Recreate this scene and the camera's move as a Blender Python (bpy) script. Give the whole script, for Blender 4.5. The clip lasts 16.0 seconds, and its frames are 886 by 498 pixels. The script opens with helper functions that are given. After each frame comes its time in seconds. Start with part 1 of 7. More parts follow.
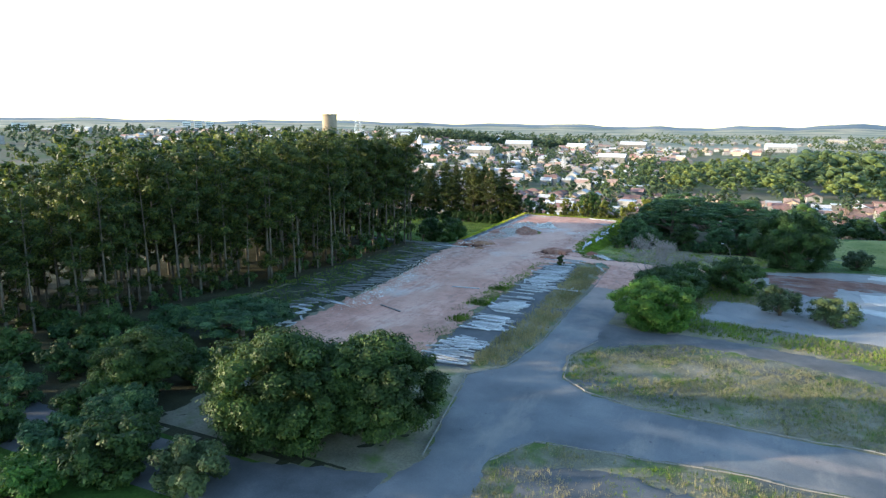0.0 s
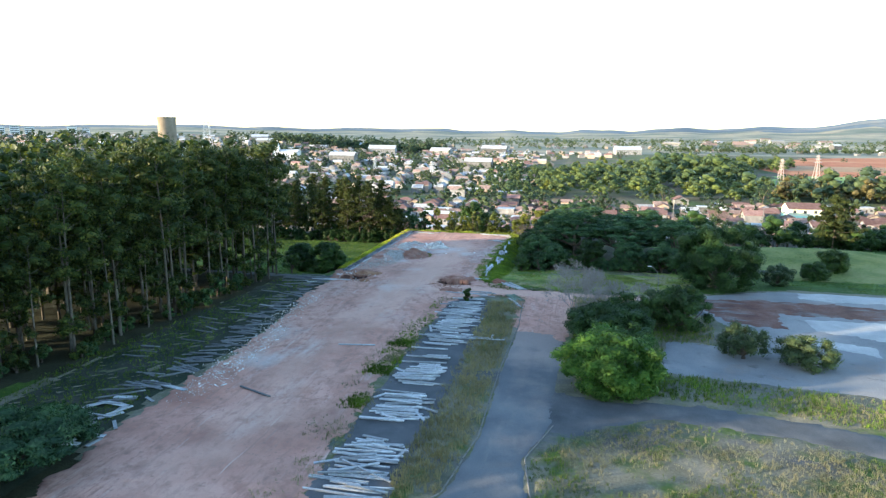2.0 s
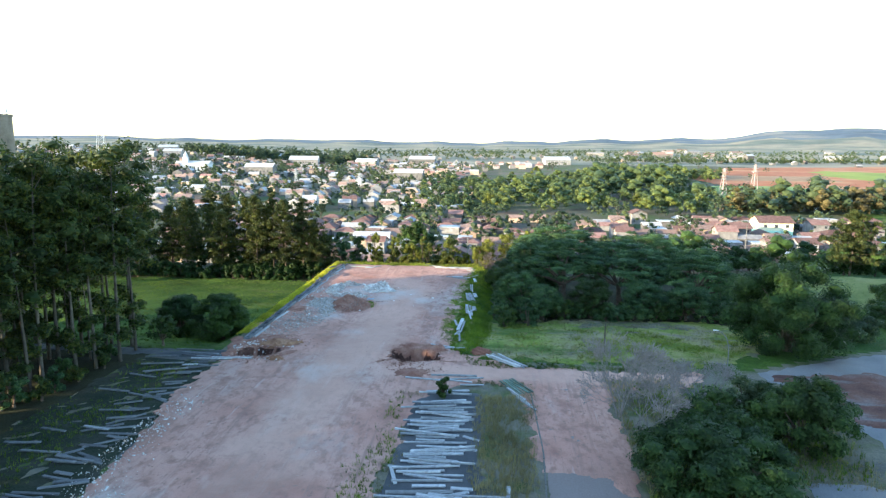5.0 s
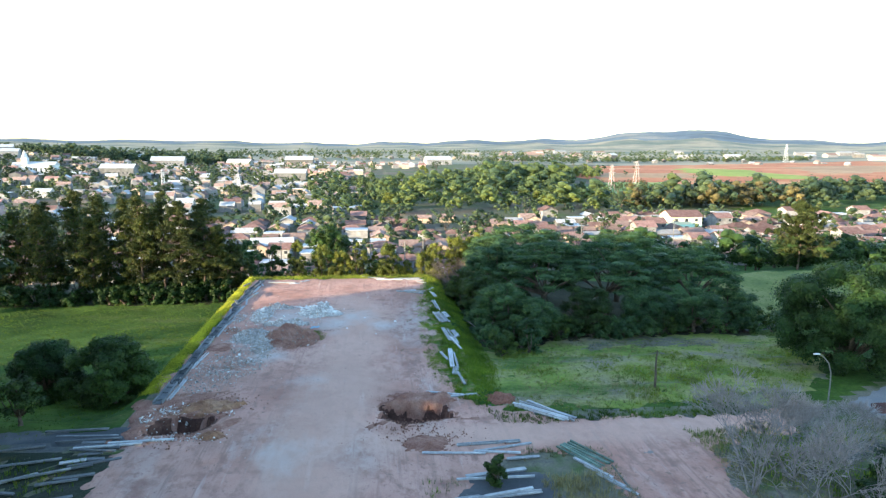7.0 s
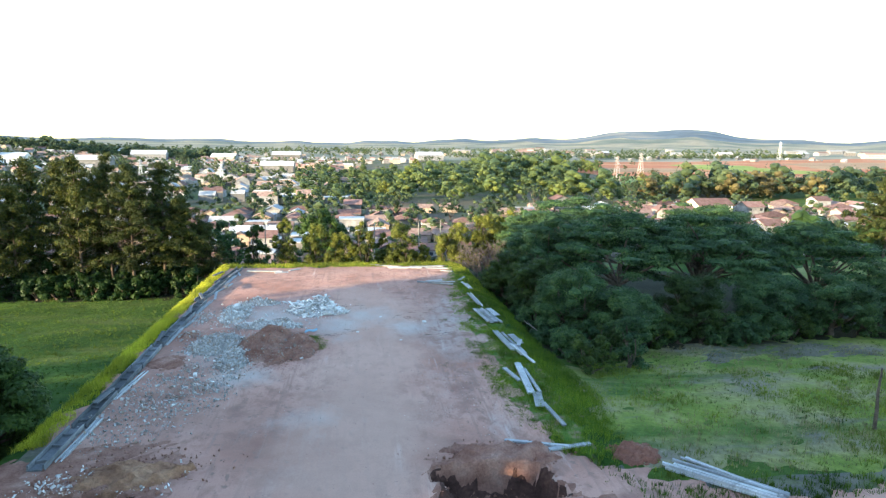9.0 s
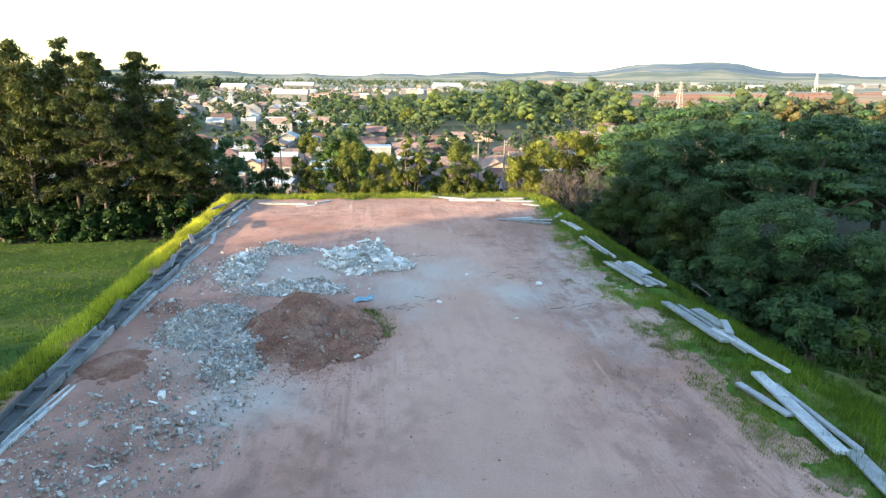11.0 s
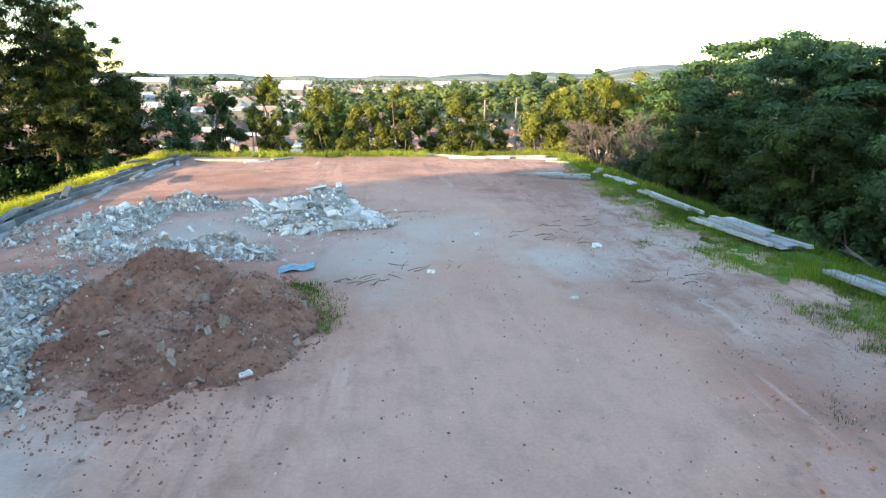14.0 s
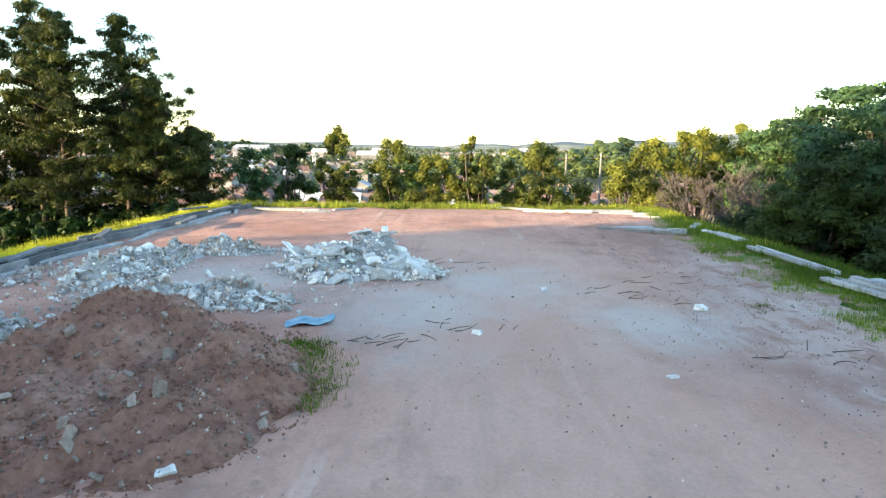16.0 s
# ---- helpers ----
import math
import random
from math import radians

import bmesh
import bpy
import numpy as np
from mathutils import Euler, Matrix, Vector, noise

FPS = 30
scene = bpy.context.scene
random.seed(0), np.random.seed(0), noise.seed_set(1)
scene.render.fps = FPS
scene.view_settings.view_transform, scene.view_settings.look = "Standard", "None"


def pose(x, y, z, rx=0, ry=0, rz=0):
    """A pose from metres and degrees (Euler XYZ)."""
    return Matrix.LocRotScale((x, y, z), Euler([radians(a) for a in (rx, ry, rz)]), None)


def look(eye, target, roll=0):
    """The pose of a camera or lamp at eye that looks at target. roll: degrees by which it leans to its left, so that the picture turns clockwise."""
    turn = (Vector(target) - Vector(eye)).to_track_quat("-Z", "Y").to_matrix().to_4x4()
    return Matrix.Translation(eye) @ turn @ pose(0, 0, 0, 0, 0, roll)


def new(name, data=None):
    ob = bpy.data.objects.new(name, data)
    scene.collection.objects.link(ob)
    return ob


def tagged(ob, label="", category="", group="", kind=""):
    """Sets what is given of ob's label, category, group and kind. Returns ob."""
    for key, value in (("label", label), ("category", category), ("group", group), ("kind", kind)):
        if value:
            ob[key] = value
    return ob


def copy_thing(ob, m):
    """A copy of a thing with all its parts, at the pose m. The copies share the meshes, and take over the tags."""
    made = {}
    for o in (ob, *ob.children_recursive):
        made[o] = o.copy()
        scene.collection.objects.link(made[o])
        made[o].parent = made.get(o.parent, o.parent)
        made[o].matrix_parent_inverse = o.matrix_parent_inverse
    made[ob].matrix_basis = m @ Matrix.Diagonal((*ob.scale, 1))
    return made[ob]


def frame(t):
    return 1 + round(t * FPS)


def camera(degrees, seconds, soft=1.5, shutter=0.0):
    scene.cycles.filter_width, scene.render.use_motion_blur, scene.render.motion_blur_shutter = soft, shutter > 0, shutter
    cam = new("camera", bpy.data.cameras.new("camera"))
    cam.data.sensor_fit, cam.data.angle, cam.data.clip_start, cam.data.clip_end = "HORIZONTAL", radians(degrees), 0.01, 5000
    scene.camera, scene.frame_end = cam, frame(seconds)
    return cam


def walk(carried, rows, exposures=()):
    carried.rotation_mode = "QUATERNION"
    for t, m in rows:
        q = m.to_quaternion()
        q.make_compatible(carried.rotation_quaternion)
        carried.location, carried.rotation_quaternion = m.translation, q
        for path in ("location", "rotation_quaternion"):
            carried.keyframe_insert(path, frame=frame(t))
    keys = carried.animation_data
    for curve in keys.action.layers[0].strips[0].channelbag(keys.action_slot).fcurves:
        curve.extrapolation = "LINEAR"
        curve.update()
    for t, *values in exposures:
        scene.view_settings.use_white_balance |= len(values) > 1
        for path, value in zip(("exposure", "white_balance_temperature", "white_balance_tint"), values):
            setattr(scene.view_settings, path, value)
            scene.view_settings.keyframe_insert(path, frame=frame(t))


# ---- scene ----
import itertools

cam = camera(70.2, 16.0, soft=1.3)
PATH = [
    (0, (-0.559, 1.374, 28.766), (-1.374, 3.158, 28.373), 0.6),
    (0.5, (-4.406, 6.178, 28.896), (-5.177, 7.982, 28.506), 0.5),
    (1, (-8.196, 11.89, 28.956), (-8.867, 13.734, 28.57), 0.6),
    (1.5, (-11.336, 18.587, 28.885), (-11.875, 20.474, 28.505), 0.4),
    (2, (-13.82, 25.081, 28.757), (-14.23, 27.003, 28.381), 0.5),
    (2.5, (-15.474, 31.454, 28.694), (-15.788, 33.394, 28.325), 0.5),
    (3, (-16.53, 38.135, 28.543), (-16.796, 40.083, 28.181), 0.4),
    (3.5, (-17.719, 45.776, 28.29), (-17.962, 47.73, 27.936), 0.5),
    (3.7, (-18.399, 48.66, 28.177), (-18.635, 50.615, 27.828), 0.5),
    (5.8, (-32.242, 73.293, 25.604), (-32.262, 75.264, 25.266), 0.6),
    (6, (-33.984, 75.534, 25.333), (-33.933, 77.505, 24.994), 0.6),
    (6.5, (-37.257, 80.583, 24.482), (-37.081, 82.547, 24.147), 0.5),
    (7, (-39.58, 86.59, 23.826), (-39.364, 88.551, 23.494), 0.5),
    (7.5, (-41.093, 92.937, 22.778), (-40.851, 94.895, 22.451), 0.5),
    (8, (-41.843, 99.447, 20.554), (-41.586, 101.403, 20.226), 0.5),
    (8.2, (-42.023, 101.62, 19.917), (-41.765, 103.575, 19.586), 0.6),
    (10.3, (-44.925, 127.419, 12.552), (-44.687, 129.377, 12.22), 0.7),
    (10.5, (-45.469, 129.636, 12.305), (-45.242, 131.595, 11.975), 0.7),
    (11, (-46.606, 133.862, 11.978), (-46.395, 135.78, 11.45), 0.8),
    (11.5, (-47.113, 136.426, 11.338), (-46.909, 138.345, 10.812), 0.8),
    (12, (-47.298, 138.396, 10.23), (-47.093, 140.315, 9.707), 0.8),
    (12.5, (-47.071, 140.104, 9.072), (-46.865, 142.024, 8.552), 0.8),
    (13, (-46.343, 142.193, 7.751), (-46.133, 144.114, 7.233), 0.7),
    (13.5, (-45.61, 144.551, 6.74), (-45.395, 146.471, 6.223), 0.7),
    (14, (-44.867, 147.599, 5.844), (-44.658, 149.519, 5.324), 0.6),
    (14.5, (-44.327, 150.036, 5.663), (-44.247, 151.966, 5.145), 0.8),
    (15, (-44.017, 151.105, 5.569), (-44.011, 153.079, 5.248), 0.7),
    (15.5, (-43.809, 151.467, 5.192), (-43.841, 153.441, 4.871), 0.7),
    (16, (-43.649, 151.744, 4.425), (-43.702, 153.718, 4.105), 0.6),
]
walk(cam, [(t, look(eye, target, roll)) for t, eye, target, roll in PATH], exposures=[(0.0, 2.62, 5900, 6), (3.5, 2.70, 5950, 6), (8.0, 2.75, 6100, 6), (12.0, 2.80, 6700, 6), (16.0, 2.82, 6800, 6)])

# ---- light: a low evening sun on the left, behind the tall trees, and an open bright sky ----
SUN_FROM = Vector((-0.885, -0.465, math.tan(radians(9.0))))
world = bpy.data.worlds.new("evening_sky")
scene.world = world
world.use_nodes = True
wt = world.node_tree
wt.nodes.clear()
sky = wt.nodes.new("ShaderNodeTexSky")
sky.sky_type, sky.sun_disc = "NISHITA", False
sky.sun_elevation = radians(9.0)
sky.sun_rotation = math.atan2(SUN_FROM.x, SUN_FROM.y) % (2 * math.pi)
sky.air_density, sky.dust_density, sky.ozone_density, sky.altitude = 1.0, 0.7, 1.4, 600
bg = wt.nodes.new("ShaderNodeBackground")
bg.inputs["Strength"].default_value = 0.15
wout = wt.nodes.new("ShaderNodeOutputWorld")
wt.links.new(sky.outputs[0], bg.inputs["Color"])
wt.links.new(bg.outputs[0], wout.inputs["Surface"])
sun = new("sun", bpy.data.lights.new("sun", "SUN"))
sun.data.energy, sun.data.angle, sun.data.color = 3.5, radians(0.6), (1.0, 0.78, 0.50)
sun.matrix_world = look(SUN_FROM * 200, (0, 0, 0))

# ---- materials ----
def ramp(nt, fac, stops):
    n = nt.nodes.new("ShaderNodeValToRGB")
    while len(n.color_ramp.elements) < len(stops):
        n.color_ramp.elements.new(0.5)
    for e, (p, c) in zip(n.color_ramp.elements, stops):
        e.position, e.color = p, (*c, 1)
    nt.links.new(fac, n.inputs["Fac"])
    return n.outputs["Color"]


def noise_of(nt, scale, detail=5.0, rough=0.55, stretch=None, spin=0.0):
    tc = nt.nodes.new("ShaderNodeTexCoord")
    src = tc.outputs["Object"]
    if stretch:
        mp = nt.nodes.new("ShaderNodeMapping")
        mp.inputs["Scale"].default_value = stretch
        mp.inputs["Rotation"].default_value = (0, 0, radians(spin))
        nt.links.new(src, mp.inputs["Vector"])
        src = mp.outputs[0]
    n = nt.nodes.new("ShaderNodeTexNoise")
    n.inputs["Scale"].default_value, n.inputs["Detail"].default_value, n.inputs["Roughness"].default_value = scale, detail, rough
    nt.links.new(src, n.inputs["Vector"])
    return n.outputs["Fac"]


def mix_colour(nt, fac, a, b, mode="MIX"):
    n = nt.nodes.new("ShaderNodeMix")
    n.data_type, n.blend_type = "RGBA", mode
    for socket, value in ((n.inputs[0], fac), (n.inputs[6], a), (n.inputs[7], b)):
        if isinstance(value, (int, float)):
            socket.default_value = value
        elif isinstance(value, tuple):
            socket.default_value = (*value, 1)
        else:
            nt.links.new(value, socket)
    return n.outputs[2]


def surface(name, stops, scale, fine=12.0, grain=0.35, rough=0.9, bump=0.4, bump_m=0.03, patches=(), by_object=0.0, by_island=0.0, metal=0.0, worn=None, tints=None, gloss=0.12, dust=None):
    """Patchy colour at a large scale, a finer grain over it, and relief. patches: (scale, from, to, colour, stretch, spin). worn: the colour of dust that traffic has laid."""
    m = bpy.data.materials.new(name)
    m.use_nodes = True
    nt = m.node_tree
    b = nt.nodes["Principled BSDF"]
    col = ramp(nt, noise_of(nt, scale), stops)
    for k, lo, hi, tint, stretch, spin in patches:
        f = nt.nodes.new("ShaderNodeMapRange")
        f.inputs["From Min"].default_value, f.inputs["From Max"].default_value = lo, hi
        nt.links.new(noise_of(nt, k, 6.0, 0.6, stretch, spin), f.inputs["Value"])
        col = mix_colour(nt, f.outputs[0], col, tint)
    if worn:
        at_n = nt.nodes.new("ShaderNodeAttribute")
        at_n.attribute_name = "traffic"
        f = nt.nodes.new("ShaderNodeMath")
        f.operation = "MULTIPLY_ADD"
        nt.links.new(noise_of(nt, 0.22, 6.0, 0.6), f.inputs[0])
        f.inputs[1].default_value = 1.6
        nt.links.new(at_n.outputs["Fac"], f.inputs[2])
        g = nt.nodes.new("ShaderNodeMapRange")
        g.inputs["From Min"].default_value, g.inputs["From Max"].default_value, g.inputs["To Max"].default_value = 1.05, 1.75, 0.62
        nt.links.new(f.outputs[0], g.inputs["Value"])
        col = mix_colour(nt, g.outputs[0], col, worn)
    if dust:
        at_d = nt.nodes.new("ShaderNodeAttribute")
        at_d.attribute_name = "pale_dust"
        f = nt.nodes.new("ShaderNodeMath")
        f.operation = "MULTIPLY_ADD"
        nt.links.new(noise_of(nt, 0.5, 7.0, 0.68, (1.0, 0.6, 1.0), 25), f.inputs[0])
        f.inputs[1].default_value = 1.3
        nt.links.new(at_d.outputs["Fac"], f.inputs[2])
        g = nt.nodes.new("ShaderNodeMapRange")
        g.inputs["From Min"].default_value, g.inputs["From Max"].default_value, g.inputs["To Max"].default_value = 0.9, 1.75, 0.85
        nt.links.new(f.outputs[0], g.inputs["Value"])
        col = mix_colour(nt, g.outputs[0], col, dust)
    if tints:
        col = mix_colour(nt, 1.0, col, ramp(nt, nt.nodes.new("ShaderNodeNewGeometry").outputs["Random Per Island"], tints), "MULTIPLY")
    fn = noise_of(nt, fine, 6.0, 0.65)
    col = mix_colour(nt, grain, col, ramp(nt, fn, [(0.3, (0.35, 0.35, 0.35)), (0.7, (1.3, 1.3, 1.3))]), "MULTIPLY")
    for amount, kind in ((by_object, "object"), (by_island, "island")):
        if amount:
            if kind == "object":
                r = nt.nodes.new("ShaderNodeObjectInfo").outputs["Random"]
            else:
                r = nt.nodes.new("ShaderNodeNewGeometry").outputs["Random Per Island"]
            lo, hi = 1 - amount, 1 + amount
            col = mix_colour(nt, 1.0, col, ramp(nt, r, [(0.0, (lo, lo, lo)), (1.0, (hi, hi, hi))]), "MULTIPLY")
    nt.links.new(col, b.inputs["Base Color"])
    b.inputs["Roughness"].default_value, b.inputs["Metallic"].default_value = rough, metal
    b.inputs["Specular IOR Level"].default_value = 0.5 if rough < 0.7 else gloss
    if bump:
        bp = nt.nodes.new("ShaderNodeBump")
        bp.inputs["Strength"].default_value, bp.inputs["Distance"].default_value = bump, bump_m
        nt.links.new(fn, bp.inputs["Height"])
        nt.links.new(bp.outputs[0], b.inputs["Normal"])
    return m


def leafy(name, dark, mid, light, through_light=0.25, patch=0.25, low=(0.6, 0.62, 0.65), high=(1.35, 1.3, 1.1)):
    """Leaves or blades: each one its own shade, with some light coming through."""
    m = bpy.data.materials.new(name)
    m.use_nodes = True
    nt = m.node_tree
    b = nt.nodes["Principled BSDF"]
    isl = nt.nodes.new("ShaderNodeNewGeometry").outputs["Random Per Island"]
    col = ramp(nt, isl, [(0.0, dark), (0.55, mid), (1.0, light)])
    big = ramp(nt, noise_of(nt, patch, 3.0), [(0.36, low), (0.64, high)])
    col = mix_colour(nt, 1.0, col, big, "MULTIPLY")
    ob = nt.nodes.new("ShaderNodeObjectInfo").outputs["Random"]
    col = mix_colour(nt, 1.0, col, ramp(nt, ob, [(0.0, (0.82, 0.86, 0.9)), (1.0, (1.2, 1.14, 0.95))]), "MULTIPLY")
    nt.links.new(col, b.inputs["Base Color"])
    b.inputs["Roughness"].default_value = 0.55
    b.inputs["Specular IOR Level"].default_value = 0.12
    tr = nt.nodes.new("ShaderNodeBsdfTranslucent")
    nt.links.new(mix_colour(nt, 1.0, col, (1.5, 1.5, 0.8), "MULTIPLY"), tr.inputs["Color"])
    mx = nt.nodes.new("ShaderNodeMixShader")
    mx.inputs[0].default_value = through_light
    nt.links.new(b.outputs[0], mx.inputs[1])
    nt.links.new(tr.outputs[0], mx.inputs[2])
    nt.links.new(mx.outputs[0], nt.nodes["Material Output"].inputs["Surface"])
    return m


M = {}
M["earth"] = surface("bare_earth", [(0.30, (0.26, 0.122, 0.088)), (0.46, (0.40, 0.215, 0.163)), (0.60, (0.455, 0.268, 0.208)), (0.74, (0.345, 0.178, 0.130))], 0.10, 14.0, 0.20, 0.95, 0.3, 0.03, worn=(0.49, 0.308, 0.236), dust=(0.43, 0.385, 0.35),
    patches=[(0.045, 0.50, 0.66, (0.30, 0.175, 0.135), None, 0), (0.06, 0.56, 0.72, (0.41, 0.34, 0.30), (1.0, 0.5, 1.0), 30), (0.16, 0.60, 0.76, (0.43, 0.355, 0.315), (1.0, 0.35, 1.0), 8), (0.35, 0.54, 0.74, (0.22, 0.115, 0.09), None, 0), (0.9, 0.50, 0.68, (0.27, 0.15, 0.115), (1.0, 0.7, 1.0), 40), (0.5, 0.62, 0.8, (0.50, 0.39, 0.34), (2.4, 0.2, 1.0), -6), (0.6, 0.55, 0.74, (0.27, 0.16, 0.125), (3.0, 0.12, 1.0), 5), (0.8, 0.57, 0.72, (0.29, 0.18, 0.145), (3.4, 0.16, 1.0), -32), (0.9, 0.58, 0.72, (0.24, 0.14, 0.11), (1.0, 0.4, 1.0), 20), (1.7, 0.60, 0.70, (0.23, 0.145, 0.115), None, 0), (2.6, 0.60, 0.70, (0.25, 0.155, 0.125), (1.0, 0.5, 1.0), 18), (5.0, 0.66, 0.74, (0.19, 0.12, 0.10), None, 0)])
M["red_soil"] = surface("red_soil", [(0.3, (0.15, 0.062, 0.04)), (0.55, (0.22, 0.10, 0.07)), (0.75, (0.27, 0.15, 0.11))], 0.6, 6.0, 0.5, 0.95, 0.9, 0.10)
M["torn"] = surface("torn_red_ground", [(0.3, (0.075, 0.04, 0.033)), (0.5, (0.13, 0.065, 0.05)), (0.7, (0.17, 0.12, 0.105))], 0.25, 5.0, 0.5, 0.95, 0.8, 0.08, patches=[(0.3, 0.55, 0.68, (0.16, 0.15, 0.145), (0.5, 1.6, 1.0), 0)])
M["mound"] = surface("mound_soil", [(0.3, (0.19, 0.088, 0.062)), (0.55, (0.275, 0.145, 0.106)), (0.75, (0.36, 0.22, 0.172))], 0.9, 8.0, 0.5, 0.95, 0.9, 0.07)
M["meadow"] = surface("meadow", [(0.30, (0.016, 0.042, 0.006)), (0.48, (0.030, 0.068, 0.010)), (0.62, (0.054, 0.095, 0.016)), (0.76, (0.088, 0.112, 0.030))], 0.07, 2.2, 0.55, 0.95, 0.9, 0.15,
    patches=[(0.05, 0.52, 0.68, (0.085, 0.14, 0.022), (1.0, 1.8, 1.0), 0), (0.09, 0.56, 0.72, (0.092, 0.112, 0.03), (0.6, 1.8, 1.0), 5), (0.5, 0.56, 0.75, (0.04, 0.07, 0.015), None, 0)])
# paler and yellower than the meadow round it
M["paler_meadow"] = surface("pale_yellow_green_pasture", [(0.30, (0.085, 0.115, 0.03)), (0.5, (0.15, 0.165, 0.05)), (0.72, (0.21, 0.20, 0.08))], 0.13, 1.6, 0.4, 0.95, 0.8, 0.12)
M["thin_turf"] = surface("thin_turf_over_soil", [(0.34, (0.05, 0.105, 0.015)), (0.48, (0.085, 0.14, 0.024)), (0.56, (0.17, 0.15, 0.075)), (0.66, (0.26, 0.16, 0.115))], 0.9, 5.0, 0.5, 0.95, 0.8, 0.06)
# weedy ground with the planting's shade put into its dark colour
M["shaded_weeds"] = surface("shade_dark_weedy_ground", [(0.30, (0.018, 0.026, 0.016)), (0.5, (0.030, 0.037, 0.024)), (0.72, (0.056, 0.053, 0.044))], 0.25, 4.0, 0.5, 0.95, 0.8, 0.1)
M["field_brown"] = surface("harrowed_brown_soil", [(0.3, (0.24, 0.15, 0.085)), (0.7, (0.33, 0.22, 0.13))], 0.012, 0.12, 0.4, 0.95, 0.0)
M["dry_ground"] = surface("dry_ground", [(0.30, (0.085, 0.085, 0.06)), (0.5, (0.14, 0.13, 0.095)), (0.75, (0.20, 0.18, 0.14))], 0.2, 4.0, 0.5, 0.95, 0.8, 0.1,
    patches=[(0.12, 0.54, 0.64, (0.08, 0.085, 0.09), (0.25, 1.0, 1.0), 8), (0.25, 0.5, 0.66, (0.065, 0.095, 0.025), None, 0)])
M["scrub"] = surface("dry_and_green_scrub", [(0.30, (0.08, 0.13, 0.022)), (0.43, (0.16, 0.20, 0.04)), (0.53, (0.22, 0.215, 0.085)), (0.66, (0.20, 0.175, 0.125))], 0.16, 2.5, 0.5, 0.95, 0.9, 0.12,
    patches=[(0.10, 0.56, 0.66, (0.06, 0.105, 0.02), (0.5, 1.6, 1.0), 8), (0.2, 0.58, 0.7, (0.13, 0.12, 0.10), (0.5, 1.5, 1.0), 0)])
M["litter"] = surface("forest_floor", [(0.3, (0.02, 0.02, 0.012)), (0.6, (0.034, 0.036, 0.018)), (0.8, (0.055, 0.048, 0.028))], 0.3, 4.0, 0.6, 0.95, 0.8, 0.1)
M["asphalt"] = surface("old_asphalt", [(0.30, (0.075, 0.08, 0.088)), (0.55, (0.115, 0.12, 0.128)), (0.75, (0.16, 0.16, 0.16))], 0.13, 9.0, 0.3, 0.85, 0.25, 0.02, worn=(0.27, 0.21, 0.18),
    patches=[(0.22, 0.54, 0.74, (0.20, 0.18, 0.165), (1.0, 0.3, 1.0), 4), (0.8, 0.66, 0.74, (0.05, 0.05, 0.055), None, 0)])
M["dark_asphalt"] = surface("dark_asphalt", [(0.30, (0.052, 0.056, 0.06)), (0.55, (0.082, 0.085, 0.09)), (0.75, (0.13, 0.127, 0.123))], 0.25, 9.0, 0.35, 0.9, 0.3, 0.02)
M["yard"] = surface("yard_concrete", [(0.30, (0.14, 0.14, 0.145)), (0.55, (0.20, 0.197, 0.197)), (0.75, (0.27, 0.25, 0.235))], 0.12, 8.0, 0.35, 0.9, 0.3, 0.02,
    patches=[(0.3, 0.6, 0.75, (0.085, 0.085, 0.085), None, 0), (0.08, 0.55, 0.7, (0.21, 0.165, 0.14), None, 0)])
M["pad"] = surface("pale_concrete_pad", [(0.30, (0.25, 0.25, 0.25)), (0.6, (0.35, 0.345, 0.335)), (0.8, (0.47, 0.45, 0.43))], 0.2, 8.0, 0.35, 0.9, 0.3, 0.02,
    patches=[(0.25, 0.55, 0.72, (0.26, 0.25, 0.245), None, 0)])
M["kerb"] = surface("kerb_concrete", [(0.3, (0.12, 0.115, 0.105)), (0.7, (0.22, 0.21, 0.195))], 1.0, 10.0, 0.4, 0.9, 0.3, 0.02)
M["beam"] = surface("precast_concrete", [(0.30, (0.24, 0.245, 0.25)), (0.55, (0.36, 0.365, 0.37)), (0.75, (0.48, 0.48, 0.475))], 0.9, 14.0, 0.35, 0.88, 0.35, 0.015, by_object=0.28,
    patches=[(2.2, 0.58, 0.75, (0.22, 0.22, 0.22), None, 0)])
# weathered troughs; its dark tone also gives beams by the planting their shade
M["trough"] = surface("weathered_and_shaded_concrete", [(0.30, (0.09, 0.095, 0.10)), (0.55, (0.15, 0.153, 0.158)), (0.75, (0.24, 0.24, 0.24))], 0.7, 10.0, 0.4, 0.9, 0.35, 0.015, by_object=0.3)
M["rubble"] = surface("broken_concrete", [(0.30, (0.42, 0.40, 0.38)), (0.55, (0.58, 0.555, 0.525)), (0.75, (0.73, 0.70, 0.665))], 1.6, 10.0, 0.4, 0.92, 0.6, 0.03, by_object=0.35,
    tints=[(0.0, (0.55, 0.53, 0.52)), (0.3, (0.85, 0.85, 0.85)), (0.6, (1.1, 1.1, 1.09)), (0.72, (0.9, 0.72, 0.6)), (0.82, (0.7, 0.5, 0.4)), (0.90, (1.4, 1.4, 1.38))],
    patches=[(0.35, 0.58, 0.72, (0.46, 0.36, 0.29), None, 0)])
M["bed"] = surface("rubble_dust", [(0.3, (0.30, 0.275, 0.255)), (0.7, (0.50, 0.47, 0.45))], 0.9, 9.0, 0.5, 0.95, 0.9, 0.08)
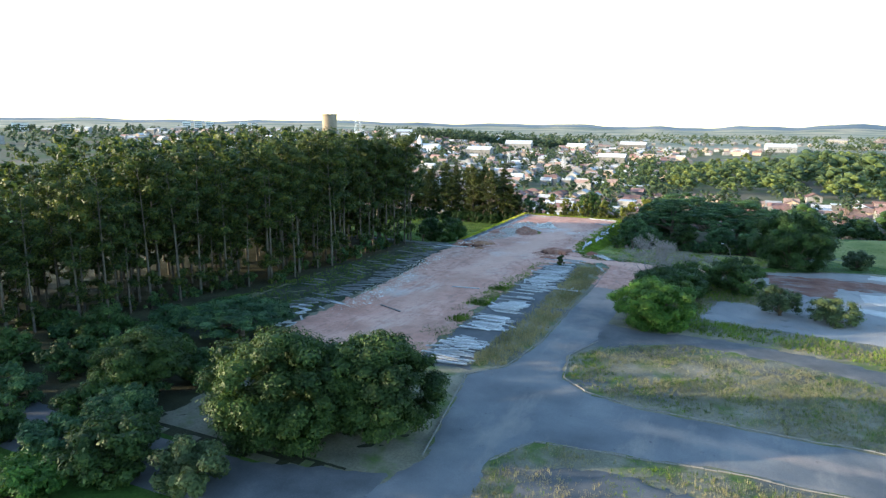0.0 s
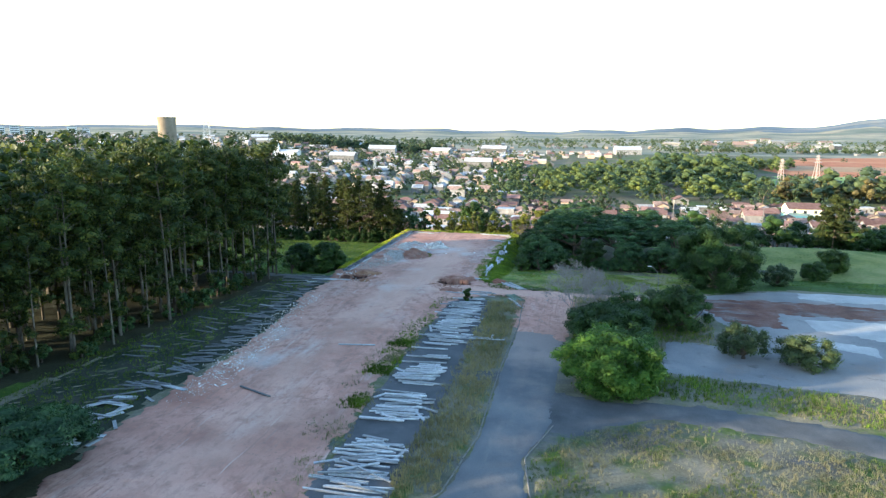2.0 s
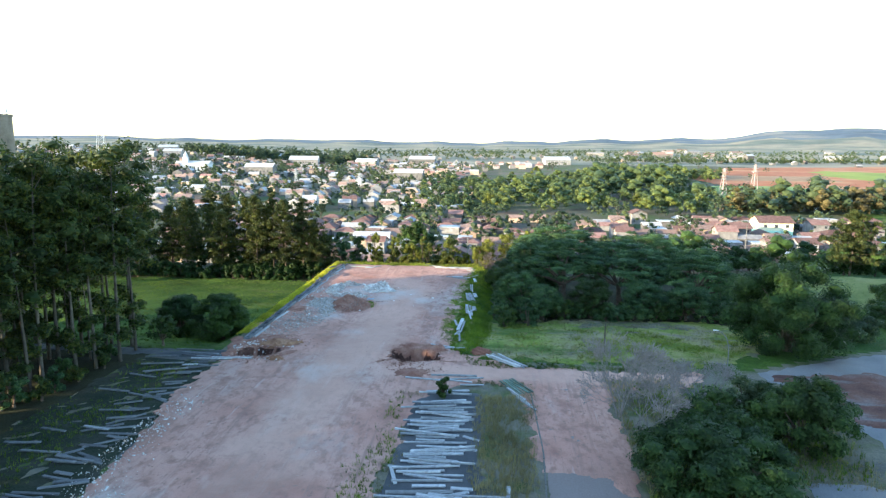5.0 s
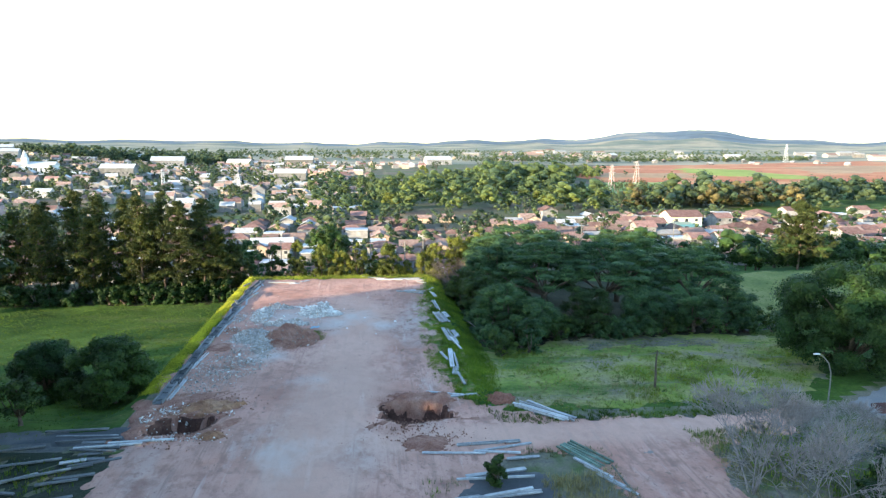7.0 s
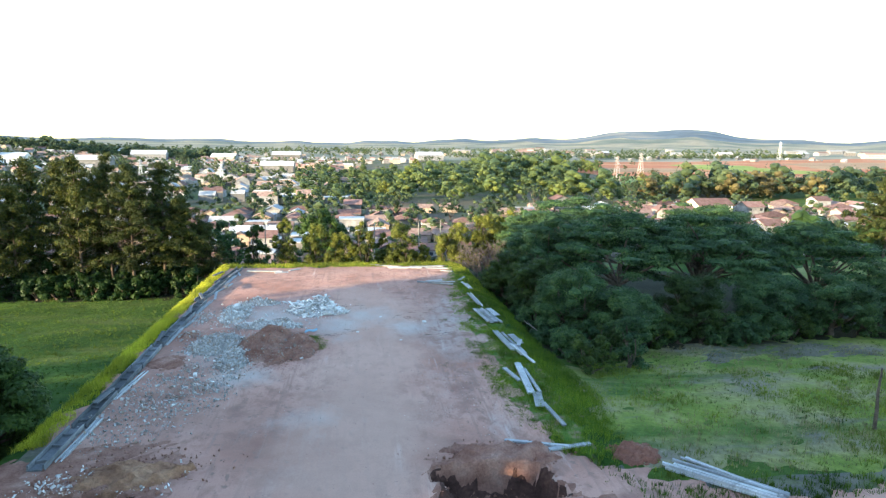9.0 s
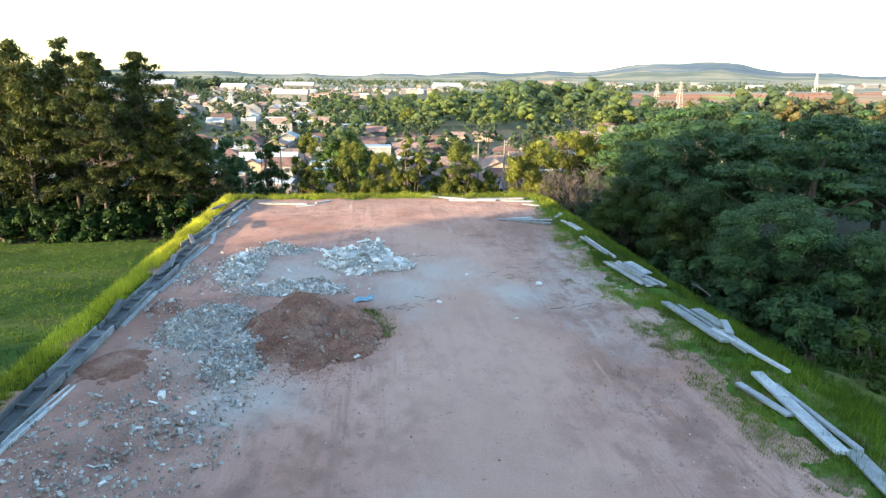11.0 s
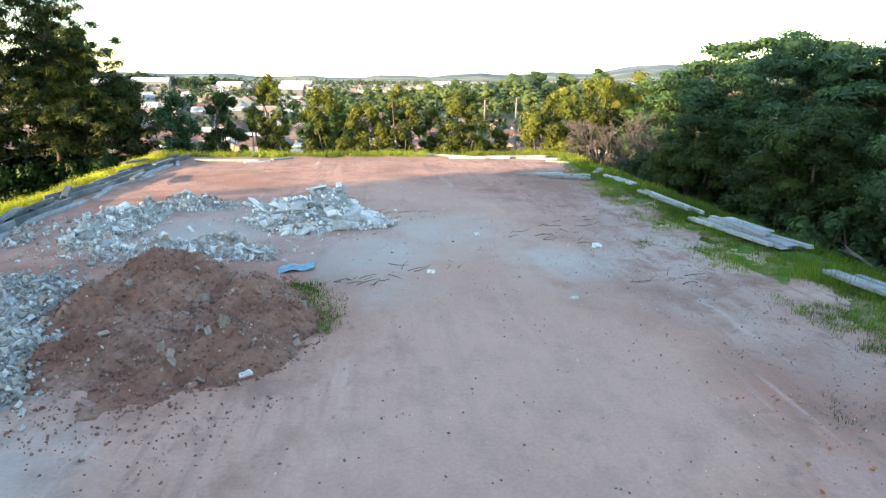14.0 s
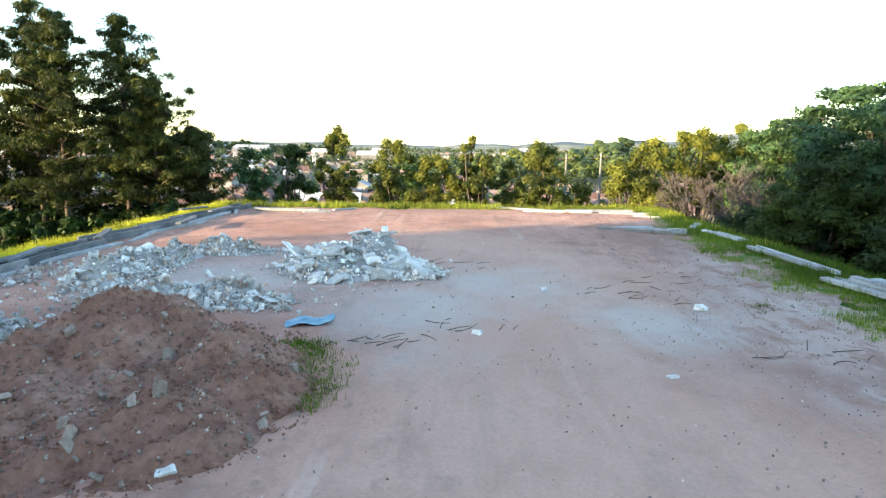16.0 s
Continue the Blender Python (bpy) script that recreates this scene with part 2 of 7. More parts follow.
# soil inside the pits, its colour darkened to deepen their shade
M["pit_soil"] = surface("shade_dark_dug_soil", [(0.3, (0.05, 0.026, 0.02)), (0.55, (0.095, 0.048, 0.036)), (0.75, (0.16, 0.085, 0.06))], 0.9, 5.0, 0.6, 0.95, 1.0, 0.12)
# dug soil with warm light put into its orange colour
M["orange_soil"] = surface("orange_lit_soil", [(0.3, (0.20, 0.10, 0.06)), (0.55, (0.30, 0.16, 0.095)), (0.75, (0.40, 0.24, 0.15))], 0.9, 6.0, 0.5, 0.95, 0.9, 0.10)
M["mossy"] = surface("mossy_grey_green_paint", [(0.3, (0.10, 0.15, 0.12)), (0.7, (0.19, 0.25, 0.20))], 1.5, 9.0, 0.4, 0.9, 0.3, 0.02, by_object=0.25)
M["stone"] = surface("dusty_stone", [(0.3, (0.27, 0.21, 0.18)), (0.7, (0.42, 0.36, 0.32))], 2.0, 9.0, 0.4, 0.92, 0.5, 0.03, by_object=0.3, tints=[(0.0, (0.45, 0.4, 0.37)), (0.5, (0.8, 0.74, 0.7)), (0.85, (1.1, 1.05, 1.0)), (0.93, (1.9, 1.9, 1.85))])
# orange that stands in for low sun on raised clods
M["lit_clod"] = surface("broken_brick", [(0.3, (0.33, 0.15, 0.09)), (0.7, (0.46, 0.25, 0.16))], 2.0, 10.0, 0.4, 0.92, 0.5, 0.02, by_object=0.3)
M["blue_plastic"] = surface("blue_plastic", [(0.3, (0.10, 0.22, 0.30)), (0.7, (0.17, 0.31, 0.39))], 3.0, 12.0, 0.3, 0.5, 0.3, 0.02)
M["bark"] = surface("bark", [(0.3, (0.06, 0.045, 0.035)), (0.7, (0.14, 0.11, 0.085))], 3.0, 14.0, 0.5, 0.95, 0.7, 0.03)
M["pale_bark"] = surface("pale_smooth_bark", [(0.3, (0.055, 0.046, 0.038)), (0.6, (0.11, 0.095, 0.075)), (0.8, (0.21, 0.18, 0.145))], 0.8, 6.0, 0.5, 0.8, 0.4, 0.02, by_object=0.25)
M["grey_twig"] = surface("grey_dry_twigs", [(0.3, (0.17, 0.15, 0.14)), (0.7, (0.29, 0.26, 0.245))], 2.0, 14.0, 0.4, 0.95, 0.4, 0.02)
M["dark_twig"] = surface("dark_purple_grey_twigs", [(0.3, (0.07, 0.058, 0.055)), (0.7, (0.13, 0.11, 0.105))], 2.0, 14.0, 0.4, 0.95, 0.4, 0.02)
M["leaf_mango"] = leafy("mango_leaves", (0.018, 0.038, 0.013), (0.029, 0.056, 0.017), (0.048, 0.080, 0.023), 0.2)
M["leaf_dome"] = leafy("dome_leaves", (0.012, 0.030, 0.009), (0.019, 0.042, 0.013), (0.034, 0.063, 0.018), 0.12, 0.4)
M["leaf_big"] = leafy("broad_leaves", (0.019, 0.036, 0.011), (0.030, 0.053, 0.015), (0.054, 0.080, 0.021), 0.2)
M["leaf_bright"] = leafy("bright_leaves", (0.026, 0.066, 0.014), (0.044, 0.098, 0.020), (0.078, 0.136, 0.028))
M["leaf_rain"] = leafy("fine_dark_leaves", (0.024, 0.052, 0.026), (0.044, 0.084, 0.038), (0.080, 0.128, 0.056), 0.25, 0.35, (0.55, 0.6, 0.64), (1.4, 1.35, 1.15))
M["leaf_euc"] = leafy("long_hanging_leaves", (0.018, 0.033, 0.012), (0.031, 0.049, 0.016), (0.084, 0.098, 0.027), 0.30, 0.18)
M["needle"] = leafy("pine_needles", (0.020, 0.032, 0.012), (0.038, 0.050, 0.016), (0.084, 0.088, 0.025), 0.22)
# yellowish leaves; in the woodland this yellow stands in for evening sun
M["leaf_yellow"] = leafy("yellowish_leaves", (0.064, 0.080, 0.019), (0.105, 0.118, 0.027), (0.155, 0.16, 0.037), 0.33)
# bluish low and warm high tints put distance, shade and sun into the leaves
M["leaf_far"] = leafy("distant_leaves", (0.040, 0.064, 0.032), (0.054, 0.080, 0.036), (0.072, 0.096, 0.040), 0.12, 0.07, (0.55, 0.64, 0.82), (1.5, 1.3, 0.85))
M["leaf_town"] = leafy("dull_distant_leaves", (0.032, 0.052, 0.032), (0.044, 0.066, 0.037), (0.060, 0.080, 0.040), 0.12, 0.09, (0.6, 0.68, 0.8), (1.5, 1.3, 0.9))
M["leaf_brown"] = leafy("reddish_distant_leaves", (0.075, 0.062, 0.030), (0.10, 0.082, 0.036), (0.135, 0.105, 0.042), 0.12, 0.09)
M["leaf_pale"] = leafy("greyish_leaves", (0.034, 0.052, 0.026), (0.052, 0.076, 0.038), (0.085, 0.11, 0.056))
M["blade_green"] = leafy("green_blades", (0.051, 0.0935, 0.0153), (0.0935, 0.153, 0.0238), (0.17, 0.221, 0.03825), 0.3)
M["blade_meadow"] = leafy("meadow_blades", (0.034, 0.066, 0.011), (0.058, 0.098, 0.017), (0.10, 0.132, 0.029), 0.3)
M["blade_lime"] = leafy("yellow_green_blades", (0.085, 0.125, 0.02), (0.14, 0.18, 0.032), (0.22, 0.24, 0.06), 0.3)
# bright yellow base colour carries the sunlight that filters onto the verge
M["blade_gold"] = leafy("sun_coloured_tall_blades", (0.15, 0.18, 0.025), (0.26, 0.29, 0.045), (0.40, 0.40, 0.08), 0.4)
M["blade_dry"] = leafy("dry_blades", (0.135, 0.125, 0.085), (0.175, 0.16, 0.11), (0.23, 0.21, 0.15), 0.25, 0.12, (0.72, 0.76, 0.72), (1.25, 1.2, 1.1))
M["plaster"] = surface("painted_plaster", [(0.3, (0.095, 0.092, 0.09)), (0.7, (0.185, 0.177, 0.172))], 0.5, 6.0, 0.2, 0.85, 0.1, 0.01, by_object=0.55, by_island=0.5)
M["bright_wall"] = surface("whitewashed_wall", [(0.3, (0.52, 0.52, 0.51)), (0.7, (0.64, 0.63, 0.61))], 0.5, 6.0, 0.2, 0.85, 0.1, 0.01)
M["cream"] = surface("cream_plaster", [(0.3, (0.66, 0.62, 0.42)), (0.7, (0.78, 0.74, 0.52))], 0.5, 6.0, 0.2, 0.85, 0.1, 0.01)
M["mint"] = surface("mint_plaster", [(0.3, (0.42, 0.66, 0.52)), (0.7, (0.52, 0.74, 0.60))], 0.5, 6.0, 0.2, 0.85, 0.1, 0.01)
M["ochre"] = surface("ochre_plaster", [(0.3, (0.26, 0.19, 0.14)), (0.7, (0.38, 0.30, 0.23))], 0.5, 6.0, 0.2, 0.85, 0.1, 0.01, by_object=0.2)
M["tile"] = surface("clay_roof_tiles", [(0.3, (0.125, 0.068, 0.058)), (0.55, (0.175, 0.105, 0.092)), (0.75, (0.215, 0.145, 0.13))], 0.8, 5.0, 0.4, 0.9, 0.8, 0.06, by_object=0.35, by_island=0.35)
M["tile_old"] = surface("weathered_roof_tiles", [(0.3, (0.15, 0.10, 0.085)), (0.7, (0.27, 0.19, 0.16))], 0.8, 5.0, 0.4, 0.9, 0.8, 0.06, by_object=0.3)
M["sheet_roof"] = surface("fibre_cement_roof", [(0.3, (0.20, 0.20, 0.205)), (0.7, (0.32, 0.32, 0.32))], 0.6, 5.0, 0.3, 0.9, 0.4, 0.04, by_object=0.3)
M["white_roof"] = surface("white_sheet_roof", [(0.3, (0.32, 0.325, 0.33)), (0.7, (0.45, 0.455, 0.46))], 0.2, 3.0, 0.2, 0.6, 0.1, 0.02)
M["pane"] = surface("dark_window", [(0.3, (0.03, 0.035, 0.04)), (0.7, (0.06, 0.065, 0.07))], 1.0, 6.0, 0.2, 0.25, 0.0, 0.01)
M["steel"] = surface("galvanised_steel", [(0.3, (0.42, 0.42, 0.42)), (0.7, (0.58, 0.58, 0.57))], 2.0, 8.0, 0.2, 0.55, 0.0, 0.01, metal=0.3)
M["red_white"] = surface("faded_red_steel", [(0.3, (0.30, 0.22, 0.20)), (0.7, (0.42, 0.34, 0.31))], 0.2, 8.0, 0.2, 0.6, 0.0, 0.01)
M["tank"] = surface("stained_concrete_tank", [(0.3, (0.17, 0.135, 0.10)), (0.7, (0.28, 0.23, 0.18))], 0.25, 3.0, 0.3, 0.9, 0.2, 0.03, patches=[(0.5, 0.55, 0.75, (0.12, 0.095, 0.07), (1.0, 1.0, 0.15), 0)])
M["field_red"] = surface("ploughed_red_soil", [(0.3, (0.27, 0.088, 0.043)), (0.5, (0.35, 0.135, 0.068)), (0.62, (0.39, 0.22, 0.115)), (0.8, (0.25, 0.18, 0.085))], 0.01, 0.1, 0.4, 0.95, 0.0)
M["field_lime"] = surface("young_crop", [(0.3, (0.16, 0.21, 0.04)), (0.7, (0.25, 0.28, 0.06))], 0.02, 0.2, 0.3, 0.95, 0.0)
M["field_straw"] = surface("stubble_field", [(0.3, (0.075, 0.10, 0.085)), (0.45, (0.14, 0.15, 0.12)), (0.6, (0.27, 0.235, 0.165)), (0.75, (0.10, 0.125, 0.10))], 0.004, 0.03, 0.3, 0.95, 0.0)
M["field_green"] = surface("pasture", [(0.3, (0.13, 0.20, 0.06)), (0.7, (0.22, 0.29, 0.10))], 0.02, 0.2, 0.4, 0.95, 0.0)
M["town_soil"] = surface("town_ground", [(0.3, (0.12, 0.095, 0.075)), (0.5, (0.085, 0.09, 0.055)), (0.65, (0.06, 0.09, 0.03))], 0.03, 0.4, 0.4, 0.95, 0.0)
# far hills: distance haze is put into the bluish-grey base colour
M["far_hill"] = surface("haze_blue_hills", [(0.3, (0.075, 0.10, 0.128)), (0.5, (0.105, 0.133, 0.16)), (0.60, (0.20, 0.195, 0.175)), (0.72, (0.09, 0.118, 0.142))], 0.0030, 0.02, 0.3, 1.0, 0.0, patches=[(0.004, 0.5, 0.6, (0.07, 0.095, 0.118), (0.25, 1.0, 1.0), 0)])


# ---- mesh helpers ----
def mesh_of(name, V, F, mats, smooth=False, idx=None):
    V = np.asarray(V, dtype=np.float32).reshape(-1, 3)
    F = np.asarray(F, dtype=np.int32)
    me = bpy.data.meshes.new(name)
    k = F.shape[1]
    me.vertices.add(len(V))
    me.vertices.foreach_set("co", V.ravel())
    me.loops.add(F.size)
    me.loops.foreach_set("vertex_index", F.ravel())
    me.polygons.add(len(F))
    me.polygons.foreach_set("loop_start", np.arange(0, F.size, k, dtype=np.int32))
    if idx is not None:
        me.polygons.foreach_set("material_index", np.asarray(idx, dtype=np.int32))
    me.polygons.foreach_set("use_smooth", np.full(len(F), smooth))
    for m in (mats if isinstance(mats, (list, tuple)) else [mats]):
        me.materials.append(m)
    me.update(calc_edges=True)
    return me


def piece(name, me, parent=None, label="", m=None):
    ob = new(name, me)
    if parent is not None:
        ob.parent = parent
    if m is not None:
        ob.matrix_basis = m
    return tagged(ob, label) if label else ob


def part(name, bm, material, parent, label="", smooth=False):
    me = bpy.data.meshes.new(name)
    bm.to_mesh(me)
    bm.free()
    me.materials.append(material)
    if smooth:
        for p in me.polygons:
            p.use_smooth = True
    return piece(name, me, parent, label)


def thing(name, label, category, m=None, group="", kind=""):
    ob = new(name)
    ob.empty_display_size = 0.2
    if m is not None:
        ob.matrix_basis = m
    return tagged(ob, label, category, group, kind)


def box(bm, c, s, rz=0.0, bevel=0.0):
    r = bmesh.ops.create_cube(bm, size=1.0, matrix=Matrix.Translation(c) @ Matrix.Rotation(radians(rz), 4, "Z") @ Matrix.Diagonal((*s, 1)))
    if bevel:
        edges = list({e for v in r["verts"] for e in v.link_edges})
        bmesh.ops.bevel(bm, geom=edges, offset=bevel, segments=1, affect="EDGES", profile=0.5)


def tube_arrays(points, radii, sides=7):
    """A tapered tube along points: vertices and quads."""
    P = np.asarray(points, float)
    n = len(P)
    V = np.zeros((n, sides, 3))
    for i in range(n):
        d = P[min(i + 1, n - 1)] - P[max(i - 1, 0)]
        d /= np.linalg.norm(d) + 1e-9
        a = np.cross(d, (0.31, 0.95, 0.1))
        a /= np.linalg.norm(a) + 1e-9
        b = np.cross(d, a)
        ang = np.arange(sides) * 2 * np.pi / sides
        V[i] = P[i] + radii[i] * (np.cos(ang)[:, None] * a + np.sin(ang)[:, None] * b)
    F = []
    for i in range(n - 1):
        for j in range(sides):
            k = (j + 1) % sides
            F.append((i * sides + j, i * sides + k, (i + 1) * sides + k, (i + 1) * sides + j))
    return V.reshape(-1, 3), np.array(F, dtype=np.int32)


def join_arrays(items):
    Vs, Fs, o = [], [], 0
    for V, F in items:
        Vs.append(V)
        Fs.append(F + o)
        o += len(V)
    return np.concatenate(Vs), np.concatenate(Fs)


# ---- the lie of the land ----
def ss(a, b, x):
    t = np.clip((x - a) / (b - a), 0, 1)
    return t * t * (3 - 2 * t)


def wave(x, y, k, seed=0.0):
    """Smooth unevenness, about -1 to 1."""
    return (np.sin(x * k + 1.3 + seed) * np.cos(y * k * 1.17 + 0.7 * seed) + 0.6 * np.sin(x * k * 2.3 - y * k * 1.9 + 2.1 * seed)
            + 0.35 * np.sin(x * k * 4.1 + y * k * 5.3 + seed)) / 1.95


LATTICE = np.random.default_rng(3).random((256, 256)) * 2 - 1


def drift(x, y, k):
    """Irregular smooth unevenness that does not repeat, -1 to 1."""
    u, v = np.asarray(x) * k * 0.866 + np.asarray(y) * k * 0.5 + 500.3, np.asarray(y) * k * 0.866 - np.asarray(x) * k * 0.5 + 500.7
    i, j = np.floor(u).astype(int), np.floor(v).astype(int)
    a, b = u - i, v - j
    a, b = a * a * (3 - 2 * a), b * b * (3 - 2 * b)
    i, j, i1, j1 = i % 256, j % 256, (i + 1) % 256, (j + 1) % 256
    return (LATTICE[i, j] * (1 - a) + LATTICE[i1, j] * a) * (1 - b) + (LATTICE[i, j1] * (1 - a) + LATTICE[i1, j1] * a) * b


def pit(x, y, cx, cy, hx, hy):
    """1 inside a ragged dug hole, 0 outside."""
    r = (np.abs((x - cx) / hx) ** 3 + np.abs((y - cy) / hy) ** 3) ** (1 / 3) + 0.20 * drift(x, y, 0.7) + 0.08 * drift(x + 9, y, 1.7)
    return 1 - ss(0.84, 1.02, r)


def height(x, y):
    x, y = np.asarray(x, float), np.asarray(y, float)
    left = ss(61.3, 64.2, -x)
    right = ss(-29.8, -24.5, x)
    z_left = -2.4 * ss(136, 153, y) - 1.6 * ss(153, 200, y)
    z_right = -2.3 * ss(143, 173, y) - 1.0 * ss(173, 198, y) + 2.4 * np.exp(-((x - 48) / 26) ** 2 - ((y - 198) / 14) ** 2)
    z_mid = -4.0 * ss(198.3, 204.5, y)
    z = (1 - left - right) * z_mid + left * z_left + right * z_right
    z = z - 6.3 * ss(206, 250, y)
    z = z - 1.5 * pit(x, y, -56.0, 138.9, 2.7, 1.9) - 1.6 * pit(x, y, -35.8, 139.7, 3.3, 2.0)
    r = np.hypot(x + 40, y - 80)
    az = np.degrees(np.arctan2(x + 40, y - 80))
    z = z + 21 * ss(320, 1000, r) * ss(12, 34, -az) * (1 - 0.5 * ss(1300, 2600, r))
    z = z + 5 * ss(500, 1500, r) * ss(25, 45, az)
    z = z + (34 + 34 * ss(4, 20, az)) * ss(1800, 4400, r) * (0.85 + 0.16 * np.sin(az * 0.31) + 0.1 * np.sin(az * 0.9 + 1)) + (58 * np.exp(-((az - 27) / 7) ** 2) + 16 * np.exp(-((az - 12) / 6) ** 2) + 4 * np.sin(az * 0.9) + 2.5 * np.sin(az * 2.1 + 1)) * ss(2600, 4300, r)
    z = z + 0.06 * wave(x, y, 0.5, 3) * (1 - ss(300, 400, r)) * np.where(right + left > 0.5, 2.0, 0.6)
    return z


def hz(x, y):
    if -60.5 < x < -31 and 62 < y < 196 and not 134 < y < 145:
        a, b = x * 0.5, y * 0.5
        return 0.036 * (math.sin(a + 4.3) * math.cos(b * 1.17 + 2.1) + 0.6 * math.sin(a * 2.3 - b * 1.9 + 6.3) + 0.35 * math.sin(a * 4.1 + b * 5.3 + 3)) / 1.95
    return float(height(x, y))


def inside_dist(X, Y, poly):
    """Distance to a polygon's edge, positive inside."""
    P = np.asarray(poly, float)
    Q = np.roll(P, -1, axis=0)
    d = np.full(X.shape, 1e9)
    odd = np.zeros(X.shape, bool)
    for (x0, y0), (x1, y1) in zip(P, Q):
        ex, ey = x1 - x0, y1 - y0
        t = np.clip(((X - x0) * ex + (Y - y0) * ey) / (ex * ex + ey * ey + 1e-12), 0, 1)
        d = np.minimum(d, np.hypot(X - x0 - t * ex, Y - y0 - t * ey))
        cross = (y0 > Y) != (y1 > Y)
        xi = x0 + (Y - y0) * ex / (ey if abs(ey) > 1e-9 else 1e-9)
        odd ^= cross & (X < xi)
    return np.where(odd, d, -d)


EARTH = [(-55, 58), (-33.5, 64), (-35.2, 90), (-35.0, 108), (-34.0, 127), (-28, 131.5), (-21.5, 131), (-14, 131.5), (-8, 132.5), (-2, 134.2), (-1.5, 137.4), (-22, 137.4), (-31.0, 142.5), (-31.6, 150),
         (-31.2, 168), (-30.8, 186), (-30.4, 197.2), (-60.9, 197.2), (-60.6, 170), (-60.2, 146), (-59, 137), (-59.8, 126), (-56.8, 106), (-56.2, 95), (-57, 82)]
ROAD = [(-27, 8), (-25, 39), (-23, 47), (-24.8, 56), (-26.7, 65.4), (-23.4, 70), (-21.9, 80), (-22, 97), (-21.4, 116), (-22, 132), (-14.6, 134), (-14.6, 115), (-15, 96), (-15.2, 84), (-17.4, 77),
        (-16.3, 69.5), (-13, 66.6), (-9, 65.3), (2, 64.8), (14, 64.8), (90, 66), (90, 56.5), (1.6, 55.8), (-10, 54.4), (-15, 53.7), (-17.6, 48.6), (-16.7, 43.4), (-17, 8)]
SIDE_ROAD = [(-24, 38), (-24, 43.5), (-36, 40), (-58, 39), (-90, 41), (-90, 33.5), (-57, 31.5), (-36, 33)]
LANE = [(-16, 83), (-13, 82.5), (-5, 87.7), (8, 86.2), (17, 83), (90, 78), (90, 83), (17, 88.5), (0, 92.5), (-10, 91.0), (-16, 93)]
STRIP = [(-34.2, 66), (-27.0, 67), (-26.5, 80), (-26.3, 100), (-26.8, 129), (-34.2, 130), (-34.6, 110), (-34.8, 88)]
YARD = [(-4, 101), (-1, 114), (7.5, 113.5), (9, 121), (6, 134), (4, 138.5), (24, 148), (90, 149), (90, 99), (20, 98.5)]
OLD_LOT = [(-14.5, 42.5), (-13.2, 50), (-8, 51.5), (2, 50.5), (6, 46), (8, 20), (-13, 20)]


def under_sheets(X, Y):
    lower = np.zeros(X.shape)
    for poly in (EARTH, ROAD, SIDE_ROAD, LANE, STRIP, YARD, OLD_LOT):
        lower = np.maximum(lower, ss(0.3, 1.6, inside_dist(X, Y, poly)))
    return lower


def spread(lo, hi, step, far, growth=1.12):
    a = list(np.arange(lo, hi + 0.01, step))
    s = step
    while a[-1] < far:
        s = min(s * growth, 160)
        a.append(a[-1] + s)
    s = step
    while a[0] > -far:
        s = min(s * growth, 160)
        a.insert(0, a[0] - s)
    return np.array(a)


gx, gy = spread(-110, 45, 1.0, 4700), spread(26, 240, 1.0, 4700)
GX, GY = np.meshgrid(gx, gy)
GZ = height(GX, GY) - 0.22 * under_sheets(GX, GY) - 2.2 * (1 - ss(1.0, 1.9, np.minimum(np.maximum(np.abs(GX + 56) / 2.7, np.abs(GY - 138.9) / 1.9), np.maximum(np.abs(GX + 35.8) / 3.3, np.abs(GY - 139.7) / 2.0))))
nx, ny = len(gx), len(gy)
ii = (np.arange(ny - 1)[:, None] * nx + np.arange(nx - 1)[None, :]).ravel()
GF = np.stack([ii, ii + 1, ii + nx + 1, ii + nx], 1)
fcx, fcy = (GX[:-1, :-1] + GX[1:, 1:]).ravel() / 2, (GY[:-1, :-1] + GY[1:, 1:]).ravel() / 2
GROVE = [(-71, 136), (-72.5, 108), (-73.5, 89), (-79, 72), (-84, 53), (-86, 38), (-165, 38), (-165, 120), (-128, 139), (-112, 146.5), (-95, 146)]
grove_d = inside_dist(fcx, fcy, GROVE)
far_r = np.hypot(fcx + 40, fcy - 80)
az_f = np.degrees(np.arctan2(fcx + 40, fcy - 80))
gi = np.zeros(len(GF), int)
gi[inside_dist(fcx, fcy, [(-74, 60), (-58, 60), (-52, 40), (-27, 40), (-30, 20), (95, 20), (95, 150), (26, 150), (4, 139), (-29, 139), (-30, 143), (-60.6, 147), (-61, 138), (-71, 137)]) > 0] = 5
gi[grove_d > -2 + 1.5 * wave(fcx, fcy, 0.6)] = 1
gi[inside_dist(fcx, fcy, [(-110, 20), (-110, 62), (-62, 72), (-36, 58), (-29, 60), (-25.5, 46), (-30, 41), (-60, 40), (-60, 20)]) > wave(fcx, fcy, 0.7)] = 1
gi[inside_dist(fcx, fcy, [(-27.5, 160), (-27.5, 200), (-20, 212), (8, 205), (16, 180), (14, 166), (-10, 163)]) > wave(fcx, fcy, 0.7)] = 1
gi[inside_dist(fcx, fcy, [(-130, 195), (-58, 197), (-20, 202), (-20, 226), (-130, 226)]) > wave(fcx, fcy, 0.7)] = 1
gi[(fcy > 226) & (far_r < 1500) & (az_f < 30)] = 2
gi[(far_r >= 1050) & (az_f > -22)] = 3
gi[(far_r >= 1500)] = 3
# the outermost ground takes the haze-coloured hill material
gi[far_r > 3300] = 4
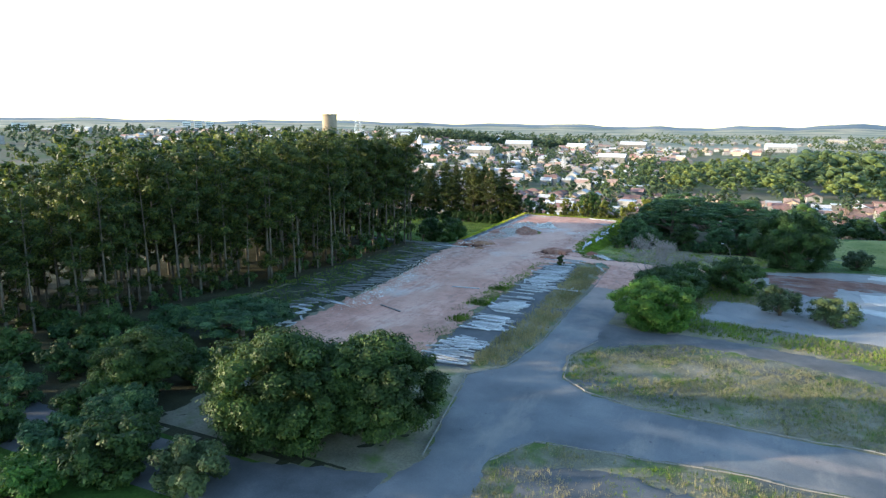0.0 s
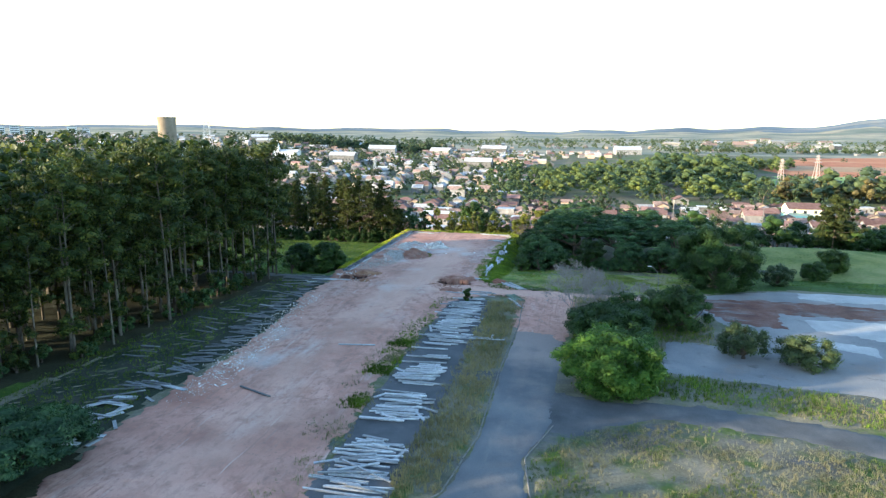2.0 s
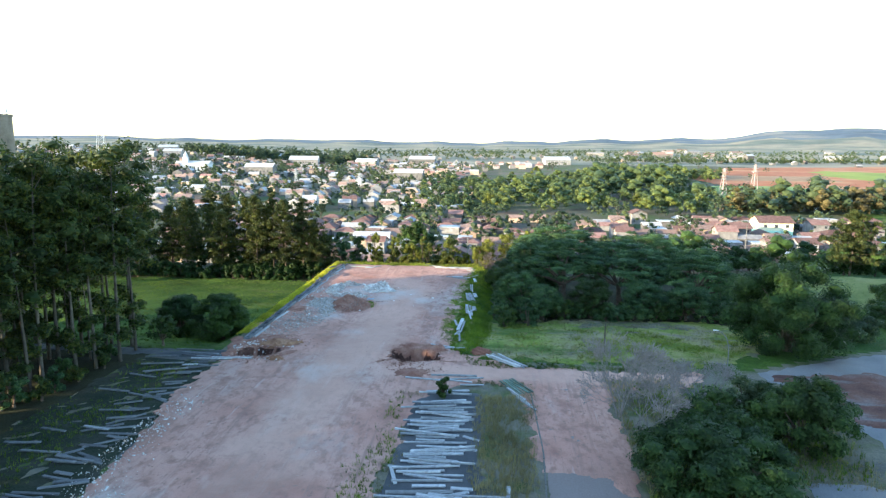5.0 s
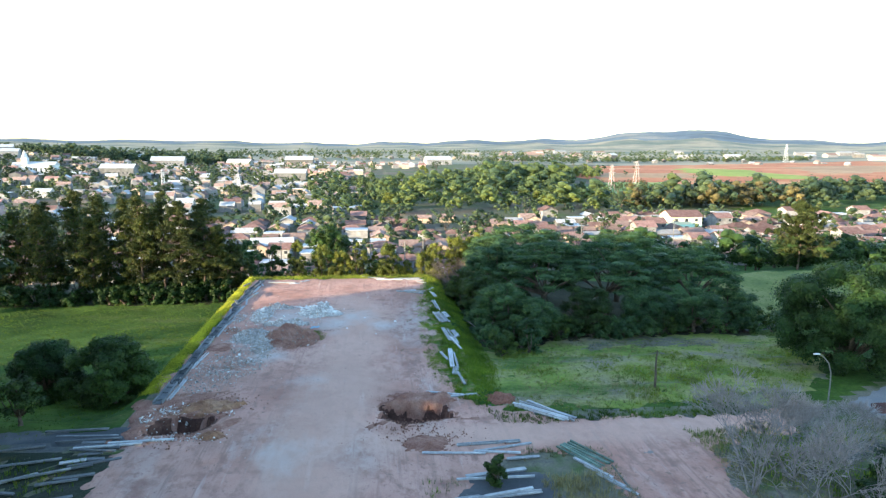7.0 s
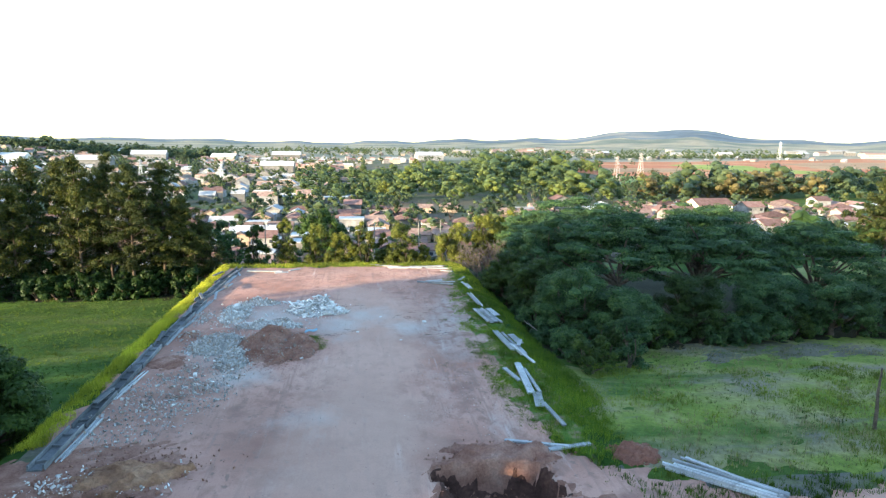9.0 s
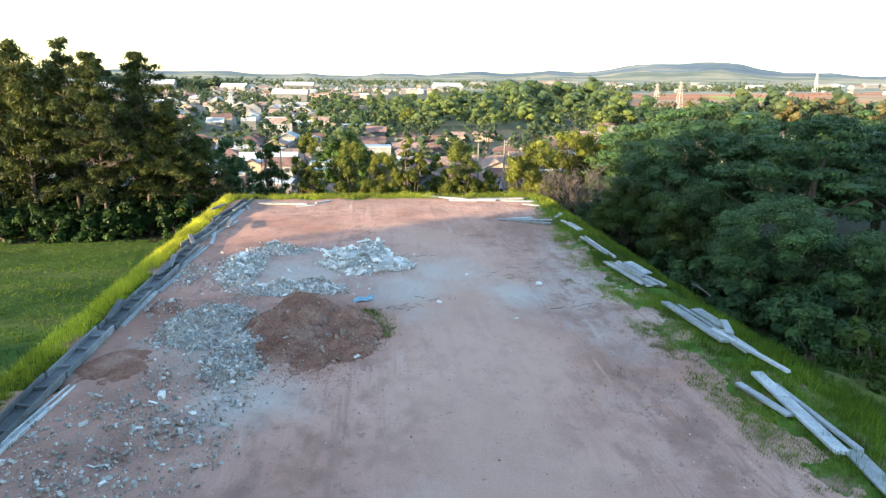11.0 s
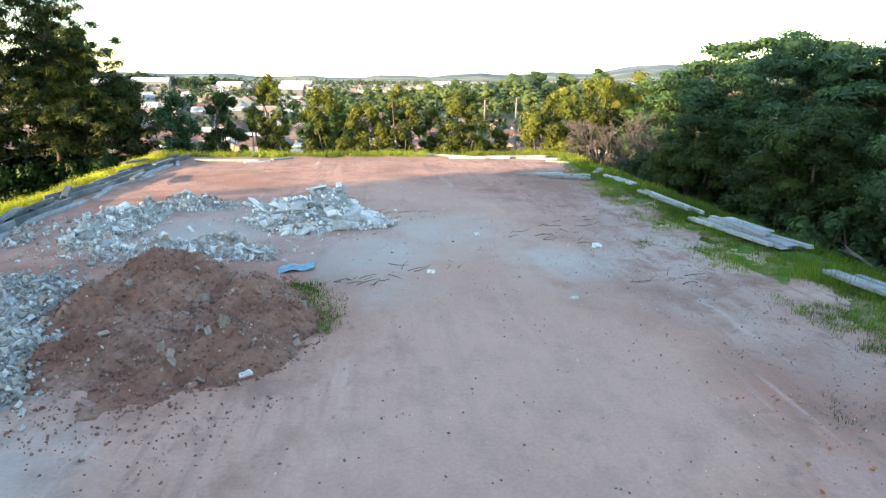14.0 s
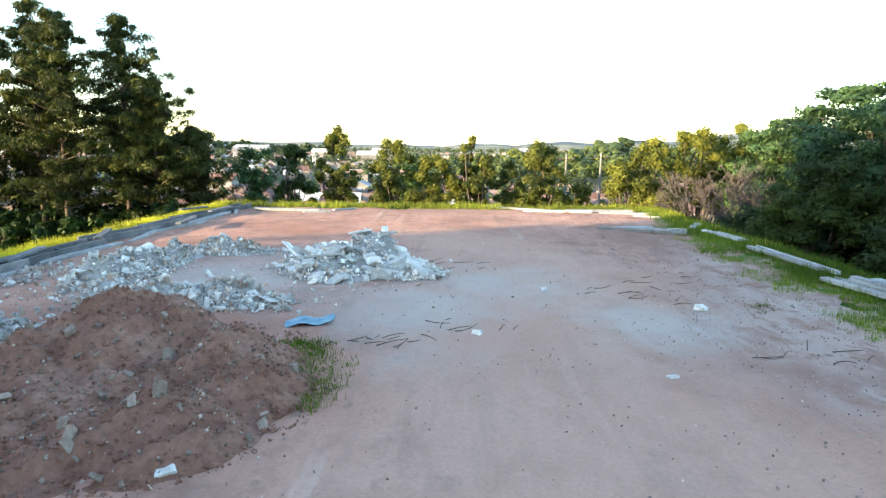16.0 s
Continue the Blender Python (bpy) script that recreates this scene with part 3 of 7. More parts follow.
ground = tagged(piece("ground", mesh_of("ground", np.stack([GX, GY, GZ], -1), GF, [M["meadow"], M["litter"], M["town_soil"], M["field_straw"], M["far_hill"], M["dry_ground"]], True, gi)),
                "uneven grassland falling away to a wide plain with low hills", "ground", kind="structure")


def sheet(name, poly, step, lift, ragged, material, label, category, relief=0.0, relief_k=0.6, grow=0.0, driven=None):
    """A layer over the ground whose uneven rim sinks into it."""
    P = np.asarray(poly, float)
    xs = np.arange(P[:, 0].min() - 1, P[:, 0].max() + 1.01, step)
    ys = np.arange(P[:, 1].min() - 1, P[:, 1].max() + 1.01, step)
    X, Y = np.meshgrid(xs, ys)
    D = inside_dist(X, Y, poly) + grow + ragged * (0.9 * drift(X, Y, 0.35) + 0.7 * drift(X + 31, Y, 0.95) + 0.4 * drift(X, Y + 17, 2.3))
    Z = height(X, Y) + np.where(D > 0, lift * ss(0, 0.5, D), np.maximum(D * 0.8, -0.35)) + relief * wave(X, Y, relief_k, 1) * ss(0.2, 2, D)
    if material is M["earth"]:
        Z = Z + 0.11 * (wave(X, Y, 1.9, 4) + 0.5 * wave(X, Y, 4.4, 7)) * ss(-40, -36, X + 1.5 * wave(X, Y, 0.5)) * (1 - ss(-34.8, -33.8, X)) * ss(144, 150, Y) * ss(0.2, 1.5, D)
    if material in (M["earth"], M["mound"]):
        Z = Z - 0.7 * ss(0.02, 0.25, np.maximum(pit(X, Y, -56.0, 138.9, 2.7, 1.9), pit(X, Y, -35.8, 139.7, 3.3, 2.0)))
    n = len(xs)
    i = (np.arange(len(ys) - 1)[:, None] * n + np.arange(n - 1)[None, :])
    keep = (np.maximum.reduce([D[:-1, :-1], D[1:, :-1], D[:-1, 1:], D[1:, 1:]]) > -0.45)
    i = i[keep]
    F = np.stack([i, i + 1, i + n + 1, i + n], 1)
    used, inv = np.unique(F, return_inverse=True)
    V = np.stack([X, Y, Z], -1).reshape(-1, 3)[used]
    me = mesh_of(name, V, inv.reshape(F.shape), material, True)
    if driven is not None:
        me.attributes.new("traffic", "FLOAT", "POINT").data.foreach_set("value", driven(V[:, 0], V[:, 1]).astype(np.float32))
    if material is M["earth"]:
        me.attributes.new("pale_dust", "FLOAT", "POINT").data.foreach_set("value", pale_dust(V[:, 0], V[:, 1]).astype(np.float32))
    return tagged(piece(name, me), label, category, kind="structure")


def pale_dust(x, y):
    """Grey concrete dust round the rubble heaps and where slabs were broken up."""
    d = np.zeros(np.shape(x))
    for cx, cy, r, a in ((-45.0, 168.6, 2.6, 0.9), (-42.6, 171.6, 3.0, 0.75), (-38.7, 167.4, 1.7, 0.8), (-51.0, 172.6, 3.6, 0.9), (-53.6, 161.6, 3.0, 0.8), (-51.6, 156.0, 2.0, 0.9),
                         (-44.4, 164.8, 1.4, 0.6), (-51.8, 94.0, 2.4, 0.8), (-54.0, 104.0, 2.6, 0.7), (-47.0, 133.0, 2.2, 0.6), (-41.0, 116.0, 3.2, 0.45), (-46.0, 148.0, 3.0, 0.4)):
        d = np.maximum(d, a * np.exp(-((x - cx) ** 2 + (y - cy) ** 2) / (2 * r * r)))
    return d


def wheel_way(x, y):
    """1 where lorries have driven over the terrace, 0 beside it; reduced at the sunlit far end."""
    mid = np.interp(y, (60, 100, 130, 150, 170, 188, 200), (-45, -45.5, -45, -42.5, -41, -43, -46))
    along = 1 - ss(1.0, 7.5, np.abs(x - mid + 1.2 * wave(x, y, 0.35, 2)))
    across = (1 - ss(1.0, 3.6, np.abs(y - 134.6))) * ss(-46, -36, x)
    # less pale dust past y 180, so the soil colour there imitates orange sunlight
    return np.maximum(along, across) * (1 - 0.8 * ss(180, 190, y)) * (0.6 + 0.4 * ss(100, 128, y))


def road_dust(x, y):
    return 0.75 * np.exp(-((y - 60.6) / 1.3) ** 2) * ss(-16, -4, x) + 1.15 * ss(92, 118, y) + 0.35 * (1 - ss(0.5, 2.5, np.abs(np.abs(x + 18.3) - 1.2))) * ss(60, 80, y)



sheet("bare_earth", EARTH, 0.4, 0.05, 1.0, M["earth"], "pinkish bare levelled earth with tyre tracks and pale dust", "bare earth", 0.04, 0.9, 0.0, wheel_way)
sheet("road", ROAD, 0.6, 0.035, 0.12, M["asphalt"], "worn grey asphalt road dusted with pale soil", "road", driven=road_dust)
sheet("dusty_crossing", [(-22.3, 113), (-20, 111), (-17, 112), (-14.4, 109), (-13.6, 122), (-12.6, 136), (-24, 136)], 0.4, 0.055, 0.9, M["earth"], "pinkish soil spread over the end of the road", "bare earth", 0.02, 0.9, 0.0, wheel_way)
sheet("road_west", SIDE_ROAD, 0.8, 0.03, 0.15, M["dark_asphalt"], "old grey asphalt road between shrubs", "road")
sheet("lane", LANE, 0.7, 0.03, 0.5, M["dark_asphalt"], "dark asphalt lane half overgrown by weeds", "road")
sheet("asphalt_strip", STRIP, 0.5, 0.028, 0.4, M["dark_asphalt"], "dark asphalt strip under piles of concrete beams", "pavement")
sheet("strip_verge", [(-27.3, 68), (-24, 70), (-22.3, 80), (-22.4, 97), (-21.9, 116), (-22.4, 130), (-28, 131), (-27, 100), (-27.3, 80)], 0.6, 0.022, 0.4, M["dry_ground"], "dry overgrown strip between beams and road", "ground", 0.03, 0.8, 0.4)
sheet("tree_verge", [(-50, 41), (-26, 42), (-23.8, 47.5), (-25.3, 56), (-27.4, 65.2), (-34, 62), (-50, 58)], 0.8, 0.02, 0.3, M["dry_ground"], "dry leaf-strewn ground under the roadside trees", "ground", 0.03, 0.8)
sheet("beam_ground", [(-72, 62), (-56.5, 60), (-57, 82), (-56.5, 100), (-59, 134), (-70, 136), (-71.5, 108)], 0.8, 0.02, 0.5, M["shaded_weeds"], "weedy ground where beams lie, coloured dark for the planting's shade", "ground", 0.03, 0.8)
sheet("lane_west", [(-112, 135.8), (-59.5, 136.0), (-60.0, 139.2), (-112, 139.6)], 0.6, 0.03, 0.4, M["dark_asphalt"], "dark old asphalt lane behind the planting", "road")
sheet("edge_turf", [(-32.6, 147), (-31.4, 142.6), (-29.4, 143), (-29.4, 197), (-31.2, 197), (-32.0, 186), (-32.6, 176), (-33.5, 164), (-33.3, 155)], 0.2, 0.05, 0.9, M["thin_turf"], "ragged green turf creeping onto the bare earth", "turf", 0.04, 1.7)
sheet("turned_soil", [(-61, 136.4), (-53, 136.6), (-51.5, 141), (-52.5, 146), (-56, 148), (-60.2, 145)], 0.4, 0.075, 1.6, M["mound"], "dark reddish turned soil round a dug pit", "bare earth", 0.10, 1.7)
sheet("turned_soil", [(-40, 137.2), (-31.5, 137.4), (-30.5, 142), (-33, 144), (-39, 142.5)], 0.4, 0.07, 1.4, M["mound"], "dark reddish turned soil round a dug pit", "bare earth", 0.08, 1.7)
sheet("scrub_meadow", [(-28.4, 139.6), (-4, 138.6), (4, 141.5), (15, 152), (14, 164), (4, 167), (-12, 166), (-20, 161.5), (-27.4, 158)], 0.6, 0.05, 1.2, M["scrub"], "patchy yellow-green and dry scrub meadow", "meadow", 0.06, 0.9)
sheet("bright_meadow", [(16, 174), (30, 166), (62, 168), (70, 200), (40, 206), (22, 200)], 0.8, 0.06, 1.5, M["paler_meadow"], "paler yellow-green pasture on a low rise", "meadow", 0.05, 0.6)
sheet("far_lane", [(11, 168.6), (16, 171), (24, 175.5), (29, 177), (28, 173.2), (22, 170.6), (14, 167)], 0.6, 0.08, 0.5, M["dark_asphalt"], "grey strip of old asphalt in the meadow", "road")
sheet("bare_patch", [(-14, 159), (-12, 165), (5, 166), (6, 161), (-2, 158.6)], 0.6, 0.06, 1.6, M["dry_ground"], "grey dry patch in the meadow", "ground", 0.05, 0.9)
sheet("yard_floor", YARD, 1.0, 0.03, 0.3, M["yard"], "grey concrete floor of a cleared yard", "pavement")
ISLAND = [(-16.7, 77), (-15.8, 70), (-12.8, 67), (-9, 65.8), (14, 65.2), (88, 66), (88, 79), (17, 83.2), (8, 86.2), (-5, 87.6), (-13, 82.4)]
CORNER = [(-16.9, 20), (-16.8, 43.5), (-17.3, 48.5), (-14.8, 53.4), (-9.8, 54.1), (1.6, 55.4), (88, 56.2), (88, 20)]
VERGE = [(-14.3, 94.5), (-10, 92), (0, 93.5), (17, 89.5), (88, 84), (88, 98.5), (20, 98), (-4.5, 100.5), (-1.6, 114.3), (7, 114), (8.5, 121), (5.6, 134), (-13.8, 133.5), (-14, 115)]
sheet("traffic_island", ISLAND, 0.8, 0.025, 0.3, M["dry_ground"], "dry overgrown ground of a traffic island", "ground", 0.03, 0.8, 0.35)
sheet("corner_plot", CORNER, 0.9, 0.02, 0.3, M["dry_ground"], "dry overgrown ground of a corner plot", "ground", 0.03, 0.8, 0.35)
sheet("lane_verge", VERGE, 0.8, 0.022, 0.3, M["dry_ground"], "dry overgrown ground beside the lane", "ground", 0.03, 0.8, 0.35)
sheet("old_lot", OLD_LOT, 0.7, 0.07, 0.7, M["dark_asphalt"], "dark asphalt patch among dry weeds", "pavement")
sheet("pad_north", [(24, 141), (26, 147.4), (88, 148), (88, 141)], 1.0, 0.09, 0.3, M["pad"], "pale bare concrete slab", "pavement")
sheet("pad_middle", [(20.5, 123), (21, 129.5), (60, 131), (60, 121), (30, 119)], 1.0, 0.09, 0.4, M["pad"], "pale stained concrete slab", "pavement")
sheet("pad_south", [(17, 116.5), (19, 119.5), (27, 117), (26, 112.5)], 0.7, 0.08, 0.2, M["pad"], "cream concrete slab remnant", "pavement")
sheet("red_earth", [(9.5, 125), (6, 137.5), (24, 140), (40, 138), (40, 131.5), (19, 130.5), (18, 122)], 0.7, 0.10, 0.9, M["torn"], "dark red soil where a floor was torn up", "bare earth", 0.05, 1.1)
# cultivated ground in the distance
FIELDS = [
    ("field_red", [(160, 660), (205, 820), (300, 1034), (955, 1266), (700, 800), (458, 640), (250, 600)], "ploughed red field", 0.9),
    ("field_lime", [(318, 745), (372, 960), (450, 900), (430, 700), (385, 655)], "bright green strip of young crop", 1.6),
    ("field_brown", [(170, 680), (212, 790), (330, 800), (300, 690)], "harrowed brown strip of field", 1.5),
    ("field_brown", [(470, 760), (560, 980), (760, 1010), (620, 800)], "pale brown strip of field", 1.5),
    ("field_green", [(118, 470), (150, 620), (235, 640), (190, 470)], "green pasture", 0.9),
    ("field_straw", [(-300, 1700), (-250, 2900), (900, 3000), (1000, 1800), (300, 1500)], "pale stubble field far off", 1.2),
]
for mat_name, poly, text, up in FIELDS:
    sheet("field", poly, 25.0 if mat_name != "field_straw" else 80.0, up, 4.0, M[mat_name], text, "field")


# kerbs along the road's edges, stone by stone
def kerb_line(pts, gap=0.012):
    holder = thing("kerb", "low grey concrete kerb along the asphalt road", "kerb", kind="structure")
    bm = bmesh.new()
    box(bm, (0, 0, 0.0), (0.98, 0.13, 0.22), 0, 0.02)
    me = bpy.data.meshes.new("kerb_stone")
    bm.to_mesh(me)
    bm.free()
    me.materials.append(M["kerb"])
    for (x0, y0), (x1, y1) in zip(pts, pts[1:]):
        L = math.hypot(x1 - x0, y1 - y0)
        n = max(1, int(L / (1 + gap)))
        for k in range(n):
            t = (k + 0.5) / n
            x, y = x0 + (x1 - x0) * t, y0 + (y1 - y0) * t
            piece("kerb_stone", me, holder, "", pose(x, y, hz(x, y) + random.uniform(-0.02, 0.01), 0, 0, math.degrees(math.atan2(y1 - y0, x1 - x0)) + random.uniform(-1.5, 1.5)))


kerb_line([(-23.2, 47), (-24.9, 56), (-26.7, 65.2), (-23.5, 70), (-22, 80), (-22.1, 97), (-21.5, 116), (-22.0, 129)])
kerb_line([(-15.1, 84), (-17.3, 77), (-16.2, 69.7), (-13, 66.7), (-9, 65.5), (2, 65.0), (30, 65.2)])
kerb_line([(30, 55.8), (1.6, 55.6), (-10, 54.2), (-15, 53.5), (-17.5, 48.6)])


# ---- plants ----
GOLD = (1 + 5 ** 0.5) / 2
ICO_V = np.array([(a, b * GOLD, 0) for a in (-1, 1) for b in (-1, 1)] + [(0, a, b * GOLD) for a in (-1, 1) for b in (-1, 1)] + [(b * GOLD, 0, a) for a in (-1, 1) for b in (-1, 1)]) / math.hypot(1, GOLD)
ICO_F = np.array([f for f in itertools.combinations(range(12), 3) if all(np.linalg.norm(ICO_V[f[i]] - ICO_V[f[i - 1]]) < 1.1 for i in range(3))])


def leaf_cards(rng, centres, radii, per, size, squash=(1, 1, 1), droop=0.0, long=1.5, wide=0.42, core=0.62):
    """Small leaf blades in clumps, each round a dense lump of inner foliage. Returns vertices and triangles."""
    C0, R0 = np.asarray(centres, float), np.asarray(radii, float)
    per, size = max(4, int(per * (1.35 if core else 1.75))), size * 0.72
    C = np.repeat(C0, per, axis=0)
    R = np.repeat(R0, per)
    n = len(C)
    d = rng.normal(size=(n, 3))
    d /= np.linalg.norm(d, axis=1)[:, None]
    rad = R * (0.35 + 0.65 * rng.random(n) ** 0.5) if not core else R * (core * 0.9 + (1.08 - core * 0.9) * rng.random(n) ** 0.8)
    P = C + d * rad[:, None] * np.asarray(squash)
    nrm = d * 0.9 + np.array((0, 0, 0.45)) + rng.normal(size=(n, 3)) * 0.34
    nrm /= np.linalg.norm(nrm, axis=1)[:, None]
    t = rng.normal(size=(n, 3)) + np.array((0, 0, -droop * 2))
    t -= (t * nrm).sum(1)[:, None] * nrm
    t /= np.linalg.norm(t, axis=1)[:, None]
    b = np.cross(nrm, t)
    s = size * (0.55 + 0.9 * rng.random(n))[:, None]
    tip, tail = P + t * s * long * 0.5, P - t * s * long * 0.5
    V = np.stack([tail + b * s * wide, tip, tail - b * s * wide], 1).reshape(-1, 3)
    F = np.arange(3 * n).reshape(-1, 3)
    if core:
        m = len(C0)
        K = C0[:, None, :] + ICO_V[None] * (R0[:, None] * core * rng.uniform(0.72, 1.12, (m, 12)))[:, :, None] * np.asarray(squash)
        F = np.concatenate([F, (ICO_F[None] + 12 * np.arange(m)[:, None, None]).reshape(-1, 3) + 3 * n])
        V = np.concatenate([V, K.reshape(-1, 3)])
    return V, F


def limb(rng, a, b, r0, r1, bend=0.15, n=5, sides=6):
    a, b = np.asarray(a, float), np.asarray(b, float)
    L = np.linalg.norm(b - a)
    off = rng.normal(size=3) * bend * L
    ts = np.linspace(0, 1, n)
    P = [a + (b - a) * t + off * math.sin(math.pi * t) * 0.5 for t in ts]
    return tube_arrays(P, [r0 + (r1 - r0) * t for t in ts], sides)


def tree(name, label, category, trunk_arr, leaf_arr, bark, leaf, m, group="", smooth_trunk=True):
    top = thing(name, label, category, m, group)
    piece("trunk", mesh_of("trunk", *trunk_arr, bark, smooth_trunk), top)
    if leaf_arr is not None:
        piece("crown", mesh_of("crown", *leaf_arr, leaf), top)
    return top


def broad_tree(name, label, seed, R, H, leaf, size=0.32, clumps=70, per=150, base=0.25, flat=0.55, m=None, lean=(0, 0), group="", bark="bark", lobes=0.0, category="tree", limbs=18):
    """A spreading broadleaf: short trunk, forking limbs, and lumps of leaves over an uneven dome."""
    rng = np.random.default_rng(seed)
    if per >= 180:
        per, size = int(per * 1.5), size * 0.76
    big = R >= 4.5
    clumps = int(clumps * 1.7) if big else clumps
    per = int(per * 0.62) if big else per
    zc = H * (base + (1 - base) * 0.42)
    C, rad = [], []
    for k in range(clumps):
        az = rng.random() * 2 * math.pi
        el = math.asin(rng.uniform(-0.35 if base > 0.1 else -0.8, 1.0))
        rr = rng.uniform(0.78, 1.0) if k % 5 else rng.uniform(0.15, 0.6)
        edge = 1 + lobes * math.sin(3 * az + seed) + 0.12 * math.sin(5 * az + 2 * seed)
        C.append((R * 0.80 * rr * edge * math.cos(el) * math.cos(az) + lean[0] * R * 0.3, R * 0.80 * rr * edge * math.cos(el) * math.sin(az) + lean[1] * R * 0.3,
                  zc + (H - zc) * 0.9 * rr * math.sin(el) if el > 0 else zc + H * 0.55 * rr * math.sin(el)))
        rad.append(R * (rng.uniform(0.11, 0.21) if big else rng.uniform(0.16, 0.30)))
    leaves = leaf_cards(rng, C, rad, per, size, (1, 1, flat))
    tr = R * 0.045 + 0.06
    fork = np.array((lean[0] * R * 0.1, lean[1] * R * 0.1, H * base * 0.9))
    arr = [tube_arrays([(0, 0, -0.3), (0.03, 0.02, 0.3), fork * 0.6, fork], [tr * 1.5, tr * 1.15, tr, tr * 0.9], 9)]
    for k in np.linspace(0, clumps - 1, min(clumps, limbs)).astype(int):
        arr.append(limb(rng, fork, np.array(C[k]) * (0.92, 0.92, 0.97), tr * 0.55, 0.03, 0.12))
    return tree(name, label, category, join_arrays(arr), leaves, M[bark], leaf, m, group)


def umbrella_tree(name, label, seed, R, H, leaf, m, group=""):
    """A wide tree with its leaves in flat, overlapping tiers."""
    rng = np.random.default_rng(seed)
    C, rad = [], []
    for k in range(110):
        az, rr = rng.random() * 2 * math.pi, math.sqrt(rng.random())
        tier = rng.uniform(0, 1)
        top = H * (0.96 - 0.34 * rr ** 2)
        C.append((R * 0.92 * rr * math.cos(az), R * 0.92 * rr * math.sin(az), top - (1 - tier ** 0.6) * H * 0.42 * (0.5 + 0.5 * rr)))
        rad.append(R * rng.uniform(0.11, 0.24))
    leaves = leaf_cards(rng, C, rad, 190, 0.25, (1, 1, 0.26))
    tr = 0.42
    fork = np.array((0.2, 0.1, H * 0.28))
    arr = [tube_arrays([(0, 0, -0.4), (0, 0, 0.4), fork], [tr * 1.5, tr * 1.1, tr], 9)]
    for k in range(0, 72, 5):
        arr.append(limb(rng, fork, np.array(C[k]) - (0, 0, 0.2), tr * 0.5, 0.04, 0.15))
    return tree(name, label, "tree", join_arrays(arr), leaves, M["bark"], leaf, m, group)


def eucalyptus(seed, H, m=None, per=92, card=0.42, low=0.27):
    rng = np.random.default_rng(seed)
    bend = rng.normal(size=2) * 0.5
    spine = [np.array((bend[0] * t * t, bend[1] * t * t, H * t)) for t in np.linspace(-0.01, 0.97, 9)]
    arr = [tube_arrays(spine, list(np.linspace(0.24, 0.03, 9)), 7)]
    C, rad = [], []
    n = 24
    for k in range(n):
        t = low + (0.99 - low) * (k / (n - 1)) ** 0.78 if k > 3 else rng.uniform(0.12, 0.3)
        az = k * 2.4 + rng.random()
        wide = (0.5 + 3.3 * math.sin(math.pi * min(1, max(0.05, (t - 0.16) / 0.92)))) * rng.uniform(0.4, 1.0)
        p = np.array((bend[0] * t * t + wide * math.cos(az), bend[1] * t * t + wide * math.sin(az), H * t * rng.uniform(0.97, 1.02)))
        C.append(p)
        rad.append(rng.uniform(1.0, 2.0) * (1.0 if k > 2 else 0.6))
        if k % 2 == 0:
            s = np.array((bend[0] * t * t, bend[1] * t * t, H * t - 1.6))
            arr.append(limb(rng, s, p, 0.06, 0.015, 0.1, 4, 5))
    leaves = leaf_cards(rng, C, rad, per, card, (1, 1, 0.66), 0.2, 1.4, 0.42, 0.55)
    for k in range(6):
        t = rng.uniform(0.15, 0.4)
        az = rng.random() * 6.3
        s = np.array((bend[0] * t * t, bend[1] * t * t, H * t))
        arr.append(limb(rng, s, s + (1.0 * math.cos(az), 1.0 * math.sin(az), 0.5), 0.03, 0.008, 0.1, 3, 4))
    return tree("eucalyptus", "tall slender eucalyptus with a pale bare trunk, in a dense planting", "tree", join_arrays(arr), leaves, M["pale_bark"], M["leaf_euc"], m, "eucalyptus planting")


def pine(seed, H, m=None, wide=4.1, card=0.40, per=28):
    rng = np.random.default_rng(seed)
    spine = [np.array((0.12 * math.sin(3 * t), 0.1 * math.cos(2.3 * t), H * t)) for t in np.linspace(-0.01, 0.99, 8)]
    arr = [tube_arrays(spine, list(np.linspace(0.26, 0.03, 8)), 7)]
    C, rad = [], []
    whorls = 16
    for w in range(whorls):
        t = 0.24 + 0.76 * (w / (whorls - 1)) ** 0.95
        reach = wide * (1 - 0.85 * max(0, (t - 0.3) / 0.7) ** 2.1) * (0.5 + 0.5 * min(1, t / 0.4)) * rng.uniform(0.75, 1.12)
        for b in range(5 if t < 0.85 else 4):
            az = b * 2 * math.pi / 5 + w * 0.9 + rng.uniform(-0.5, 0.5)
            L = reach * rng.uniform(0.5, 1.2)
            z0 = H * t + rng.uniform(-0.5, 0.5)
            tip = np.array((L * math.cos(az), L * math.sin(az), min(H * 1.01, z0 + L * rng.uniform(-0.05, 0.45))))
            arr.append(limb(rng, (0, 0, z0 - 0.3), tip, 0.05, 0.012, 0.06, 3, 4))
            for f in (0.3, 0.66, 1.0):
                C.append(tip * (f, f, 1) - (0, 0, (1 - f) * 0.4) + rng.normal(size=3) * 0.15)
                rad.append(rng.uniform(0.3, 0.8))
    leaves = leaf_cards(rng, C, rad, per, card, (1, 1, 0.6), -0.6, 2.4, 0.2, 0.34)
    return tree("pine_tree", "tall dark pine with open whorls of needle clumps", "tree", join_arrays(arr), leaves, M["bark"], M["needle"], m, "pines beside the meadow")


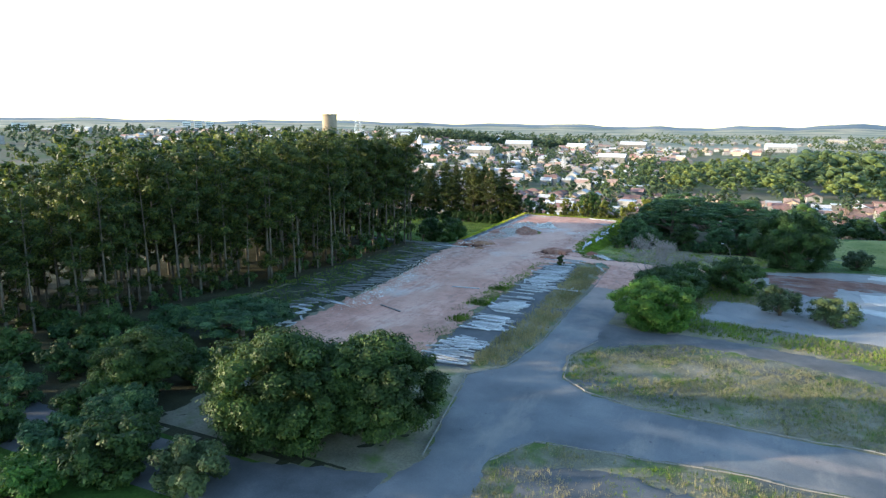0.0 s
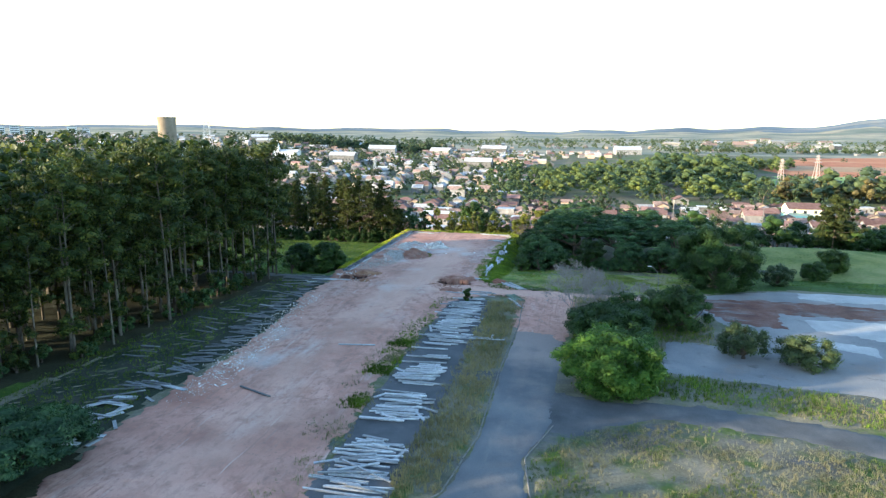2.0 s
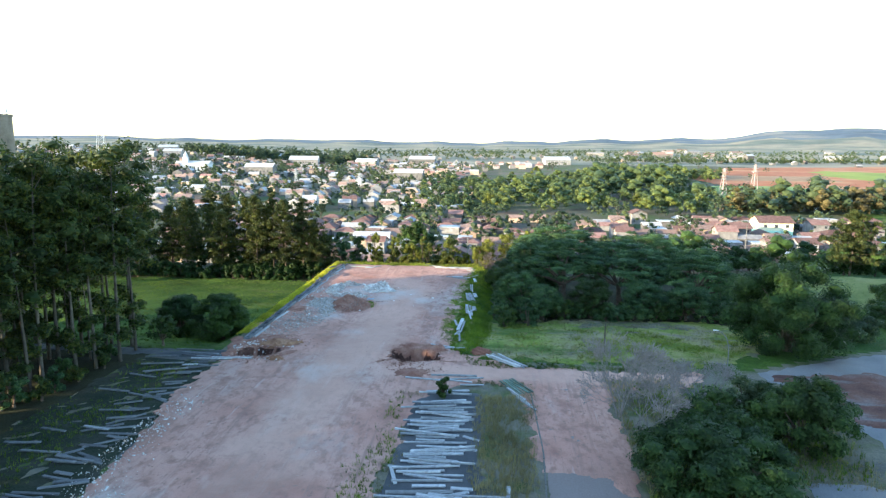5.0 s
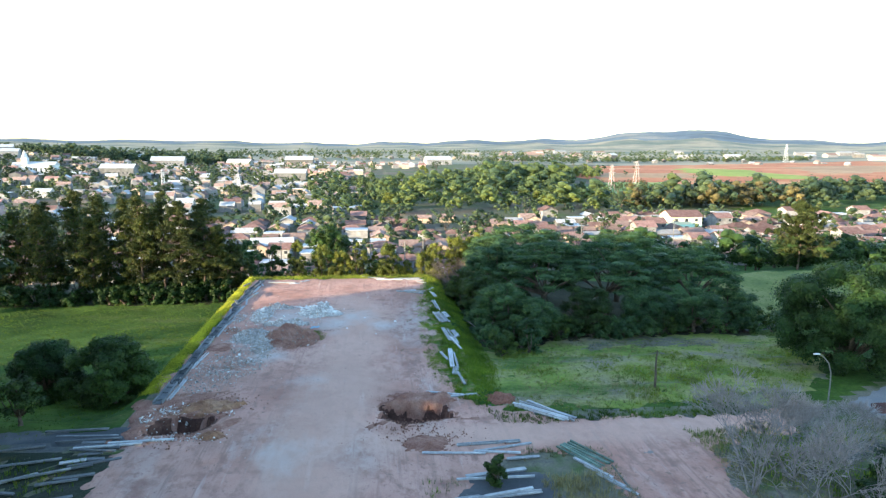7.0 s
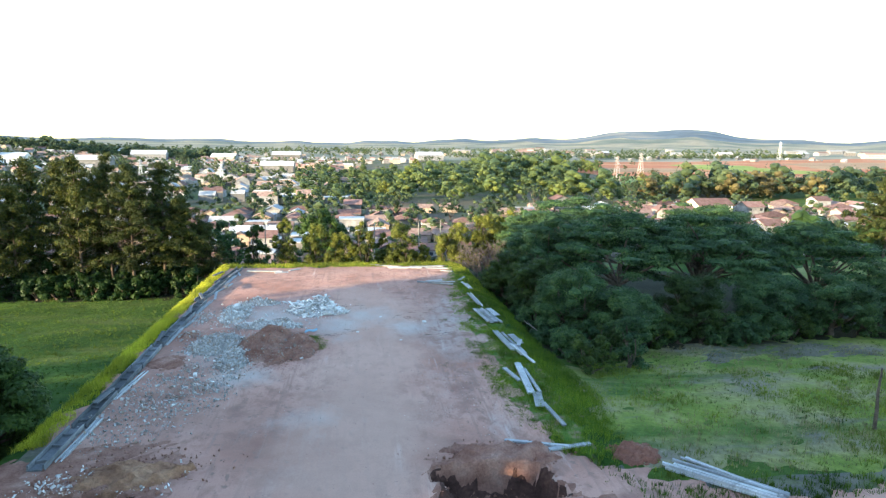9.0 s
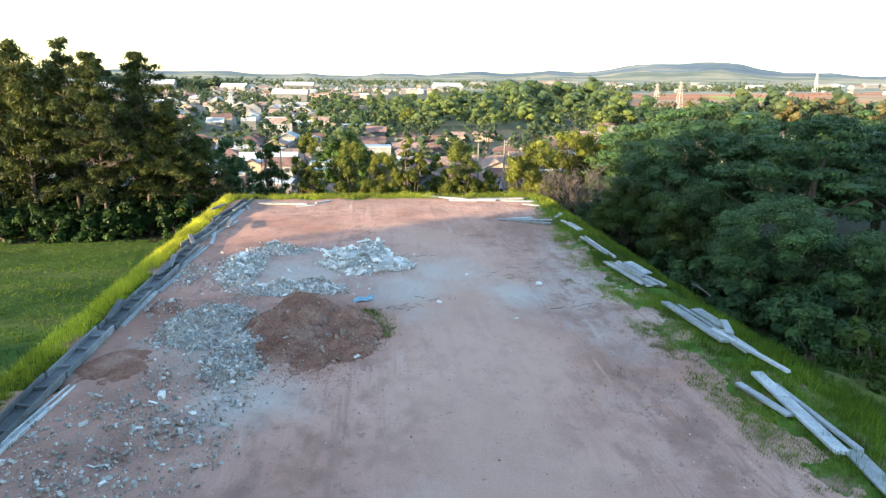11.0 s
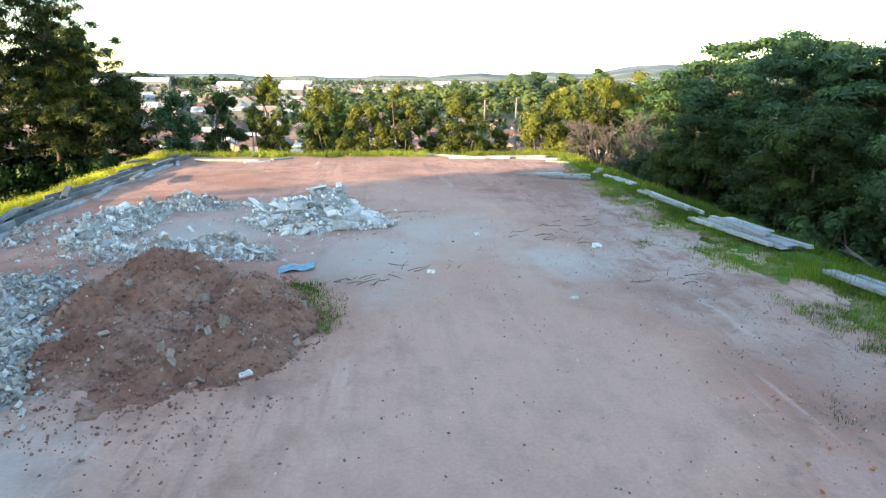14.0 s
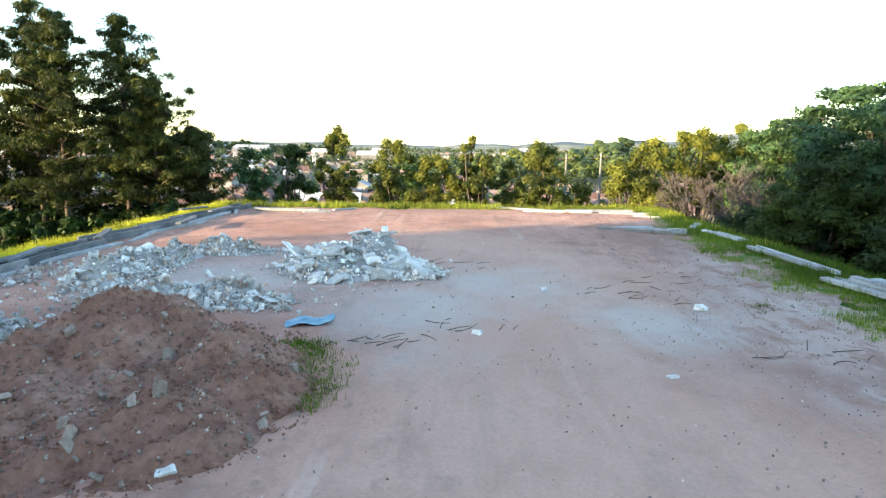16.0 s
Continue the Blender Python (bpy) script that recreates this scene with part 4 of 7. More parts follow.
def bare_tree(name, label, seed, H, spread_r, m, stems=3, fine=5, bark="grey_twig"):
    rng = np.random.default_rng(seed)
    arr = []

    def grow(p, d, L, r, depth):
        q = p + d * L
        r = max(r, 0.014)
        arr.append(limb(rng, p, q, r, max(0.011, r * 0.62), 0.08, 4, 5 if depth < 3 else 4))
        if depth >= fine:
            return
        for _ in range(3 if depth > 1 else 2):
            e = d + rng.normal(size=3) * 0.42 * np.array((1, 1, 0.6)) + np.array((0, 0, 0.06))
            grow(q, e / np.linalg.norm(e), L * rng.uniform(0.62, 0.85), r * 0.62, depth + 1)

    for s in range(stems):
        a = s * 2.1 + rng.random()
        d = np.array((math.cos(a) * spread_r, math.sin(a) * spread_r, 1.0))
        grow(np.array((0.15 * math.cos(a), 0.15 * math.sin(a), -0.2)), d / np.linalg.norm(d), H * 0.3, 0.062 if stems > 1 else 0.1, 0)
    return tree(name, label, "tree", join_arrays(arr), None, M[bark], None, m)


def blades(rng, X, Y, per, h, w, spread_b=0.18):
    """Tufts of upright grass blades at the given places, as triangles."""
    n = len(X)
    Z = height(X, Y)
    B = np.repeat(np.stack([X, Y, Z], 1), per, axis=0)
    k = len(B)
    a = rng.random(k) * 2 * np.pi
    off = rng.random(k) * spread_b
    B[:, 0] += off * np.cos(a)
    B[:, 1] += off * np.sin(a)
    B[:, 2] -= 0.03
    hh = np.repeat(h * (0.5 + rng.random(n)), per) * (0.6 + 0.6 * rng.random(k))
    lean = 0.35 * hh * rng.random(k)
    T = B + np.stack([lean * np.cos(a), lean * np.sin(a), hh], 1)
    c = rng.random(k) * np.pi
    W = np.stack([np.cos(c), np.sin(c), np.zeros(k)], 1) * (w * (0.6 + 0.8 * rng.random(k)))[:, None]
    V = np.stack([B - W, B + W, T], 1).reshape(-1, 3)
    return V, np.arange(3 * k).reshape(-1, 3)


def grass(name, poly, density, per, h, w, material, label, seed, patch_k=0.35, thin=-0.2):
    """Tufts over an area, thicker and thinner in patches."""
    rng = np.random.default_rng(seed)
    P = np.asarray(poly, float)
    lo, hi = P.min(0), P.max(0)
    n = int((hi[0] - lo[0]) * (hi[1] - lo[1]) * density)
    X, Y = rng.uniform(lo[0], hi[0], n), rng.uniform(lo[1], hi[1], n)
    D = inside_dist(X, Y, poly)
    keep = (D + 0.35 * rng.normal(size=n) > 0) & (0.75 * drift(X + 7 * seed, Y, patch_k * 0.55) + 0.4 * drift(X, Y + 5 * seed, patch_k * 1.4) + 0.3 * rng.normal(size=n) > thin)
    X, Y = X[keep], Y[keep]
    tall = 0.65 + 0.5 * (wave(X, Y, 0.7, seed + 1) + 1) / 2
    V, F = blades(rng, X, Y, per, h * tall, w)
    return tagged(piece(name, mesh_of(name, V, F, material)), label, "grass", kind="stuff")


def at(x, y, rz=0.0, s=1.0, dz=0.0):
    return pose(x, y, hz(x, y) + dz, 0, 0, rz) @ Matrix.Diagonal((s, s, s, 1))


# the eucalyptus planting: rows of close trees, their pale trunks showing below the crowns
rng_g = np.random.default_rng(11)
euc = [eucalyptus(100 + k, h) for k, h in enumerate((25.5, 24.5, 26.5, 23.0, 25.0))]
inner = [eucalyptus(110 + k, h, None, 20, 0.80, 0.06) for k, h in enumerate((25.0, 24.0, 25.5))]
used_inner = 0
spots = []
for y in np.arange(42, 151, 4.0):
    for x in np.arange(-128, -69, 3.6):
        px, py = x + rng_g.uniform(-1.3, 1.3), y + rng_g.uniform(-1.3, 1.3)
        d = float(inside_dist(np.array([px]), np.array([py]), GROVE)[0])
        if 0.2 < d < 32 and not (d > 8 and rng_g.random() < 0.25):
            spots.append((px, py, d))
spots.sort(key=lambda q: q[2])
for k, (px, py, d) in enumerate(spots):
    s = (rng_g.uniform(0.86, 1.06) if rng_g.random() < 0.8 else rng_g.uniform(0.55, 0.75)) * (0.74 + 0.26 * float(ss(40, 80, py)))
    if d > 7:
        (inner[used_inner] if used_inner < 3 else copy_thing(inner[k % 3], Matrix())).matrix_basis = at(px, py, rng_g.uniform(0, 360), s)
        used_inner += 1
    elif k < len(euc):
        euc[k].matrix_basis = at(px, py, rng_g.uniform(0, 360), s)
    else:
        copy_thing(euc[k % len(euc)], Matrix()).matrix_basis = at(px, py, rng_g.uniform(0, 360), s)

for px, py, s in [(-71.6, 137.6, 0.92), (-73.5, 139.8, 1.0), (-71.2, 133.6, 0.97), (-74.6, 136.2, 0.96), (-76.8, 140.6, 0.9), (-72.4, 130.8, 0.94)]:
    copy_thing(euc[1 if s < 0.95 else 2], Matrix()).matrix_basis = at(px, py, 40 * s * 7, s)
# unseen trees added south of the planting to shade the near ground
for px, py in [(-92 - 6.0 * i + 1.5 * ((j * 7) % 3), -14 + 6.5 * j) for i in range(4) for j in range(10)]:
    copy_thing(inner[(int(py) + int(-px)) % 3], Matrix()).matrix_basis = at(px, py, (px * py) % 360, 0.62)

# pines beyond the lower meadow
near_pines = [pine(200, 17.4, at(-72.8, 197.5, 20), 4.8, 0.25, 92), pine(201, 17.4, at(-69.6, 200.5, 80), 5.0, 0.25, 88), pine(202, 13.0, at(-67.0, 199.6, 10), 4.0, 0.26, 60), pine(203, 9.6, at(-64.6, 201.5, 50), 3.2, 0.26, 48), pine(205, 18.6, at(-76.4, 200.5, 140), 4.4, 0.27, 52)]
pines = [pine(210 + k, h) for k, h in enumerate((18.5, 17.0, 15.5))]
PINE_SPOTS = [(-79.5, 198, 0.98), (-83, 201.5, 1.02), (-87.5, 198.5, 0.95), (-92, 203, 1.0), (-96.5, 199.5, 0.97), (-102, 203, 0.98), (-107, 200.5, 1.0), (-112, 205, 1.0),
              (-118, 202, 0.95), (-124, 206, 1.0), (-131, 203, 1.0), (-80, 206, 0.95), (-90, 208, 0.95), (-100, 209, 0.95), (-72, 206, 0.9)]
for k, (px, py, s) in enumerate(PINE_SPOTS):
    if k < 3:
        pines[k].matrix_basis = at(px, py, k * 70, s)
    else:
        copy_thing(pines[k % 3], Matrix()).matrix_basis = at(px, py, k * 67, s)

# unseen tall trees added west of the pine row to shade it and the meadow
for px, py, k in ((-110, 187, 0), (-115, 184.5, 1), (-120, 182, 2), (-126, 180, 0), (-132, 178, 1), (-113, 191.5, 2), (-119, 188.5, 0), (-126, 187, 1)):
    copy_thing(inner[k], Matrix()).matrix_basis = at(px, py, px * 7 % 360, 0.8)

# the large tree at the road fork and the smaller ones beside it
broad_tree("rounded_tree", "wide rounded tree with dense broad leaves beside the road fork", 5, 8.4, 10.0, M["leaf_big"], 0.36, 130, 260, 0.06, 0.66, at(-36.6, 45.0), lobes=0.08)
broad_tree("rounded_tree", "dark spreading tree with branches over the road", 6, 7.2, 9.6, M["leaf_big"], 0.36, 100, 240, 0.08, 0.64, at(-29.6, 49.4))
broad_tree("small_tree", "small olive-green tree at the edge of the planting", 7, 5.6, 7.0, M["leaf_big"], 0.34, 70, 190, 0.15, 0.6, at(-55.8, 45.8))
umb = umbrella_tree("flat_topped_tree", "low flat-topped tree with feathery leaves beside the bare earth", 8, 7.5, 5.2, M["leaf_rain"], at(-59.5, 64.5))
broad_tree("shrub", "loose green shrub by the old road", 9, 5.0, 4.6, M["leaf_big"], 0.34, 60, 170, 0.1, 0.6, at(-45.0, 33.6), category="shrub")
broad_tree("shrub", "bluish-green bushy shrub by the old road", 10, 3.4, 3.8, M["leaf_pale"], 0.3, 44, 170, 0.08, 0.7, at(-37.4, 34.6), category="shrub")
broad_tree("shrub", "pale flowering shrub behind the old road", 12, 4.0, 3.8, M["leaf_rain"], 0.3, 44, 140, 0.08, 0.6, at(-51.5, 39.5), category="shrub")
broad_tree("shrub", "bright green low shrub by the old road", 13, 4.0, 2.8, M["leaf_bright"], 0.3, 44, 140, 0.08, 0.6, at(-48.5, 27.4), category="shrub")

for k, (px, py, R, Ht) in enumerate([(-62, 52, 4.2, 4.6), (-68, 46, 3.8, 4.2), (-74, 55, 4.0, 4.6), (-66, 38, 3.6, 3.8), (-57, 40, 3.4, 3.6), (-52, 52, 3.6, 3.4), (-70, 62, 3.2, 3.6), (-76, 44, 3.8, 4.4), (-60, 32, 3.6, 3.6), (-53, 33.5, 3.2, 3.0)]):
    broad_tree("shrub", "dark bushy shrub in the shade of the planting", 260 + k, R, Ht, M["leaf_mango"] if k % 3 else M["leaf_rain"], 0.32, 36, 130, 0.06, 0.65, at(px, py), group="shrubs beside the planting", category="shrub")

# plants east of the straight road
broad_tree("rounded_tree", "bright green bushy tree beside the road", 21, 6.8, 7.0, M["leaf_bright"], 0.34, 95, 220, 0.06, 0.65, at(-9.2, 95.0))
broad_tree("rounded_tree", "low dark green bushy tree beside the road", 22, 7.2, 5.2, M["leaf_mango"], 0.34, 70, 190, 0.08, 0.55, at(-8.8, 111.5))
broad_tree("shrub", "leafy green shrub at the yard's edge", 23, 4.8, 6.6, M["leaf_mango"], 0.32, 60, 190, 0.06, 0.7, at(1.6, 119.8), category="shrub")
broad_tree("shrub", "dark green shrub among the bare trees", 24, 4.4, 5.4, M["leaf_mango"], 0.32, 50, 150, 0.1, 0.7, at(-5.5, 118.5), category="shrub")
broad_tree("shrub", "thin pale green shrub in the yard", 25, 3.4, 5.2, M["leaf_pale"], 0.2, 50, 120, 0.1, 0.8, at(8.0, 108.6), category="shrub")
broad_tree("shrub", "loose grey-green shrub in the yard", 26, 4.2, 3.8, M["leaf_pale"], 0.2, 50, 120, 0.1, 0.6, at(15.0, 107.6), category="shrub")
broad_tree("shrub", "feathery pale shrub beside the bare trees", 27, 2.6, 4.8, M["leaf_pale"], 0.22, 36, 90, 0.15, 0.8, at(-1.5, 124.5), category="shrub")
bare_tree("bare_tree", "leafless grey tree with a haze of fine twigs", 31, 8.0, 0.34, at(-13.6, 124.5), 7, 6)
bare_tree("bare_tree", "leafless pale branching tree beside the road", 32, 7.6, 0.40, at(-13.2, 120.3), 3, 6)
bare_tree("bare_tree", "leafless tree leaning over dry weeds", 33, 7.2, 0.35, at(-11.4, 118.2), 3, 6)
bare_tree("bare_tree", "low leafless grey tree beside the dirt track", 34, 5.6, 0.6, at(-9.4, 126.3), 6, 6)
bare_tree("bare_tree", "spreading leafless grey tree behind dry weeds", 35, 5.4, 0.65, at(-4.8, 127.2), 5, 6)
broad_tree("mango_tree", "dense round dark green mango tree", 34, 9.2, 12.0, M["leaf_dome"], 0.32, 78, 420, 0.06, 0.8, at(12.4, 148.0), category="tree")
broad_tree("shrub", "rounded green bush on the meadow", 35, 3.8, 5.4, M["leaf_mango"], 0.24, 80, 180, 0.05, 0.75, at(42.5, 178.0), category="shrub")
broad_tree("shrub", "low rounded bush on the meadow", 36, 3.4, 4.0, M["leaf_mango"], 0.24, 70, 160, 0.05, 0.7, at(36.0, 168.5), category="shrub")
broad_tree("shrub", "loose shrub beside the mango tree", 37, 3.2, 4.6, M["leaf_pale"], 0.3, 36, 120, 0.1, 0.7, at(25.0, 155.5), category="shrub")
broad_tree("small_tree", "small dense dark green tree on the lower meadow", 38, 3.7, 6.6, M["leaf_dome"], 0.24, 95, 210, 0.10, 0.75, at(-73.0, 151.8))
broad_tree("small_tree", "small rounded green tree on the lower meadow", 39, 4.7, 7.0, M["leaf_mango"], 0.28, 70, 230, 0.05, 0.7, at(-65.6, 149.4))
broad_tree("bush", "small dark green bush among the beams", 40, 1.0, 2.5, M["leaf_big"], 0.2, 26, 90, 0.08, 0.85, at(-31.2, 127.0), category="bush")
broad_tree("bush", "straggly green bush at the planting's edge", 41, 2.2, 4.4, M["leaf_big"], 0.26, 26, 60, 0.2, 0.9, at(-70.2, 141.5), category="bush")

# the shaded wood below the terrace's east side
WOOD = [(-13, 196, 10.5, 12.0), (-19.0, 186, 6.6, 10.6), (2, 189, 9.5, 11.6), (-4, 178, 8.5, 11.0), (9, 176, 7.0, 10.0), (-14, 178, 7.5, 11.4), (-17.5, 204, 5.6, 9.6)]
for k, (px, py, R, Ht) in enumerate(WOOD):
    Ht *= 1.13
    if k in (1, 6):
        broad_tree("spreading_tree", "tall blue-green tree at the wood's edge", 50 + k, R, Ht, M["leaf_rain"], 0.24, 110, 230, 0.06, 0.55, at(px, py), lobes=0.1, group="wood beside the terrace")
    else:
        umbrella_tree("spreading_tree", "dark spreading tree with flat layered foliage", 50 + k, R, Ht, M["leaf_rain"], at(px, py, k * 50), "wood beside the terrace")
for k, (px, py, R, Ht) in enumerate([(-24.0, 176, 3.8, 7.5), (-22.5, 168.5, 4.2, 7.8), (-18.5, 164.5, 3.6, 6.0), (-10.5, 168, 4.0, 7.0), (-2, 168.5, 4.0, 6.5), (5, 168, 4.0, 6.5), (-25.5, 184, 3.4, 6.5), (12, 170, 3.5, 6.0)]):
    broad_tree("small_tree", "green understorey tree at the wood's edge", 70 + k, R, Ht, M["leaf_rain"] if k % 3 else M["leaf_big"], 0.19, 60, 230, 0.12, 0.62, at(px, py), group="wood beside the terrace")
bare_tree("bare_shrub", "grey leafless shrub below the terrace corner", 81, 6.6, 0.5, at(-25.6, 197.0), 9, 5, "dark_twig")
bare_tree("bare_shrub", "grey leafless shrub below the terrace corner", 82, 6.6, 0.55, at(-24.0, 192.0), 9, 5, "dark_twig")
bare_tree("forked_tree", "pale forked trunk at the wood's edge", 83, 4.5, 0.6, at(-25.2, 168.0), 2, 2)

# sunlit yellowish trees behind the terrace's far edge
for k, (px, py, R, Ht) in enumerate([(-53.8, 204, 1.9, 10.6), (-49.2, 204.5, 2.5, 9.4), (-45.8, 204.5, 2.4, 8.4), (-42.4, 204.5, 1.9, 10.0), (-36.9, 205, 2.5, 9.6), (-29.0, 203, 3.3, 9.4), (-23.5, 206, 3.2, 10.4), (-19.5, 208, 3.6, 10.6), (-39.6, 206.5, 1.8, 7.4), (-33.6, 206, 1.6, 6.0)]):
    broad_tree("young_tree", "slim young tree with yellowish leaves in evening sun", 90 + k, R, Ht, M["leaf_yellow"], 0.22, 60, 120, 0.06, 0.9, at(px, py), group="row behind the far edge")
for k in range(26):
    px = -75 + 2.0 * k + rng_g.uniform(-0.8, 0.8)
    broad_tree("bush", "dark scrub below the terrace edge", 130 + k, rng_g.uniform(1.2, 2.0), rng_g.uniform(2.6, 3.8), M["leaf_rain"] if k % 2 else M["leaf_big"], 0.28, 16, 60, 0.05, 0.8, at(px, 208 + rng_g.uniform(-1, 4)), group="scrub below the far edge", category="bush", limbs=4)

broad_tree("dark_tree", "dark green tree below the terrace corner", 180, 2.3, 9.2, M["leaf_big"], 0.28, 40, 90, 0.1, 0.9, at(-58.6, 208))
broad_tree("dark_tree", "dark green tree in front of the houses", 181, 3.0, 10.0, M["leaf_rain"], 0.3, 40, 90, 0.1, 0.8, at(-64.5, 216))
# trees further off
# bushes under the pines; their dark leaf colour stands in for the shade there
for k in range(36):
    px = -116 + 1.45 * k + rng_g.uniform(-0.8, 0.8)
    broad_tree("bush", "undergrowth at the foot of the pines, dark-leaved for the shade there", 170 + k, rng_g.uniform(1.7, 2.5), rng_g.uniform(2.4, 4.2), M["leaf_dome"], 0.36, 18, 48, 0.04, 0.8, at(px, 196.6 + 0.03 * k + rng_g.uniform(-1.2, 2)), group="undergrowth of the pines", category="bush", limbs=4)
for k in range(17):
    px = -118 + 3.1 * k + rng_g.uniform(-0.8, 0.8)
    broad_tree("bush", "tall dark undergrowth between the pines", 1430 + k, rng_g.uniform(2.8, 3.9), (rng_g.uniform(8.5, 11.5) if k < 11 else 6.0) if k < 14 else 4.0, M["leaf_dome"], 0.42, 24, 52, 0.04, 0.85, at(px, 203.5 + rng_g.uniform(-1.2, 2.5)), group="undergrowth of the pines", category="bush", limbs=4)
for k in range(30):
    px, py = -88 + 1.5 * k + rng_g.uniform(-3, 3), 44 + rng_g.uniform(-4, 16) - 0.1 * k
    if -52 < px < -26 and py > 38 or py < 42:
        py = 54 + rng_g.uniform(-3, 5)
    if px < -50:
        broad_tree("bush", "dark low undergrowth beside the planting", 210 + k, rng_g.uniform(1.5, 2.6), rng_g.uniform(1.8, 3.4), M["leaf_rain"] if k % 2 else M["leaf_mango"], 0.38, 18, 48, 0.05, 0.8, at(px, py), group="undergrowth of the planting", category="bush", limbs=4)
for k in range(34):
    py = 56 + 2.35 * k + rng_g.uniform(-1, 1)
    px = float(np.interp(py, (38, 53, 72, 89, 108, 136), (-86, -84, -79, -73.5, -72.5, -71))) - rng_g.uniform(0.0, 3.5)
    broad_tree("bush", "dark low undergrowth beside the planting", 1300 + k, rng_g.uniform(1.0, 1.9), rng_g.uniform(1.4, 3.6), M["leaf_rain"] if k % 2 else M["leaf_euc"], 0.32, 16, 50, 0.05, 0.9, at(px, py), group="undergrowth of the planting", category="bush", limbs=4)
for k in range(30):
    py = 157 + 1.4 * k + rng_g.uniform(-0.6, 0.6)
    px = -24.2 + rng_g.uniform(-1.6, 3.4)
    broad_tree("bush", "dark shaded scrub under the wood's edge", 1340 + k, rng_g.uniform(1.4, 2.5), rng_g.uniform(2.2, 4.6), M["leaf_rain"] if k % 3 else M["leaf_big"], 0.21, 22, 95, 0.05, 0.8, at(px, py), group="scrub under the wood", category="bush", limbs=4)
for k in range(22):
    px = -21 + 1.75 * k + rng_g.uniform(-0.8, 0.8)
    broad_tree("bush", "dark shaded scrub under the wood's edge", 1380 + k, rng_g.uniform(1.5, 2.6), rng_g.uniform(2.2, 4.4), M["leaf_rain"] if k % 3 else M["leaf_big"], 0.21, 22, 95, 0.05, 0.8, at(px, 166 + 0.10 * k + rng_g.uniform(-1.5, 2.5)), group="scrub under the wood", category="bush", limbs=4)
conif = pine(240, 15.5, at(57, 219), 6.4, 0.5, 90)
tagged(conif, "broad dark conifer standing behind the meadow", "tree", "")
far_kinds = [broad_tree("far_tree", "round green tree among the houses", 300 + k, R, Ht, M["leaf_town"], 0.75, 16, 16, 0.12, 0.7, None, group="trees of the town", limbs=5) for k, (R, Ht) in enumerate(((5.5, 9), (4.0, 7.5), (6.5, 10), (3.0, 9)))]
broad_tree("dark_round_tree", "large dark green tree in front of the houses", 320, 6.5, 12.5, M["leaf_mango"], 0.45, 60, 130, 0.1, 0.8, at(-52.5, 260))
FAR_TREES = []
for k in range(30):
    FAR_TREES.append((20 + 5.0 * k + rng_g.uniform(-2, 2), 236 + 0.10 * k * 5 + rng_g.uniform(-6, 10), rng_g.uniform(0.7, 1.1)))
for k in range(165):
    r, a = 165 + 850 * rng_g.random() ** 1.3, radians(rng_g.uniform(-52, 24))
    FAR_TREES.append((-40 + r * math.sin(a), 80 + r * math.cos(a), rng_g.uniform(0.7, 1.25)))
for k in range(60):
    r, a = rng_g.uniform(560, 1000), radians(rng_g.uniform(-50, -20))
    FAR_TREES.append((-40 + r * math.sin(a), 80 + r * math.cos(a), rng_g.uniform(1.0, 1.5)))
for k, (px, py, s) in enumerate(FAR_TREES):
    if k < 4:
        far_kinds[k].matrix_basis = at(px, py, k * 40, s)
    else:
        copy_thing(far_kinds[k % 4], Matrix()).matrix_basis = at(px, py, rng_g.uniform(0, 360), s)


def woods(name, poly, n, H, leaf, label, seed, card=1.3, per=40, lumps=7):
    """A closed wood seen from afar: many clumps on the ground's own slope."""
    rng = np.random.default_rng(seed)
    P = np.asarray(poly, float)
    lo, hi = P.min(0), P.max(0)
    X, Y = rng.uniform(lo[0], hi[0], n * 3), rng.uniform(lo[1], hi[1], n * 3)
    k = inside_dist(X, Y, poly) > 0
    X, Y = X[k][:n], Y[k][:n]
    Z = height(X, Y)
    C, R = [], []
    for x, y, z in zip(X, Y, Z):
        s = rng.uniform(0.45, 1.0) + 0.55 * rng.random() ** 4
        w = H * s * rng.uniform(0.32, 0.5)
        for j in range(lumps):
            a, e = j * 2.4 + rng.random(), 0.96 * j / (lumps - 1)
            C.append((x + w * math.cos(a) * (1 - 0.9 * e), y + w * math.sin(a) * (1 - 0.9 * e), z + H * s * (0.34 + 0.5 * e)))
            R.append(w * rng.uniform(0.5, 0.75))
    V, F = leaf_cards(rng, C, R, per, card, (1, 1, 0.7))
    return tagged(piece(name, mesh_of(name, V, F, leaf)), label, "woodland", kind="stuff")


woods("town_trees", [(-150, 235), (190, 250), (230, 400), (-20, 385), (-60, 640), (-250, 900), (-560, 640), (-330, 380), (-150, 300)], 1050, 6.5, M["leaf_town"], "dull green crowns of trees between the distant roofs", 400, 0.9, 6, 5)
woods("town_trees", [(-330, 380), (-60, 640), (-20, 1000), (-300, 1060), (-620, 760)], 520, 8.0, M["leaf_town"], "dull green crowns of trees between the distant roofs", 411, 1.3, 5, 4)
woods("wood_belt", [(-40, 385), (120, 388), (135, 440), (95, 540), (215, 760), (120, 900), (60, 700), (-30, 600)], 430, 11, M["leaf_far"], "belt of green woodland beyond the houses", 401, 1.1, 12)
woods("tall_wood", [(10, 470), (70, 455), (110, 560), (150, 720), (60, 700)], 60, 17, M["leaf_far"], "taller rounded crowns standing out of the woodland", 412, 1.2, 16)
